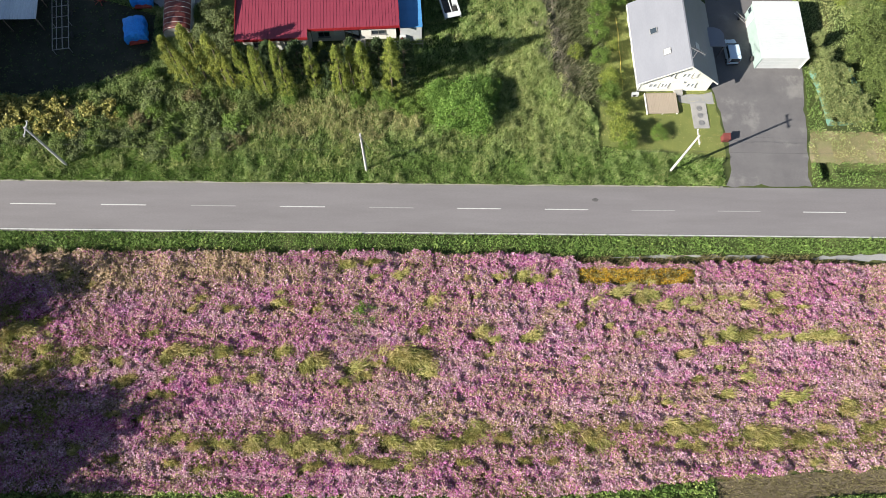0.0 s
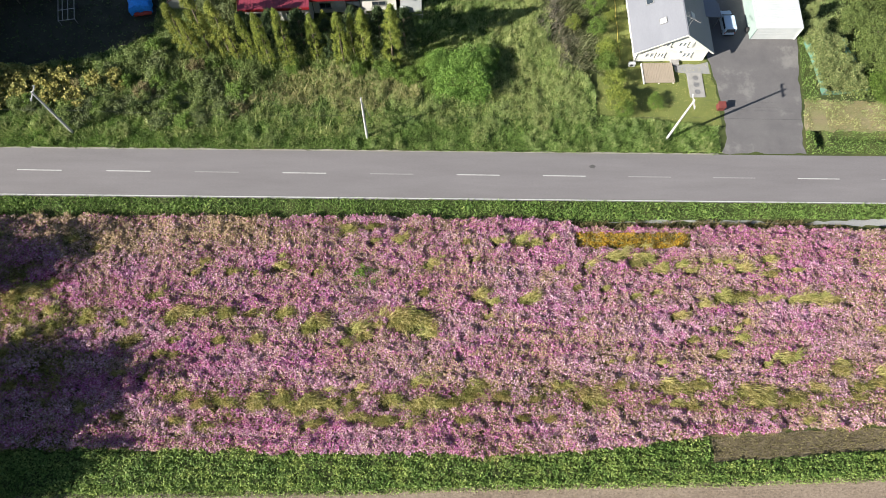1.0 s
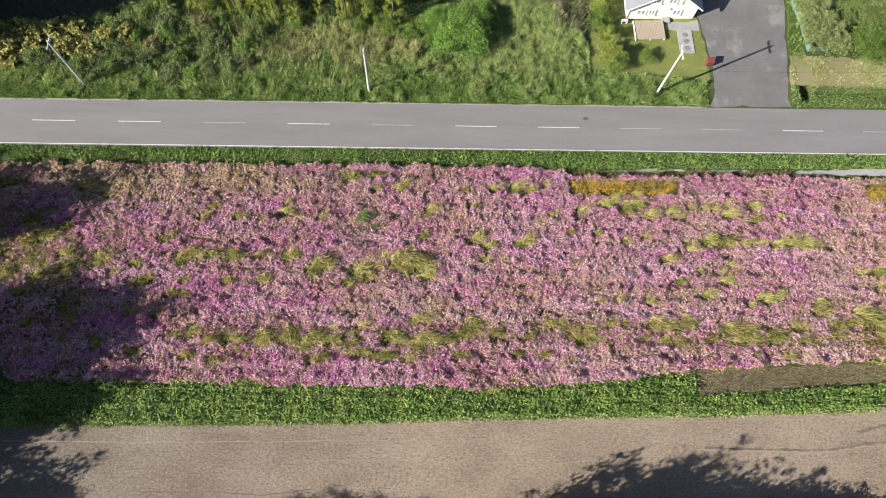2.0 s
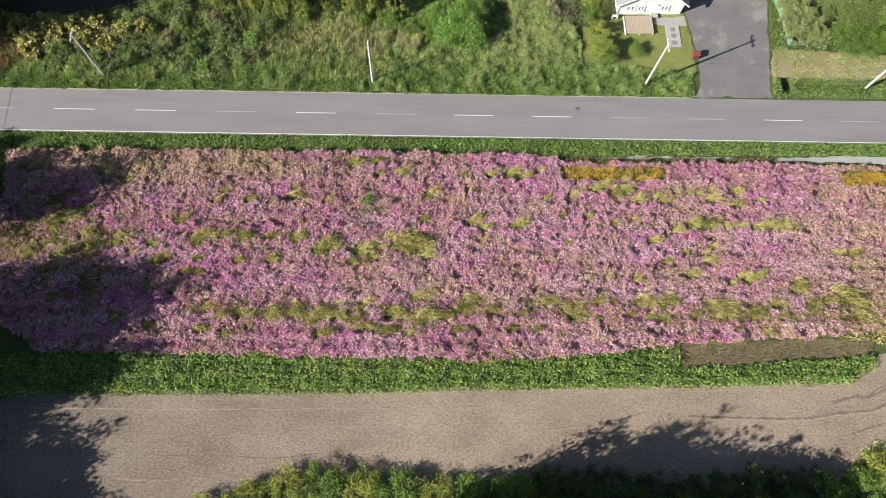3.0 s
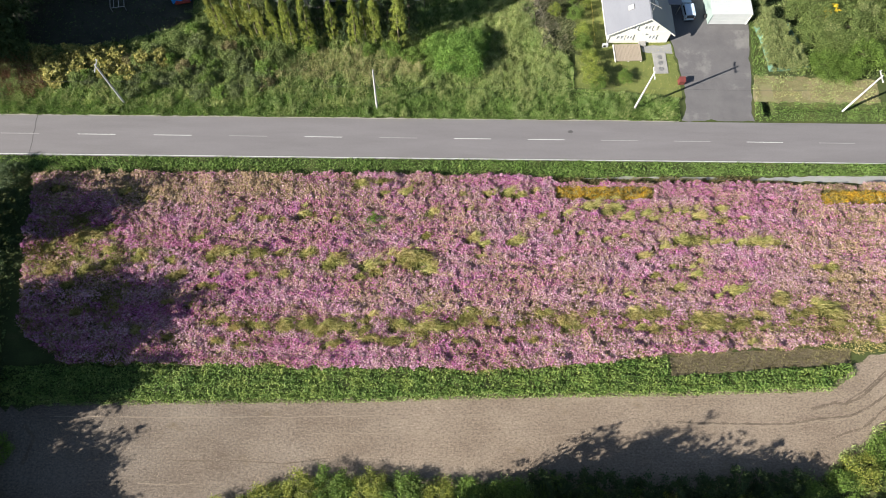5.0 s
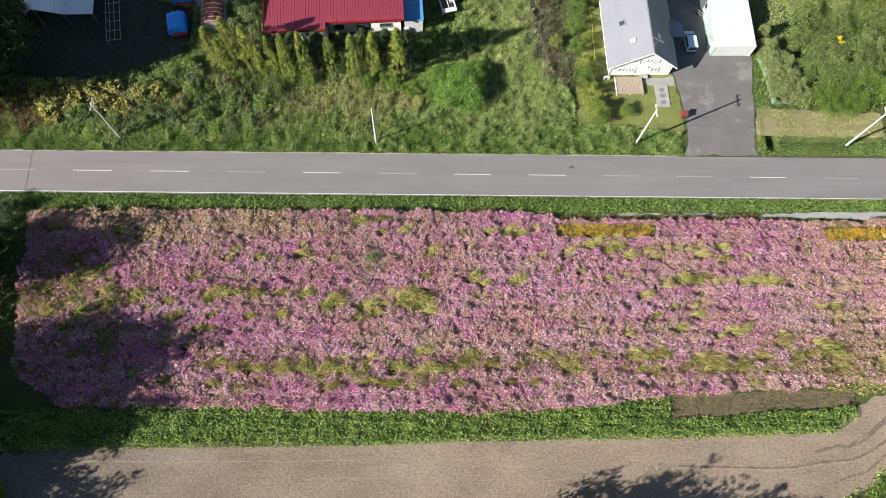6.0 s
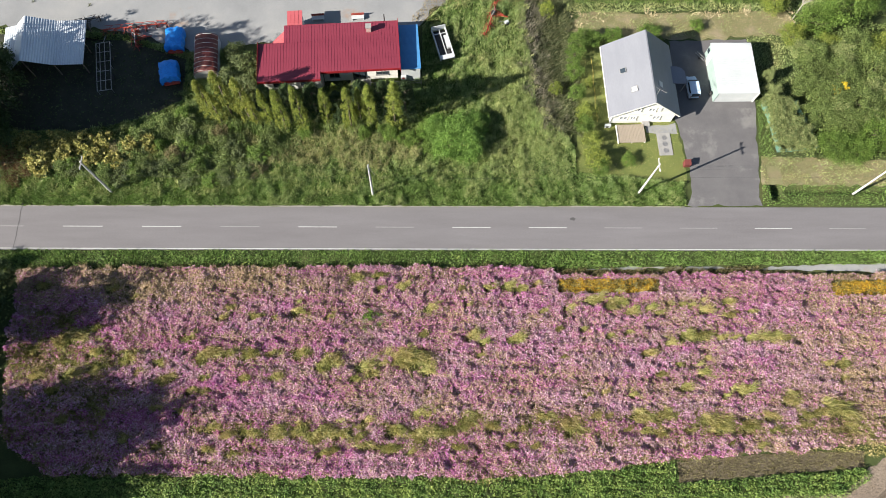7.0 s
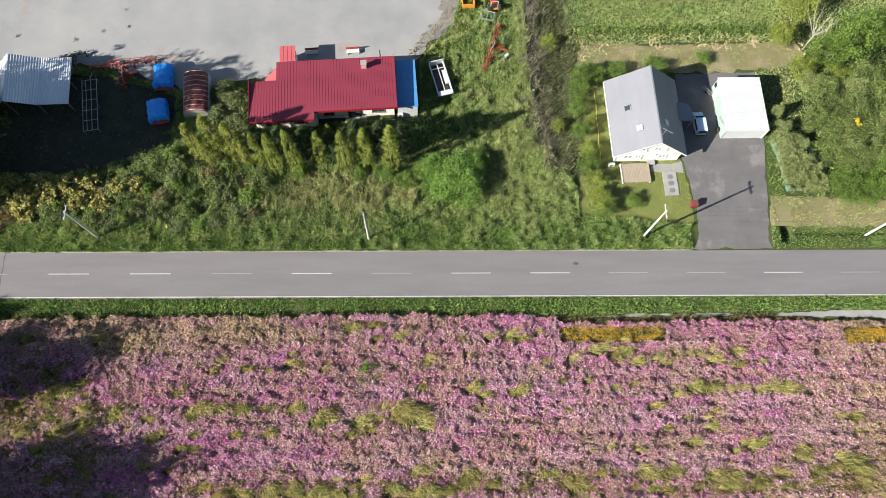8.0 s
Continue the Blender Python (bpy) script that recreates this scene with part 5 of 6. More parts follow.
def grassy(x, y):
    """How far grass takes over from the flowers: broken bands along the sown rows, the south rows and the west end."""
    wob = y + 0.45 * waves(x, y, 44, 16)
    s = 0.35 * band(wob, -11.4, 0.5) * smooth(-32, -26, x) + 0.42 * band(wob, -14.6, 0.55) * smooth(-20, -10, x) + 0.5 * band(wob, -16.6, 0.8) * smooth(2, -6, x)
    s += 1.0 * band(wob, -25.3, 0.95) * smooth(12, 2, x) * smooth(-36, -29, x) + 0.55 * band(wob, -27.4, 0.9) * smooth(-40, -30, x) * smooth(4, -4, x)
    s += 1.0 * band(wob, -25.6, 1.8) * smooth(4, 12, x) + 0.4 * band(wob, -5.6, 0.7) * smooth(-52, -46, x) * smooth(-8, -16, x)
    s += 0.5 * band(wob, -6.9, 0.9) * smooth(-17, -12, x) * smooth(13, 9, x) + 0.75 * smooth(-32, -44, x + 4 * waves(x, y, 71, 6)) * smooth(-8, -13, y) + 0.3 * smooth(-27.5, -29.5, y)
    s *= 0.45 + 0.55 * np.clip(0.5 + 0.9 * waves(x * 0.7, y * 1.5, 45, 4.5), 0, 1.4)
    return s + 0.13 * waves(x, y, 42, 1.3) + 0.3 * np.maximum(streaks(x, y), 0) - 0.05


GOLD = [(13.2, -7.0), (26.3, -7.1), (26.2, -9.0), (13.1, -9.0)]
GOLD2 = [(48.4, -7.3), (66, -7.0), (66, -9.4), (48.4, -9.3)]
BLOOMS = [(min(px, 65), py) for px, py in FIELD]
def flowering(x, y):
    """How likely a place carries blooms."""
    under, hollow, fringe = near_tufts(x, y)
    c = np.clip(1.0 - 1.1 * np.maximum(grassy(x, y), 0), 0.08, 1) * (1 - 0.85 * np.minimum(hollow * 1.3, 1)) * (1 - 0.5 * fringe)
    c *= 1 - 0.7 * smooth(0.62, 1.05, waves(x * 0.8, y * 1.4, 25, 1.1)) * smooth(-0.2, 0.4, waves(x, y, 64, 9) + 0.7 * band(y, -21.5, 3.5) + 0.5 * smooth(-10, 0, x))
    return np.where(under, 0.15 * c, c)


# plants that are small domes of blooms, and single blooms strewn between them
px, py, g = scatter(BLOOMS, 10, 31, (GOLD, GOLD2), 0.3)
keep = g.uniform(0, 1, len(px)) < flowering(px, py)
px, py = px[keep], py[keep]
k = np.repeat(np.arange(len(px)), 20)
wide = g.uniform(0.09, 0.19, len(px))
dx, dy = g.normal(0, 1, (2, len(k))) * wide[k]
zp = (canopy(px, py) + g.normal(0.02, 0.08, len(px)))[k] - 1.2 * (dx * dx + dy * dy)
sx, sy, _ = scatter(BLOOMS, 150, 33, (GOLD, GOLD2), 0.3)
keep = g.uniform(0, 1, len(sx)) < flowering(sx, sy)
sx, sy = sx[keep], sy[keep]
x, y = np.concatenate([px[k] + dx, sx]), np.concatenate([py[k] + dy, sy])
z = np.maximum(np.concatenate([zp, canopy(sx, sy)]) + g.normal(0, 0.045, len(x)), 0.12)
own_tan, own_deep = [np.concatenate([(0.5 * g.uniform(-0.5, 0.5, len(px)))[k], 0 * sx]) for _ in range(2)]
# fading heads in the north-west rows, at the east end and scattered; deeper pink in streaks along the rows
tan = smooth(-11.5, -7.5, y + 0.8 * waves(x, y, 49, 7)) * smooth(-13, -22, x + 3 * waves(x, y, 50, 5)) * 0.5 + smooth(36, 50, x) * 0.3 + 0.32 + 0.24 * waves(x * 0.4, y, 46, 3) + 0.14 * band(y, -21.5, 3.0) * smooth(-24, -12, x)
deep = 0.46 + 0.5 * waves(x * 0.18, y, 65, 2.0) + 0.22 * waves(x, y, 66, 1.2) + 0.22 * band(y, -15.0, 3.4) * smooth(2, -16, x) - 0.2 * smooth(6, 20, x) * smooth(-12, -16, y)
faded = g.uniform(0, 1, len(x)) < np.clip(tan + own_tan, 0.05, 0.92)
rich = ~faded & (g.uniform(0, 1, len(x)) < np.clip(deep + own_deep, 0.06, 0.94))
for nm, mask, mt, lb in (("cosmos_flowers", ~faded & ~rich, "petal", "dense pale pink cosmos flowers"), ("cosmos_flowers", rich, "mauve", "dense deep pink and mauve cosmos flowers"), ("faded_flowers", faded, "tanpetal", "fading brownish cosmos heads")):
    c = np.stack([x[mask], y[mask], z[mask]], 1)
    stuff(nm, petals(c, g, 0.148, 0.42), 3, mt, lb, "flowers")
x, y, g = scatter(BLOOMS, 110, 32, (), 0.3)
stuff("cosmos_stems", blades(x, y, 0.08 + 0 * x, g, np.maximum(canopy(x, y) + 0.02, 0.2), 0.085, 0.6), 3, "stem", "feathery olive stems and leaves under the flowers", "stems")
x, y, g = scatter(BLOOMS, 230, 37, (GOLD, GOLD2), 0.3)
under, hollow, fringe = near_tufts(x, y)
k = g.uniform(0, 1, len(x)) < np.clip(grassy(x, y) * 1.6 - 0.3 + 0.55 * fringe, 0, 0.95) * (1 - hollow)
x, y = x[k], y[k]
lodged = -0.35 - 0.95 * smooth(-23, -26, y) * smooth(-6, 6, x) + 0.7 * waves(x, y, 67, 6)
stuff("field_grass", blades(x, y, 0.25 + 0 * x, g, 0.85 + 0.25 * waves(x, y, 47, 3), 0.06, 0.8, lodged, 0.75), 3, "tuft", "yellow-green grass lodged among the flowers", "grass")
for nm, poly, sd in (("marigold_flowers", GOLD, 35), ("marigold_flowers", GOLD2, 36)):
    x, y, g = scatter(poly, 230, sd, (), 0.35)
    k = g.uniform(0, 1, len(x)) < np.clip(0.95 + 0.6 * waves(x, y, 68, 1.1), 0.25, 1)
    x, y = x[k], y[k]
    c = np.stack([x, y, 0.5 + 0.2 * waves(x, y, 51, 1.4) + g.normal(0, 0.07, len(x))], 1)
    stuff(nm, petals(c, g, 0.12, 0.4), 3, "gold", "band of orange marigold flowers", "flowers")
    x, y, g = scatter(poly, 75, sd + 3, (), 0.35)
    stuff("marigold_stems", blades(x, y, 0.05 + 0 * x, g, 0.66, 0.08, 0.5), 3, "tuft", "green stems between the marigolds", "stems")


def tuft_mesh(seed, n, swing):
    """A loose grass tuft of radius 1: long thin blades in locks lodged over to leeward, darker short ones between and at its windward foot."""
    g = np.random.default_rng(seed)
    locks = 9
    at = g.normal(0, 1, (locks, 2)) * (0.42, 0.26)
    way = swing + g.normal(0, 0.7, locks) + at[:, 1] * 0.9
    k = g.integers(0, locks, n)
    f = at[k] + g.normal(0, 1, (n, 2)) * (0.2, 0.15)
    pale = blades(f[:, 0] - 0.1, f[:, 1] + 0.05, 0.42 + 0.28 * np.exp(-3 * (f ** 2).sum(1)) + g.normal(0, 0.06, n), g, g.uniform(0.3, 0.95, n) * g.uniform(0.6, 1.15, locks)[k], 0.045, 0.74, way[k], 0.55)
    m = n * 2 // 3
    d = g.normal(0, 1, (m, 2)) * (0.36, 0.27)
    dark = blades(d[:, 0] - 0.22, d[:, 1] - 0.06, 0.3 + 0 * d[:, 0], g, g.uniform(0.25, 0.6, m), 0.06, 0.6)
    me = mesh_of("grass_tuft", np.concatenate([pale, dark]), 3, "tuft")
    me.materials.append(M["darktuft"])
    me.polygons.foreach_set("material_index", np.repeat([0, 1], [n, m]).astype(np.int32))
    return me


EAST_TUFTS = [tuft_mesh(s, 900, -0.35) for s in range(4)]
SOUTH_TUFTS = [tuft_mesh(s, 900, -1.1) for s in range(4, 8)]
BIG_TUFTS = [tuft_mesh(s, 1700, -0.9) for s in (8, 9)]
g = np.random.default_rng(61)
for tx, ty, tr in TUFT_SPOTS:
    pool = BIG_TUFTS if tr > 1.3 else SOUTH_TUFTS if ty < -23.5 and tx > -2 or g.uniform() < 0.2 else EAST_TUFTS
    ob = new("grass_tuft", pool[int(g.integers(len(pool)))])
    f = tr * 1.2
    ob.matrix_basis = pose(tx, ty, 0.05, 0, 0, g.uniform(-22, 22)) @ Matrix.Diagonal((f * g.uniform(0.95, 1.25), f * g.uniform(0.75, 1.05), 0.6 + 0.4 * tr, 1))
    tagged(ob, "large yellow-green grass tuft lodged among the flowers" if tr > 1.3 else "yellow-green grass tuft standing among the flowers", "grass tuft", "tufts in the flower field")
herb = plant("herb_clump", "round dark green weed clump among the flowers", "shrub", "bush", 1.3, 1.3, 2025, 0.121, "leafgreen", 141)
placed(herb, [(-10.1, -12.3, 1.0, 0, 1.0)])


# ---- the white house ----
def window_in(parent, u0, u1, z0, z1, y, depth=0.06, frame_mat="white", pane_mat="glass", t=0.07):
    """A window in a wall that faces -y at y: frame, sill and two panes."""
    bm = bmesh.new()
    for a, b, c, d in ((u0, u1, z1 - t, z1), (u0, u1, z0, z0 + t), (u0, u0 + t, z0 + t, z1 - t), (u1 - t, u1, z0 + t, z1 - t), ((u0 + u1) / 2 - t / 2, (u0 + u1) / 2 + t / 2, z0 + t, z1 - t)):
        box(a, b, y - depth, y + 0.02, c, d, bm)
    win = part("window", bm, frame_mat, parent)
    um = (u0 + u1) / 2
    for a, b in ((u0 + t, um - t / 2), (um + t / 2, u1 - t)):
        part("pane", box(a, b, y - 0.02, y + 0.01, z0 + t, z1 - t), pane_mat, win)
    part("sill", box(u0 - 0.06, u1 + 0.06, y - depth - 0.08, y + 0.02, z0 - 0.06, z0 - 0.003), frame_mat, win)
    return win


house = thing("house", "white gabled house with a grey metal roof and skylights", "house", pose(26.1, 20.95, 0, 0, 0, 1.7))
W, L, E, R, RX = 4.3, 5.3, 2.5, 5.75, 0.4       # half width, half length, eaves, ridge, ridge offset
part("gable_wall", prism([(-W, -L, 0), (W, -L, 0), (W, -L, E), (RX, -L, R - 0.12), (-W, -L, E)], (0, 0.18, 0)), "white", house)
part("gable_wall", prism([(-W, L - 0.18, 0), (W, L - 0.18, 0), (W, L - 0.18, E), (RX, L - 0.18, R - 0.12), (-W, L - 0.18, E)], (0, 0.18, 0)), "white", house)
part("side_wall", box(-W, -W + 0.18, -L + 0.183, L - 0.183, 0, E), "white", house)
part("side_wall", box(W - 0.18, W, -L + 0.183, L - 0.183, 0, E), "white", house)


def roof_slope(x0, z0, x1, z1, y0, y1, t, seam, parent, material, name="roof_slope"):
    """A sloping roof slab from the eave to the ridge with raised seams."""
    d = Vector((x1 - x0, 0, z1 - z0))
    n = Vector((-d.z, 0, d.x)).normalized()
    if n.z < 0:
        n = -n
    bm = prism([(x0, y0, z0), (x1, y0, z1), (x1, y1, z1), (x0, y1, z0)], n * t)
    return part(name, bm, material, parent)


ov = 0.35
sl = (R - E) / (W + RX)
sr = (R - E) / (W - RX)
roof_l = roof_slope(-W - 0.55, E - 0.55 * sl, RX - 0.004, R, -L - ov, L + ov, 0.12, 0.45, house, "greyroof")
roof_r = roof_slope(W + 0.55, E - 0.55 * sr, RX + 0.004, R, -L - ov, L + ov, 0.12, 0.45, house, "greyroof")
part("ridge_cap", box(RX - 0.09, RX + 0.09, -L - ov, L + ov, R + 0.06, R + 0.17), "greyroof", house)
for x0, x1, z0, z1 in ((-W - 0.55, RX, E - 0.55 * sl, R), (W + 0.55, RX, E - 0.55 * sr, R)):
    part("bargeboard", prism([(x0, -L - ov - 0.03, z0 - 0.14), (x1, -L - ov - 0.03, z1 - 0.14), (x1, -L - ov - 0.03, z1 + 0.13), (x0, -L - ov - 0.03, z0 + 0.13)], (0, 0.027, 0)), "white", house)
part("gutter", box(-W - 0.66, -W - 0.555, -L - 0.3, L + 0.3, E - 0.5, E - 0.4), "white", house)
part("gutter", box(W + 0.555, W + 0.66, -L - 0.3, L + 0.3, E - 0.62, E - 0.52), "white", house)
for u, v, mt in ((-2.7, 0.6, "glass"), (-1.7, -2.7, "whitemetal")):
    z = E + (u + W) * sl + 0.13
    bm = prism([(u - 0.38, v - 0.4, z - 0.38 * sl), (u + 0.38, v - 0.4, z + 0.38 * sl), (u + 0.38, v + 0.4, z + 0.38 * sl), (u - 0.38, v + 0.4, z - 0.38 * sl)], (-0.04, 0, 0.09))
    sk = part("skylight", bm, "steel", house)
    part("pane", prism([(u - 0.33, v - 0.34, z - 0.33 * sl + 0.095), (u + 0.26, v - 0.34, z + 0.26 * sl + 0.095), (u + 0.26, v + 0.34, z + 0.26 * sl + 0.095), (u - 0.33, v + 0.34, z - 0.33 * sl + 0.095)], (-0.01, 0, 0.02)), mt, sk)
z = E + (W - 1.35) * sr + 0.13
part("skylight", prism([(1.5, -2.6, E + (W - 1.5) * sr + 0.13), (2.1, -2.6, E + (W - 2.1) * sr + 0.13), (2.1, -1.8, E + (W - 2.1) * sr + 0.13), (1.5, -1.8, E + (W - 1.5) * sr + 0.13)], (0.04, 0, 0.09)), "whitemetal", house)
for u0, u1, z0, z1 in ((-1.9, -0.8, 3.1, 4.0), (0.1, 1.2, 3.1, 4.0), (-3.3, -2.1, 0.9, 1.9), (-1.8, -0.9, 0.9, 1.9), (1.3, 2.4, 0.9, 1.9)):
    win = window_in(house, u0, u1, z0, z1, -L, 0.1, "white", "curtain", 0.1)
for u in (-2.25, 1.55):
    part("shutter", box(u - 0.02, u + 0.34, -L - 0.1, -L - 0.003, 3.0, 4.0), "cream", house)
part("belt_trim", box(-3.6, 3.4, -L - 0.05, -L - 0.003, 2.42, 2.56), "cream", house)
part("corner_pipe", rod((-W - 0.06, -L - 0.06, 0), (-W - 0.06, -L - 0.06, E), 0.05), "white", house)
part("porch_light", box(0.55, 0.75, -L - 0.18, -L - 0.003, 2.0, 2.2), "whitemetal", house)
part("step", box(0.2, 1.2, -L - 0.7, -L - 0.003, 0.0, 0.35), "concrete", house)
ant = part("antenna", rod((RX + 0.1, -L + 0.7, R), (RX + 0.1, -L + 0.7, R + 1.7), 0.025), "steel", house)
part("boom", rod((RX - 0.6, -L + 1.2, R + 1.6), (RX + 0.9, -L + 0.2, R + 1.6), 0.025, 0.025), "steel", ant)
for k in range(7):
    f = k / 6
    c = Vector((RX - 0.6 + 1.5 * f, -L + 1.2 - 1.0 * f, R + 1.62))
    d = Vector((0.55, 0.8, 0)) * (0.55 - 0.28 * f)
    part("element", rod(c - d, c + d, 0.014, sides=5), "steel", ant)
cw = W + 0.05
part("side_canopy", prism([(cw, -0.7, 2.42), (cw + 2.1, -0.7, 2.3), (cw + 2.1, 1.2, 2.3), (cw + 1.7, 1.75, 2.33), (cw + 1.0, 2.0, 2.37), (cw, 2.0, 2.42)], (0, 0, 0.1)), "greyroof", house)
for v in (-0.6, 1.1):
    part("canopy_post", box(cw + 1.95, cw + 2.05, v - 0.05, v + 0.05, 0, 2.29), "steel", house)

deck = thing("wooden_deck", "weathered wooden deck against the white house", "deck", pose(24.72, 13.72, 0, 0, 0, 2.4))
for k in range(19):
    u = -1.9 + k * 0.2
    part("board", box(u + 0.012, u + 0.188, -1.35, 1.35, 0.40, 0.44), "deck", deck)
for v in (-1.3, 0.0, 1.28):
    part("joist", box(-1.88, 1.88, v - 0.05, v + 0.05, 0.28, 0.397), "deck", deck)
for u in (-1.8, 0.0, 1.8):
    for v in (-1.28, 1.2):
        part("leg", box(u - 0.06, u + 0.06, v - 0.06, v + 0.06, 0, 0.277), "white", deck)
part("side_rail", box(-1.97, -1.905, -1.45, 1.35, 0.2, 0.52), "white", deck)

pad = thing("septic_cover", "concrete pad with three round covers in the lawn", "concrete pad", pose(29.35, 12.3, 0, 0, 0, 2))
part("slab", box(-0.95, 0.95, -1.7, 1.7, 0, 0.09, bevel=0.02), "concrete", pad)
for v in (-1.0, 0.0, 0.95):
    part("round_cover", rod((0, v, 0.09), (0, v, 0.13), 0.34, sides=20), "steel", pad)

unit = thing("air_conditioner", "pale outdoor unit by the house corner", "air conditioner", pose(21.6, 14.9, 0, 0, 0, 2))
part("casing", box(-0.4, 0.4, -0.18, 0.18, 0.08, 0.65, bevel=0.02), "whitemetal", unit)
part("grille", rod((-0.1, -0.183, 0.36), (-0.1, -0.2, 0.36), 0.22, sides=16), "darksteel", unit)

red = thing("newspaper_box", "small red box beside the driveway", "box", pose(31.9, 9.15, 0, 0, 0, 2))
part("body", box(-0.42, 0.42, -0.35, 0.35, 0.05, 0.8, bevel=0.02), "rustred", red)
part("lid", prism([(-0.46, -0.4, 0.803), (0.46, -0.4, 0.803), (0.46, 0.4, 0.95), (-0.46, 0.4, 0.95)], (0, 0, 0.05)), "rustred", red)

hose = bpy.data.curves.new("garden_hose", "CURVE")
hose.dimensions, hose.bevel_depth = "3D", 0.035
sp = hose.splines.new("POLY")
sp.points.add(20)
for k, p in enumerate(sp.points):
    p.co = (20.25 + 0.06 * math.sin(k * 0.9), 15.6 + k * 0.52, 0.08, 1)
hose.materials.append(M["hose"])
tagged(new("garden_hose", hose), "yellow hose lying along the house on the lawn", "hose")

# ---- the garage ----
gar = thing("garage", "white sheet-metal garage at the end of the driveway", "garage", pose(39.65, 23.0, 0, 0, 0, 1.0))
w, d, h = 2.8, 3.95, 2.35
part("side_wall", box(-w, -w + 0.1, -d, d, 0, h), "palegreen", gar)
part("side_wall", box(w - 0.1, w, -d, d, 0, h), "whitemetal", gar)
part("back_wall", box(-w + 0.102, w - 0.102, d - 0.1, d, 0, h), "whitemetal", gar)
part("front_wall", box(-w + 0.102, w - 0.102, -d, -d + 0.1, 2.0, h), "whitemetal", gar)
bm = bmesh.new()
for k in range(12):
    box(-w + 0.15, w - 0.15, -d + 0.02 + 0.012 * (k % 2), -d + 0.06, 0.02 + k * 0.165, 0.02 + k * 0.165 + 0.155, bm)
part("roller_door", bm, "whitemetal", gar)
roof = part("roof", prism([(-w - 0.1, -d - 0.12, h), (w + 0.1, -d - 0.12, h), (w + 0.1, d + 0.1, h + 0.08), (-w - 0.1, d + 0.1, h + 0.08)], (0, 0, 0.09)), "whitemetal", gar)
rib = None
for k in range(23):
    v = -d + 0.05 + k * 0.34
    zz = h + 0.093 + 0.08 * (v + d + 0.12) / (2 * d + 0.22)
    if rib is None:
        rib = part("roof_rib", box(-w - 0.08, w + 0.08, -0.03, 0.03, 0, 0.035), "whitemetal", roof)
        ob = rib
    else:
        ob = new("roof_rib", rib.data)
        ob.parent = roof
    ob.location = (0, v, zz)
part("side_door", box(-w - 0.04, -w - 0.003, 2.0, 2.9, 0.05, 1.95), "cream", gar)
part("side_window", box(-w - 0.04, -w - 0.003, 3.2, 3.8, 1.1, 1.8), "glass", gar)
part("downpipe", rod((w + 0.06, -d - 0.05, 0), (w + 0.06, -d - 0.05, h), 0.05), "white", gar)
part("vent", box(w + 0.003, w + 0.35, 0.6, 0.95, 1.7, 2.1), "whitemetal", gar)
ladder = thing("ladder", "pale metal ladder beside the garage", "ladder", pose(36.0, 26.2, 0, 0, 0, 40))
for u in (-0.2, 0.2):
    part("rail", box(u - 0.03, u + 0.03, -0.9, 0.9, 0.4, 0.47), "steel", ladder)
for k in range(6):
    part("rung", box(-0.168, 0.168, -0.75 + k * 0.3, -0.71 + k * 0.3, 0.41, 0.45), "steel", ladder)
part("rest", box(-0.25, 0.25, -0.1, 0.1, 0, 0.398), "darksteel", ladder)
tyre = tagged(part("tyre", rod((36.55, 20.2, 0.32), (36.75, 20.2, 0.32), 0.32, sides=18), "rubber"), "black tyre leaning by the garage wall", "tyre")

# ---- the car ----
car = thing("car", "small pale silver-blue van parked in the shade", "car", pose(34.05, 21.0, 0, 0, 0, 3) @ Matrix.Diagonal((1, 1, 0.86, 1)))
prof = [(-1.68, 0.28), (-1.68, 0.95), (-1.55, 1.66), (-1.35, 1.74), (0.35, 1.74), (0.95, 1.08), (1.58, 0.92), (1.68, 0.7), (1.68, 0.28)]
bm = prism([(-0.7, y, z) for y, z in prof], (1.4, 0, 0))
bmesh.ops.bevel(bm, geom=bm.edges[:], offset=0.05, segments=2, affect="EDGES")
body = part("body", bm, "carpaint", car, smooth=False)
part("windscreen", prism([(-0.6, 0.44, 1.68), (0.6, 0.44, 1.68), (0.64, 0.94, 1.13), (-0.64, 0.94, 1.13)], (0, 0.012, 0.025)), "glass", car)
part("rear_window", prism([(-0.58, -1.69, 1.05), (0.58, -1.69, 1.05), (0.54, -1.575, 1.6), (-0.54, -1.575, 1.6)], (0, -0.02, 0.005)), "glass", car)
for s in (-1, 1):
    part("side_window", box(s * 0.706 - 0.008, s * 0.706 + 0.008, -1.3, 0.4, 1.12, 1.6), "glass", car)
    part("headlight", box(s * 0.5 - 0.14, s * 0.5 + 0.14, 1.64, 1.70, 0.62, 0.8), "whitemetal", car)
    part("tail_light", box(s * 0.62 - 0.06, s * 0.62 + 0.06, -1.72, -1.67, 0.8, 1.1), "redsteel", car)
    for v in (-1.1, 1.1):
        wh = part("wheel", rod((s * 0.56, v, 0.28), (s * 0.72, v, 0.28), 0.28, sides=18), "rubber", car)
        part("rim", rod((s * 0.715, v, 0.28), (s * 0.73, v, 0.28), 0.17, sides=14), "steel", wh)
part("rear_bumper", box(-0.68, 0.68, -1.78, -1.66, 0.3, 0.5, bevel=0.03), "rubber", car)

# ---- the red-roofed farmhouse ----
farm = thing("farmhouse", "single-storey farmhouse with a ribbed red metal roof", "house", pose(-6.9, 21.3, 0, 0, 0, 4))


def roof_z(v):
    return 4.1 - 0.0736 * v


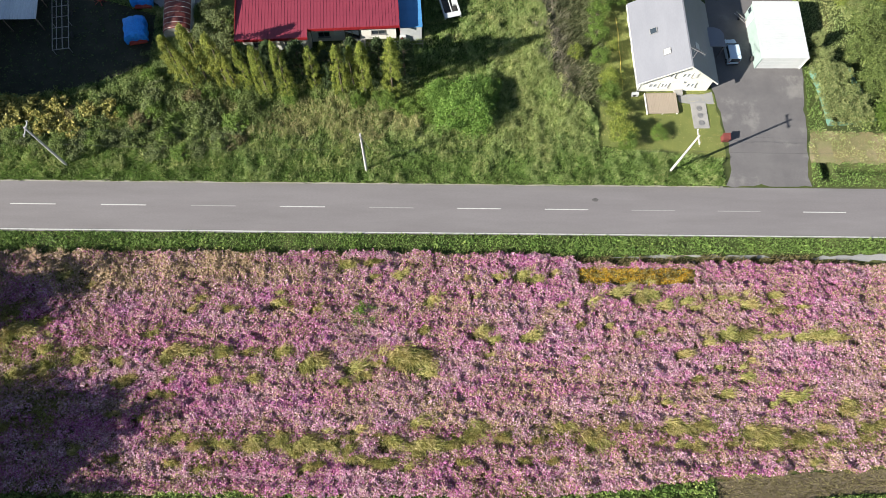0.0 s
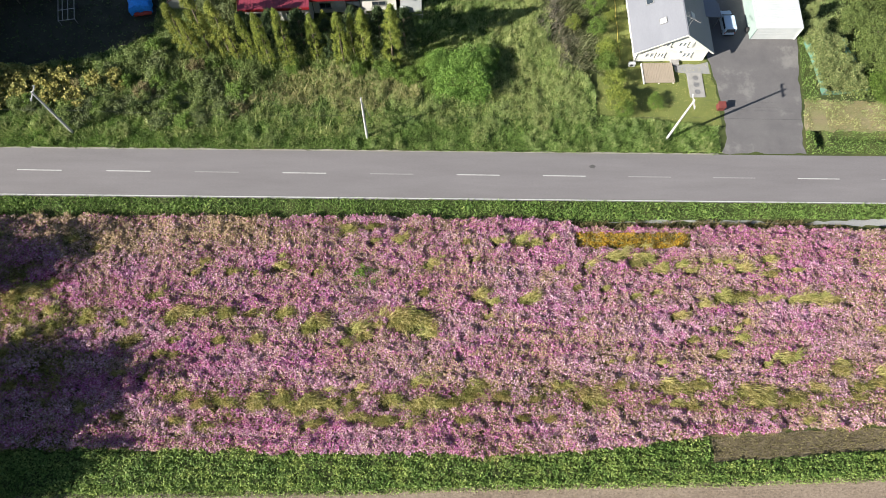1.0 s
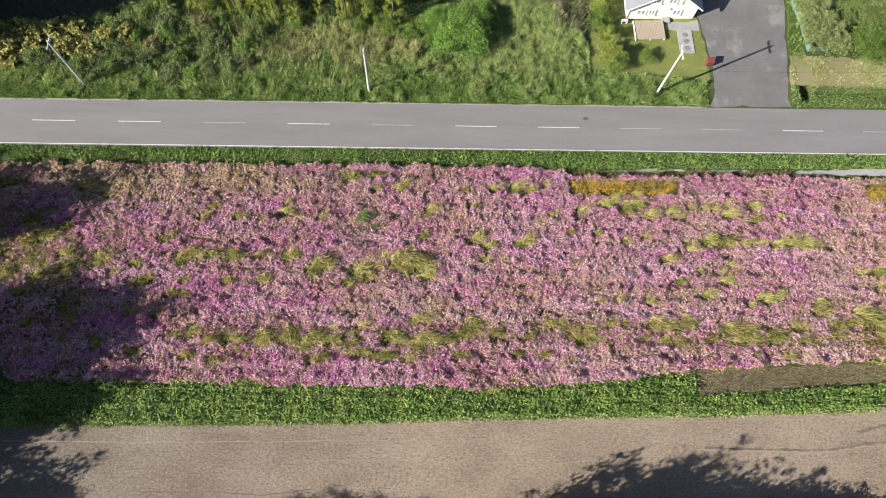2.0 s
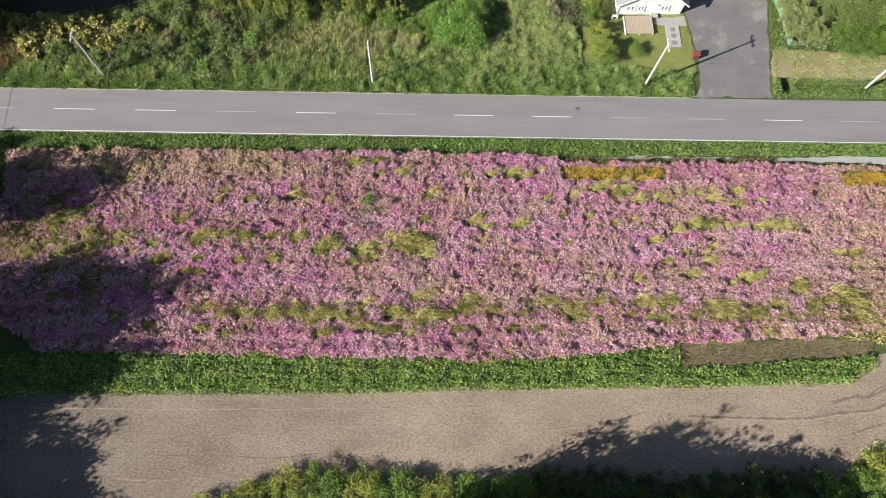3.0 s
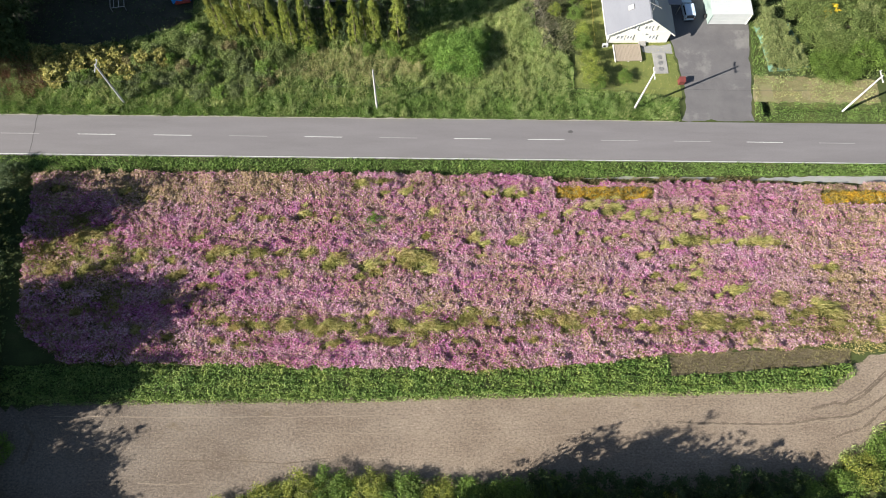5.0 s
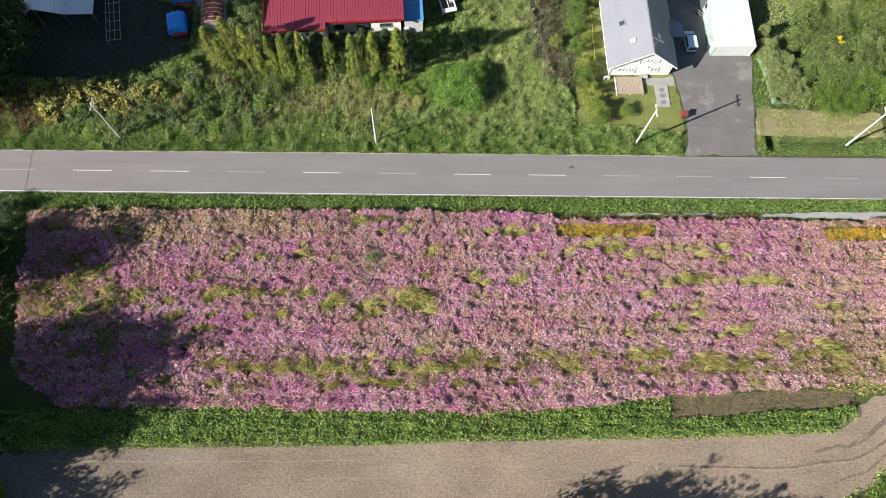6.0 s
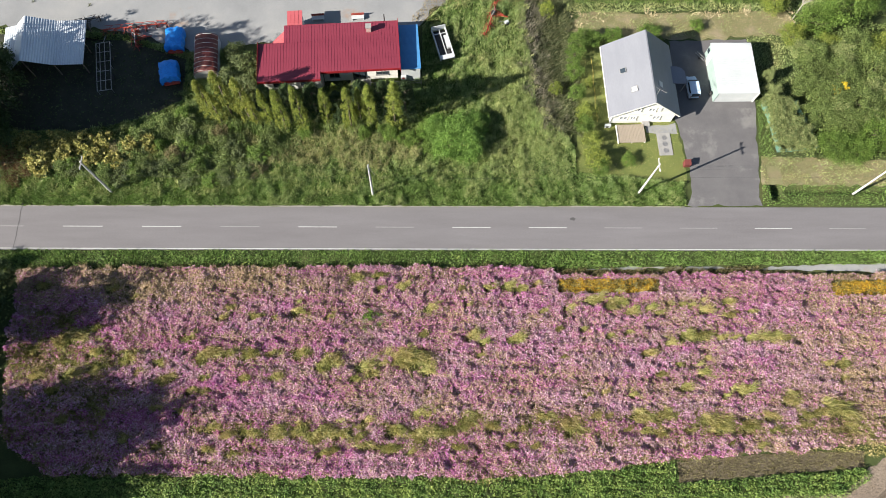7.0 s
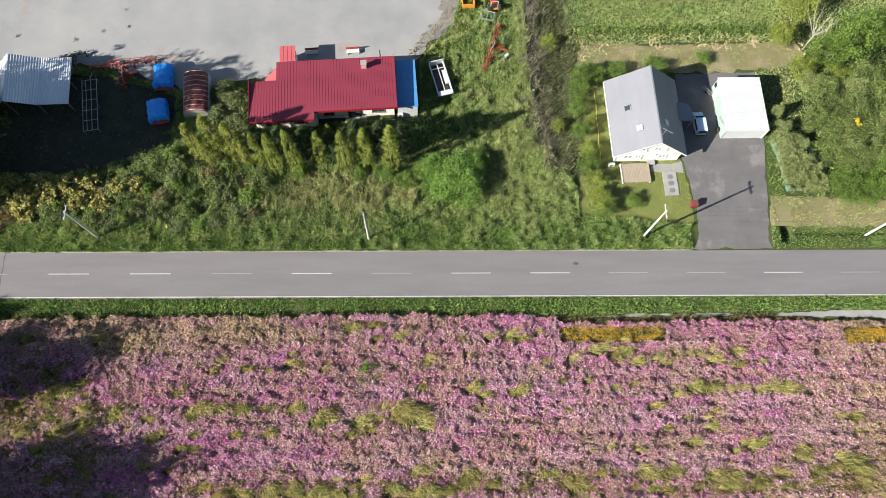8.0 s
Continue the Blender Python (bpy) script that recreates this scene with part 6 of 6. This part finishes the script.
def flat_roof(name, u0, u1, v0, v1, material, parent, rib=0.38, zf=roof_z, t=0.1):
    """A roof slab laid with ribbed sheets, each sheet a piece of its own."""
    slab = part(name, prism([(u0, v0, zf(v0)), (u1, v0, zf(v0)), (u1, v1, zf(v1)), (u0, v1, zf(v1))], (0, 0, t)), material, parent)
    n = max(1, round((u1 - u0) / rib))
    w = (u1 - u0) / n
    bm = bmesh.new()
    for a, b, h in ((0.004, w - 0.053, 0.012), (w - 0.05, w - 0.004, 0.032)):
        prism([(a, v0 + 0.005, zf(v0) + t + 0.003), (b, v0 + 0.005, zf(v0) + t + 0.003), (b, v1 - 0.005, zf(v1) + t + 0.003), (a, v1 - 0.005, zf(v1) + t + 0.003)], (0, 0, h), bm)
    first = part("roof_sheet", bm, material, slab)
    first.location.x = u0
    for k in range(1, n):
        ob = new("roof_sheet", first.data)
        ob.parent = slab
        ob.location.x = u0 + k * w
    return slab


flat_roof("main_roof", -10.72, 0.0, 0.0, 8.0, "redroof", farm)
flat_roof("main_roof", -15.6, -10.723, 5.1, 8.0, "redroof", farm)
flat_roof("wing_roof", -19.05, -10.723, -1.17, 5.097, "redroof", farm)
part("fascia", box(-10.72, 0.02, -0.06, -0.003, 3.78, 4.2), "redtrim", farm)
part("fascia", box(-19.05, -10.72, -1.23, -1.173, 3.86, 4.28), "redtrim", farm)
part("fascia", box(0.003, 0.05, -0.06, 8.0, 3.3, 4.2), "redtrim", farm)
part("ridge_flash", prism([(-15.6, 8.003, 3.3), (0.0, 8.003, 3.3), (0.0, 8.003, 3.6), (-15.6, 8.003, 3.6)], (0, 0.05, 0)), "redtrim", farm)
part("front_wall", box(-10.6, -0.4, 1.2, 1.4, 0, 3.95), "cream", farm)
part("wing_front_wall", box(-18.7, -10.9, 0.1, 0.3, 0, 4.05), "cream", farm)
part("wing_side_wall", box(-10.9, -10.7, 0.302, 1.4, 0, 3.95), "cream", farm)
part("wing_end_wall", box(-18.7, -18.5, 0.302, 4.9, 0, 3.7), "cream", farm)
part("back_wall", box(-15.4, -0.4, 7.5, 7.7, 0, 3.5), "cream", farm)
part("end_wall", box(-0.6, -0.4, 1.402, 7.498, 0, 3.5), "cream", farm)
part("inner_back_wall", box(-18.498, -15.4, 4.7, 4.9, 0, 3.65), "cream", farm)
for u0, u1, z0, z1 in ((-9.8, -8.4, 0.9, 1.9), (-3.4, -1.7, 1.0, 1.8)):
    window_in(farm, u0, u1, z0, z1, 1.2, frame_mat="steel")
for u0, u1 in ((-17.5, -15.6), (-13.8, -12.0)):
    window_in(farm, u0, u1, 0.9, 1.9, 0.1, frame_mat="steel")
door = part("entrance", box(-6.6, -4.8, 1.13, 1.197, 0.1, 2.2), "darksteel", farm)
part("door_leaf", box(-6.5, -5.75, 1.09, 1.127, 0.15, 2.1), "glass", door)
part("door_leaf", box(-5.65, -4.9, 1.09, 1.127, 0.15, 2.1), "glass", door)
part("doorstep", box(-7.0, -4.2, -0.4, 1.197, 0, 0.12), "concrete", farm)
chim = part("chimney", box(-4.35, -3.7, 6.2, 6.85, 3.5, 4.65), "brick", farm)
part("cap", box(-4.42, -3.63, 6.13, 6.92, 4.653, 4.75), "concrete", chim)
part("stovepipe", rod((-1.8, 8.15, 0.4), (-1.8, 8.15, 4.9), 0.07), "darksteel", farm)
part("roof_edge_strip", box(-19.1, -19.052, -1.2, 5.1, 3.6, 4.3), "redtrim", farm)
pz = lambda v: 2.8
flat_roof("porch_roof", -15.3, -13.2, 8.06, 11.0, "pinkroof", farm, 0.5, pz, 0.08)
part("porch_wall", box(-15.2, -15.1, 7.92, 10.75, 0, 2.79), "cream", farm)
part("porch_wall", box(-13.4, -13.3, 7.92, 10.75, 0, 2.79), "cream", farm)
part("porch_wall", box(-15.098, -13.402, 10.65, 10.75, 0, 2.79), "cream", farm)
bm = bmesh.new()
hip = [bm.verts.new(p) for p in ((-17.9, 5.12, 3.1), (-15.62, 5.12, 3.1), (-15.62, 7.6, 3.1), (-15.62, 5.9, 3.75))]
for f in ((0, 1, 3), (1, 2, 3), (0, 3, 2), (0, 2, 1)):
    bm.faces.new([hip[i] for i in f])
part("hip_roof", bm, "pinkroof", farm)
part("hip_wall", prism([(-17.6, 4.91, 0), (-15.6, 4.91, 0), (-15.6, 7.2, 0)], (0, 0, 3.09)), "cream", farm)
bz = lambda v: 2.85 - 0.02 * v
flat_roof("annex_roof", 0.06, 2.8, 0.6, 7.85, "blueroof", farm, 0.9, bz, 0.07)
part("annex_front_wall", box(0.1, 2.7, 0.7, 0.85, 0, 2.82), "whitemetal", farm)
part("annex_side_wall", box(2.55, 2.7, 0.852, 7.7, 0, 2.68), "whitemetal", farm)
part("annex_back_wall", box(0.1, 2.548, 7.55, 7.7, 0, 2.68), "whitemetal", farm)
ac = part("outdoor_unit", box(0.0, 0.75, 0.35, 0.67, 0.7, 1.4, bevel=0.02), "whitemetal", farm)
part("fan_grille", rod((0.33, 0.348, 1.05), (0.33, 0.33, 1.05), 0.24, sides=16), "rustred", ac)
frame_rack = thing("drying_rack", "grey pipe frame before the farmhouse wall", "rack", pose(-7.6, 20.9, 0, 0, 0, 4))
for u in (-3.5, -1.2, 1.2, 3.5):
    part("post", rod((u, 0, 0), (u, 0, 1.5), 0.03, sides=6), "steel", frame_rack)
for v, z in ((0, 1.5), (0, 0.9)):
    part("bar", rod((-3.6, v, z), (3.6, v, z), 0.03, sides=6), "steel", frame_rack)
part("brace", rod((-3.2, 0, 1.45), (-0.6, -0.5, 0.1), 0.03, sides=6), "steel", frame_rack)

for nm, lb, x, y, mt in (("snow_sled", "small pale sled on the gravel", -19.0, 32.0, "whitemetal"), ("bench", "white garden bench on the gravel behind the farmhouse", -13.3, 32.2, "whitemetal")):
    ob = thing(nm, lb, "bench" if nm == "bench" else "sled", pose(x, y, 0.02, 0, 0, 6))
    part("seat", box(-0.9, 0.9, -0.3, 0.3, 0.38, 0.44), mt, ob)
    part("backrest", box(-0.9, 0.9, 0.32, 0.38, 0.45, 0.85), "redsteel", ob)
    for u in (-0.8, 0.8):
        part("leg", box(u - 0.05, u + 0.05, -0.28, 0.36, 0, 0.378), mt, ob)

# ---- sheds and machines on the farmyard ----
shed = thing("shed", "corrugated galvanised shed with a broken-pitched roof", "shed", pose(-53.8, 25.7, 0, 0, 0, 5))


def corrugated(name, x0, z0, x1, z1, y0, y1, material, parent, pitch=0.3):
    d = Vector((x1 - x0, 0, z1 - z0))
    n = int(d.length / pitch) * 2
    nrm = Vector((-d.z, 0, d.x)).normalized()
    bm = bmesh.new()
    rows = []
    for k in range(n + 1):
        p = Vector((x0, 0, z0)) + d * k / n + nrm * (0.05 if k % 2 else 0.0)
        rows.append([bm.verts.new((p.x, y, p.z + dz)) for y, dz in ((y0, 0), (y1, 0), (y1, -0.04), (y0, -0.04))])
    for a, b in zip(rows, rows[1:]):
        for i in range(4):
            j = (i + 1) % 4
            bm.faces.new((a[i], a[j], b[j], b[i]))
    bm.faces.new(rows[0])
    bm.faces.new(rows[-1][::-1])
    return part(name, bm, material, parent)


prof = [(-7.6, 1.9), (-5.9, 2.3), (-3.9, 4.2), (-0.3, 2.75), (3.6, 2.5)]
for (x0, z0), (x1, z1) in zip(prof, prof[1:]):
    corrugated("roof_slope", x0, z0, x1, z1, -3.55, 3.55, "zinc", shed)
for u, hh in ((-7.4, 1.8), (-3.9, 4.0), (-0.3, 2.6), (3.4, 2.4)):
    for v in (-3.3, 0.0, 3.3):
        part("post", box(u - 0.06, u + 0.06, v - 0.06, v + 0.06, 0, hh), "bark", shed)
part("side_wall", box(-7.52, -7.47, -3.3, 3.3, 0, 1.85), "zinc", shed)
part("beam", box(3.34, 3.46, -3.4, 3.4, 2.3, 2.42), "bark", shed)

cart = thing("pipe_cart", "long rusty steel pipe frame cart in the shade", "cart", pose(-47.9, 23.2, 0, 0, 0, 10))
for u in (-0.95, -0.45, 0.2, 0.95):
    part("rail", rod((u, -3.9, 1.0), (u, 3.9, 1.0), 0.05, sides=6), "steel", cart)
for k in range(6):
    part("crossbar", rod((-0.95, -3.85 + k * 1.54, 1.0), (0.95, -3.85 + k * 1.54, 1.0), 0.045, sides=6), "steel", cart)
for u in (-0.95, 0.95):
    for v in (-3.8, 0, 3.8):
        part("leg", rod((u, v, 0), (u, v, 1.0), 0.045, sides=6), "steel", cart)
    for v in (-1.5, 1.5):
        part("wheel", rod((u * 1.1 - 0.08, v, 0.35), (u * 1.1 + 0.08, v, 0.35), 0.35, sides=16), "rubber", cart)
part("drawbar", rod((0, 3.9, 0.9), (0.3, 5.4, 0.5), 0.05, sides=6), "steel", cart)


def tarp_mesh(w, d, h, seed):
    """A tarpaulin draped over a machine: high in the middle, creased, hanging at the sides."""
    n = 22
    rg = np.random.default_rng(seed)
    ph = rg.uniform(0, 6.3, 6)
    bm = bmesh.new()
    vs = []
    for j in range(n + 1):
        row = []
        for i in range(n + 1):
            u, v = i / n * 2 - 1, j / n * 2 - 1
            e = max(abs(u), abs(v))
            q = (abs(u) ** 5 + abs(v) ** 5) ** 0.2
            z = h * (1 - 0.25 * q ** 2) if e < 0.72 else h * 0.87 - (e - 0.72) / 0.28 * h * 0.72
            z += 0.06 * math.sin(5 * u + ph[0]) * math.sin(4 * v + ph[1]) + 0.22 * math.exp(-((u - 0.2) ** 2 + (v - 0.5) ** 2) * 9)
            s = 1 if e < 0.72 else 1 + 0.05 * math.sin(9 * math.atan2(v, u) + ph[2])
            f = min(e, 0.8) / max(e, 1e-6)
            row.append(bm.verts.new((u * f * w / 1.6 * s, v * f * d / 1.6 * s, max(z, 0.08))))
        vs.append(row)
    for j in range(n):
        for i in range(n):
            bm.faces.new((vs[j][i], vs[j][i + 1], vs[j + 1][i + 1], vs[j + 1][i]))
    return bm


for x, y, w, d, turn, sd in ((-38.75, 27.8, 2.5, 3.3, 3, 5), (-38.9, 22.5, 2.6, 3.0, 12, 9)):
    tp = thing("covered_machine", "farm machine under a bright blue tarpaulin", "covered machine", pose(x, y, 0, 0, 0, turn), "blue tarpaulins")
    part("tarpaulin", tarp_mesh(w, d, 1.75, sd), "tarp", tp)
    part("chassis", box(-w * 0.35, w * 0.45, -d * 0.62, d * 0.3, 0.35, 0.6), "redsteel", tp)
    for u in (-0.8, 0.8):
        for v in (-0.9, 0.9):
            part("wheel", rod((u - 0.12, v, 0.35), (u + 0.12, v, 0.35), 0.35, sides=16), "rubber", tp)

hut = thing("barrel_hut", "arched red-brown metal hut with pale hoops", "hut", pose(-33.95, 24.8, 0, 0, 0, 5))
hw, hl, hz, hr = 1.6, 3.1, 1.35, 0.95
arc = [(hw * math.cos(a), hz + hr * math.sin(a)) for a in [math.pi * k / 14 for k in range(15)]]
bm = bmesh.new()
rows = [[bm.verts.new((x, y, z)) for y in (-hl, hl)] + [bm.verts.new((x * 0.97, y, z - 0.04)) for y in (hl, -hl)] for x, z in arc]
for a, b in zip(rows, rows[1:]):
    for i in range(4):
        bm.faces.new((a[i], a[(i + 1) % 4], b[(i + 1) % 4], b[i]))
part("arched_roof", bm, "rustred", hut, smooth=True)
for k in range(9):
    v = -hl + 0.15 + k * (2 * hl - 0.3) / 8
    bm = bmesh.new()
    for (xa, za), (xb, zb) in zip(arc, arc[1:]):
        rod((xa * 1.01, v, za + 0.015), (xb * 1.01, v, zb + 0.015), 0.022, bm=bm, sides=5)
    part("hoop", bm, "cream", hut)
for v in (-hl + 0.02, hl - 0.1):
    part("end_wall", prism([(-hw * 0.96, v, 0)] + [(x * 0.96, v, z - 0.05) for x, z in arc[::-1]] + [(hw * 0.96, v, 0)], (0, 0.08, 0)), "concrete", hut)
for s in (-1, 1):
    part("side_wall", box(s * hw - 0.06, s * hw + 0.04, -hl + 0.11, hl - 0.11, 0, hz), "zinc", hut)

truck = thing("flatbed_frame", "white steel truck bed frame parked on the grass", "trailer", pose(-1.05, 27.6, 0, 0, 0, 15))
part("floor", box(-0.9, 0.9, -2.5, 2.3, 0.55, 0.62), "darksteel", truck)
for s in (-1, 1):
    part("side_board", box(s * 0.98 - 0.07, s * 0.98 + 0.07, -2.6, 2.5, 0.55, 1.05), "whitemetal", truck)
    for v in (-1.6, 1.5):
        part("wheel", rod((s * 0.75 - 0.1, v, 0.32), (s * 0.75 + 0.1, v, 0.32), 0.32, sides=16), "rubber", truck)
part("tail_board", box(-0.905, 0.905, -2.7, -2.0, 0.95, 1.05), "whitemetal", truck)
part("centre_bar", box(-0.05, 0.05, -1.99, 2.4, 1.0, 1.07), "whitemetal", truck)
part("cross_bar", box(-0.905, 0.905, 1.5, 1.6, 1.0, 1.08), "whitemetal", truck)
part("head_board", box(-1.05, 1.05, 2.5, 2.6, 0.55, 1.5), "whitemetal", truck)
part("side_pad", box(0.4, 0.9, -0.9, 1.2, 0.63, 1.0), "whitemetal", truck)


def tedder(name, label, m, material, span, rotors, seed):
    """A hay machine: a cross beam with arms, each with a ring of tines, and a drawbar."""
    rg = np.random.default_rng(seed)
    ob = thing(name, label, "farm machine", m, "hay machines")
    part("beam", rod((-span / 2, 0, 0.75), (span / 2, 0, 0.75), 0.08, sides=8), material, ob)
    part("drawbar", rod((0, 0, 0.75), (0.2, -2.2, 0.45), 0.08, sides=8), material, ob)
    for k in range(rotors):
        x = -span / 2 + span * k / (rotors - 1)
        y = rg.uniform(-0.3, 0.3)
        hub = part("rotor", rod((x, y, 0.35), (x, y, 0.8), 0.1, sides=8), material, ob)
        for i in range(6):
            a = i * math.pi / 3 + rg.uniform(0, 0.5)
            part("tine_arm", rod((x, y, 0.55), (x + 0.75 * math.cos(a), y + 0.75 * math.sin(a), 0.35), 0.03, sides=5), material, hub)
        part("wheel", rod((x - 0.06, y - 0.25, 0.2), (x + 0.06, y - 0.25, 0.2), 0.2, sides=12), "rubber", ob)
    for k in range(rotors - 1):
        x = -span / 2 + span * (k + 0.5) / (rotors - 1)
        part("brace", rod((x - 0.5, -0.35, 0.7), (x + 0.5, 0.35, 0.95), 0.045, sides=6), material, ob)
        part("guard", rod((x - 0.6, 0.55, 0.85), (x + 0.6, 0.45, 0.85), 0.035, sides=6), material, ob)
    for s in (-1, 1):
        part("hitch_bar", rod((0.6 * s, 0, 0.75), (0.15 + 0.05 * s, -1.6, 0.55), 0.06, sides=6), material, ob)
        part("lift_arm", rod((0.9 * s, 0.1, 0.8), (0.1, -0.2, 1.5), 0.05, sides=6), "steel", ob)
    part("gearbox", box(-0.3, 0.3, -0.3, 0.3, 0.6, 1.0, bevel=0.05), "darksteel", ob)
    part("mast", rod((0, 0, 0.75), (0.1, 0.2, 1.6), 0.05, sides=6), "steel", ob)
    return ob


tedder("hay_tedder", "red hay tedder standing on the gravel", pose(-44.6, 29.9, 0.02, 0, 0, 8), "redsteel", 8.6, 7, 1)
tedder("hay_rake", "red hay rake beside the blue tarpaulins", pose(-44.3, 28.0, 0.02, 0, 0, 100), "redsteel", 2.6, 3, 2)
tedder("hay_rake", "dark folded hay rake behind the shed", pose(-51.6, 30.8, 0.02, 0, 0, 20), "darksteel", 3.6, 3, 3)
tedder("hay_tedder", "orange-red folded hay tedder on the grass", pose(6.3, 33.0, 0, 0, 0, 72), "redsteel", 7.4, 5, 4)
plough = thing("hand_tiller", "small white tiller on the grass", "tiller", pose(8.2, 31.6, 0, 0, 0, 30))
part("engine", box(-0.25, 0.3, -0.2, 0.2, 0.3, 0.7, bevel=0.04), "whitemetal", plough)
for s in (-1, 1):
    part("handle", rod((-0.2, s * 0.15, 0.6), (-1.1, s * 0.35, 1.0), 0.035, sides=6), "whitemetal", plough)
    part("wheel", rod((0.1, s * 0.3 - 0.06, 0.22), (0.1, s * 0.3 + 0.06, 0.22), 0.22, sides=12), "rubber", plough)
crate = thing("orange_crate", "orange crate at the yard's edge", "crate", pose(3.0, 40.4, 0.02, 0, 0, 4))
part("base", box(-0.9, 0.9, -0.7, 0.7, 0, 0.1), "orange", crate)
for s in (-1, 1):
    part("side", box(s * 0.85 - 0.05, s * 0.85 + 0.05, -0.7, 0.7, 0.102, 0.9), "orange", crate)
    part("end", box(-0.798, 0.798, s * 0.65 - 0.05, s * 0.65 + 0.05, 0.102, 0.9), "orange", crate)
loader = thing("small_tractor", "small red and yellow tractor at the yard's edge", "tractor", pose(6.6, 40.4, 0, 0, 0, 5))
part("bonnet", box(-0.45, 0.45, -0.4, 1.6, 0.6, 1.2, bevel=0.06), "redsteel", loader)
part("seat", box(-0.3, 0.3, -1.1, -0.6, 0.8, 1.1, bevel=0.04), "darksteel", loader)
part("deck_plate", box(-0.6, 0.6, -1.2, -0.405, 0.5, 0.6), "orange", loader)
for s in (-1, 1):
    part("wheel", rod((s * 0.75 - 0.14, -0.9, 0.55), (s * 0.75 + 0.14, -0.9, 0.55), 0.55, sides=18), "rubber", loader)
    part("wheel", rod((s * 0.6 - 0.09, 1.2, 0.35), (s * 0.6 + 0.09, 1.2, 0.35), 0.35, sides=16), "rubber", loader)
    part("frame_bar", rod((s * 0.5, -1.0, 0.6), (s * 0.5, -1.0, 2.0), 0.04, sides=6), "whitemetal", loader)
part("roll_bar", rod((-0.5, -1.0, 2.0), (0.5, -1.0, 2.0), 0.04, sides=6), "whitemetal", loader)

rack = thing("steel_rack", "pale green steel rack standing in the grass by the tractor", "rack", pose(5.7, 38.0, 0, 0, 0, -14))
for v in (-0.7, 0.7):
    part("rail", rod((-1.0, v, 0.85), (1.0, v, 0.85), 0.06, sides=6), "palegreen", rack)
for u in (-0.95, 0.0, 0.95):
    part("crossbar", rod((u, -0.7, 0.85), (u, 0.7, 0.85), 0.05, sides=6), "palegreen", rack)
for u in (-0.95, 0.95):
    for v in (-0.7, 0.7):
        part("leg", rod((u, v, 0), (u, v, 0.85), 0.05, sides=6), "palegreen", rack)

# ---- poles and cables ----
POLES = [(-79.0, 4.8), (-44.5, 4.75), (-10.45, 4.55), (24.95, 4.9), (54.4, 5.1), (88.0, 5.3)]
for k, (x, y) in enumerate(POLES):
    z0 = float(ground_z(x, y))
    pl = thing("utility_pole", "pale concrete utility pole beside the road", "utility pole", pose(x, y, z0), "roadside poles")
    part("shaft", rod((0, 0, -0.3), (0, 0, 9.1), 0.16, 0.10, sides=14), "pole", pl)
    if k in (1, 3, 4):
        part("crossarm", box(-0.05, 0.05, -0.9, 0.9, 8.75, 8.87), "pole", pl)
        for v in (-0.75, 0.75):
            part("insulator", rod((0, v, 8.873), (0, v, 9.05), 0.05, sides=8), "whitemetal", pl)
    else:
        part("bracket", box(-0.04, 0.04, -0.35, 0.35, 8.5, 8.58), "steel", pl)
    if k == 2:
        part("guy_wire", rod((0, 0, 8.6), (0.25, 2.75, 0.0), 0.03, sides=6), "steel", pl)
    part("band", rod((0, 0, 5.1), (0, 0, 5.25), 0.155, sides=14), "steel", pl)
for name, dy, z, sag, thick in (("power_cable", 0.0, 9.1, 0.5, 0.004), ("telephone_cable", 0.12, 5.2, 0.4, 0.009), ("power_cable", -0.4, 8.75, 0.55, 0.004)):
    cv = bpy.data.curves.new(name, "CURVE")
    cv.dimensions, cv.bevel_depth = "3D", thick
    pts = []
    for (xa, ya), (xb, yb) in zip(POLES, POLES[1:]):
        for i in range(12):
            f = i / 12
            pts.append((xa + (xb - xa) * f, ya + (yb - ya) * f + dy, z - sag * 4 * f * (1 - f)))
    sp = cv.splines.new("POLY")
    sp.points.add(len(pts) - 1)
    for p, co in zip(sp.points, pts):
        p.co = (*co, 1)
    cv.materials.append(M["wire"])
    tagged(new(name, cv), "thin black cable strung between the poles", "cable")

# ---- netting round the vegetable patch ----
net = thing("garden_net", "sagging green net fence round the vegetable patch", "net fence")
for (xa, ya), (xb, yb) in (((43.7, 18.6), (44.4, 15.6)), ((44.4, 15.6), (44.8, 11.2)), ((48.2, 18.8), (49.4, 15.6)), ((49.4, 15.6), (50.2, 11.6)), ((44.8, 11.2), (50.2, 11.6))):
    bm = bmesh.new()
    n = 10
    rows = []
    rg = np.random.default_rng(int(xa * 10))
    for i in range(n + 1):
        f = i / n
        x, y = xa + (xb - xa) * f, ya + (yb - ya) * f
        s = 0.9 - 0.25 * math.sin(math.pi * f) + rg.normal(0, 0.05)
        rows.append([bm.verts.new((x + rg.normal(0, 0.05), y + rg.normal(0, 0.05), 0.02)), bm.verts.new((x + 0.25 + rg.normal(0, 0.08), y + 0.1, s))])
    for a, b in zip(rows, rows[1:]):
        bm.faces.new((a[0], b[0], b[1], a[1]))
    bmesh.ops.solidify(bm, geom=bm.faces[:], thickness=0.02)
    part("net_panel", bm, "net", net)
    part("post", rod((xa, ya, 0), (xa, ya, 1.1), 0.03, sides=6), "steel", net)
bloom = plant("flowering_shrub", "shrub covered in yellow blooms among the scrub", "shrub", "bush", 3.4, 0.9, 420, 0.24, "yellowflower", 151)
placed(bloom, [(54.6, 20.4, 1.0, 0, 1.0)])
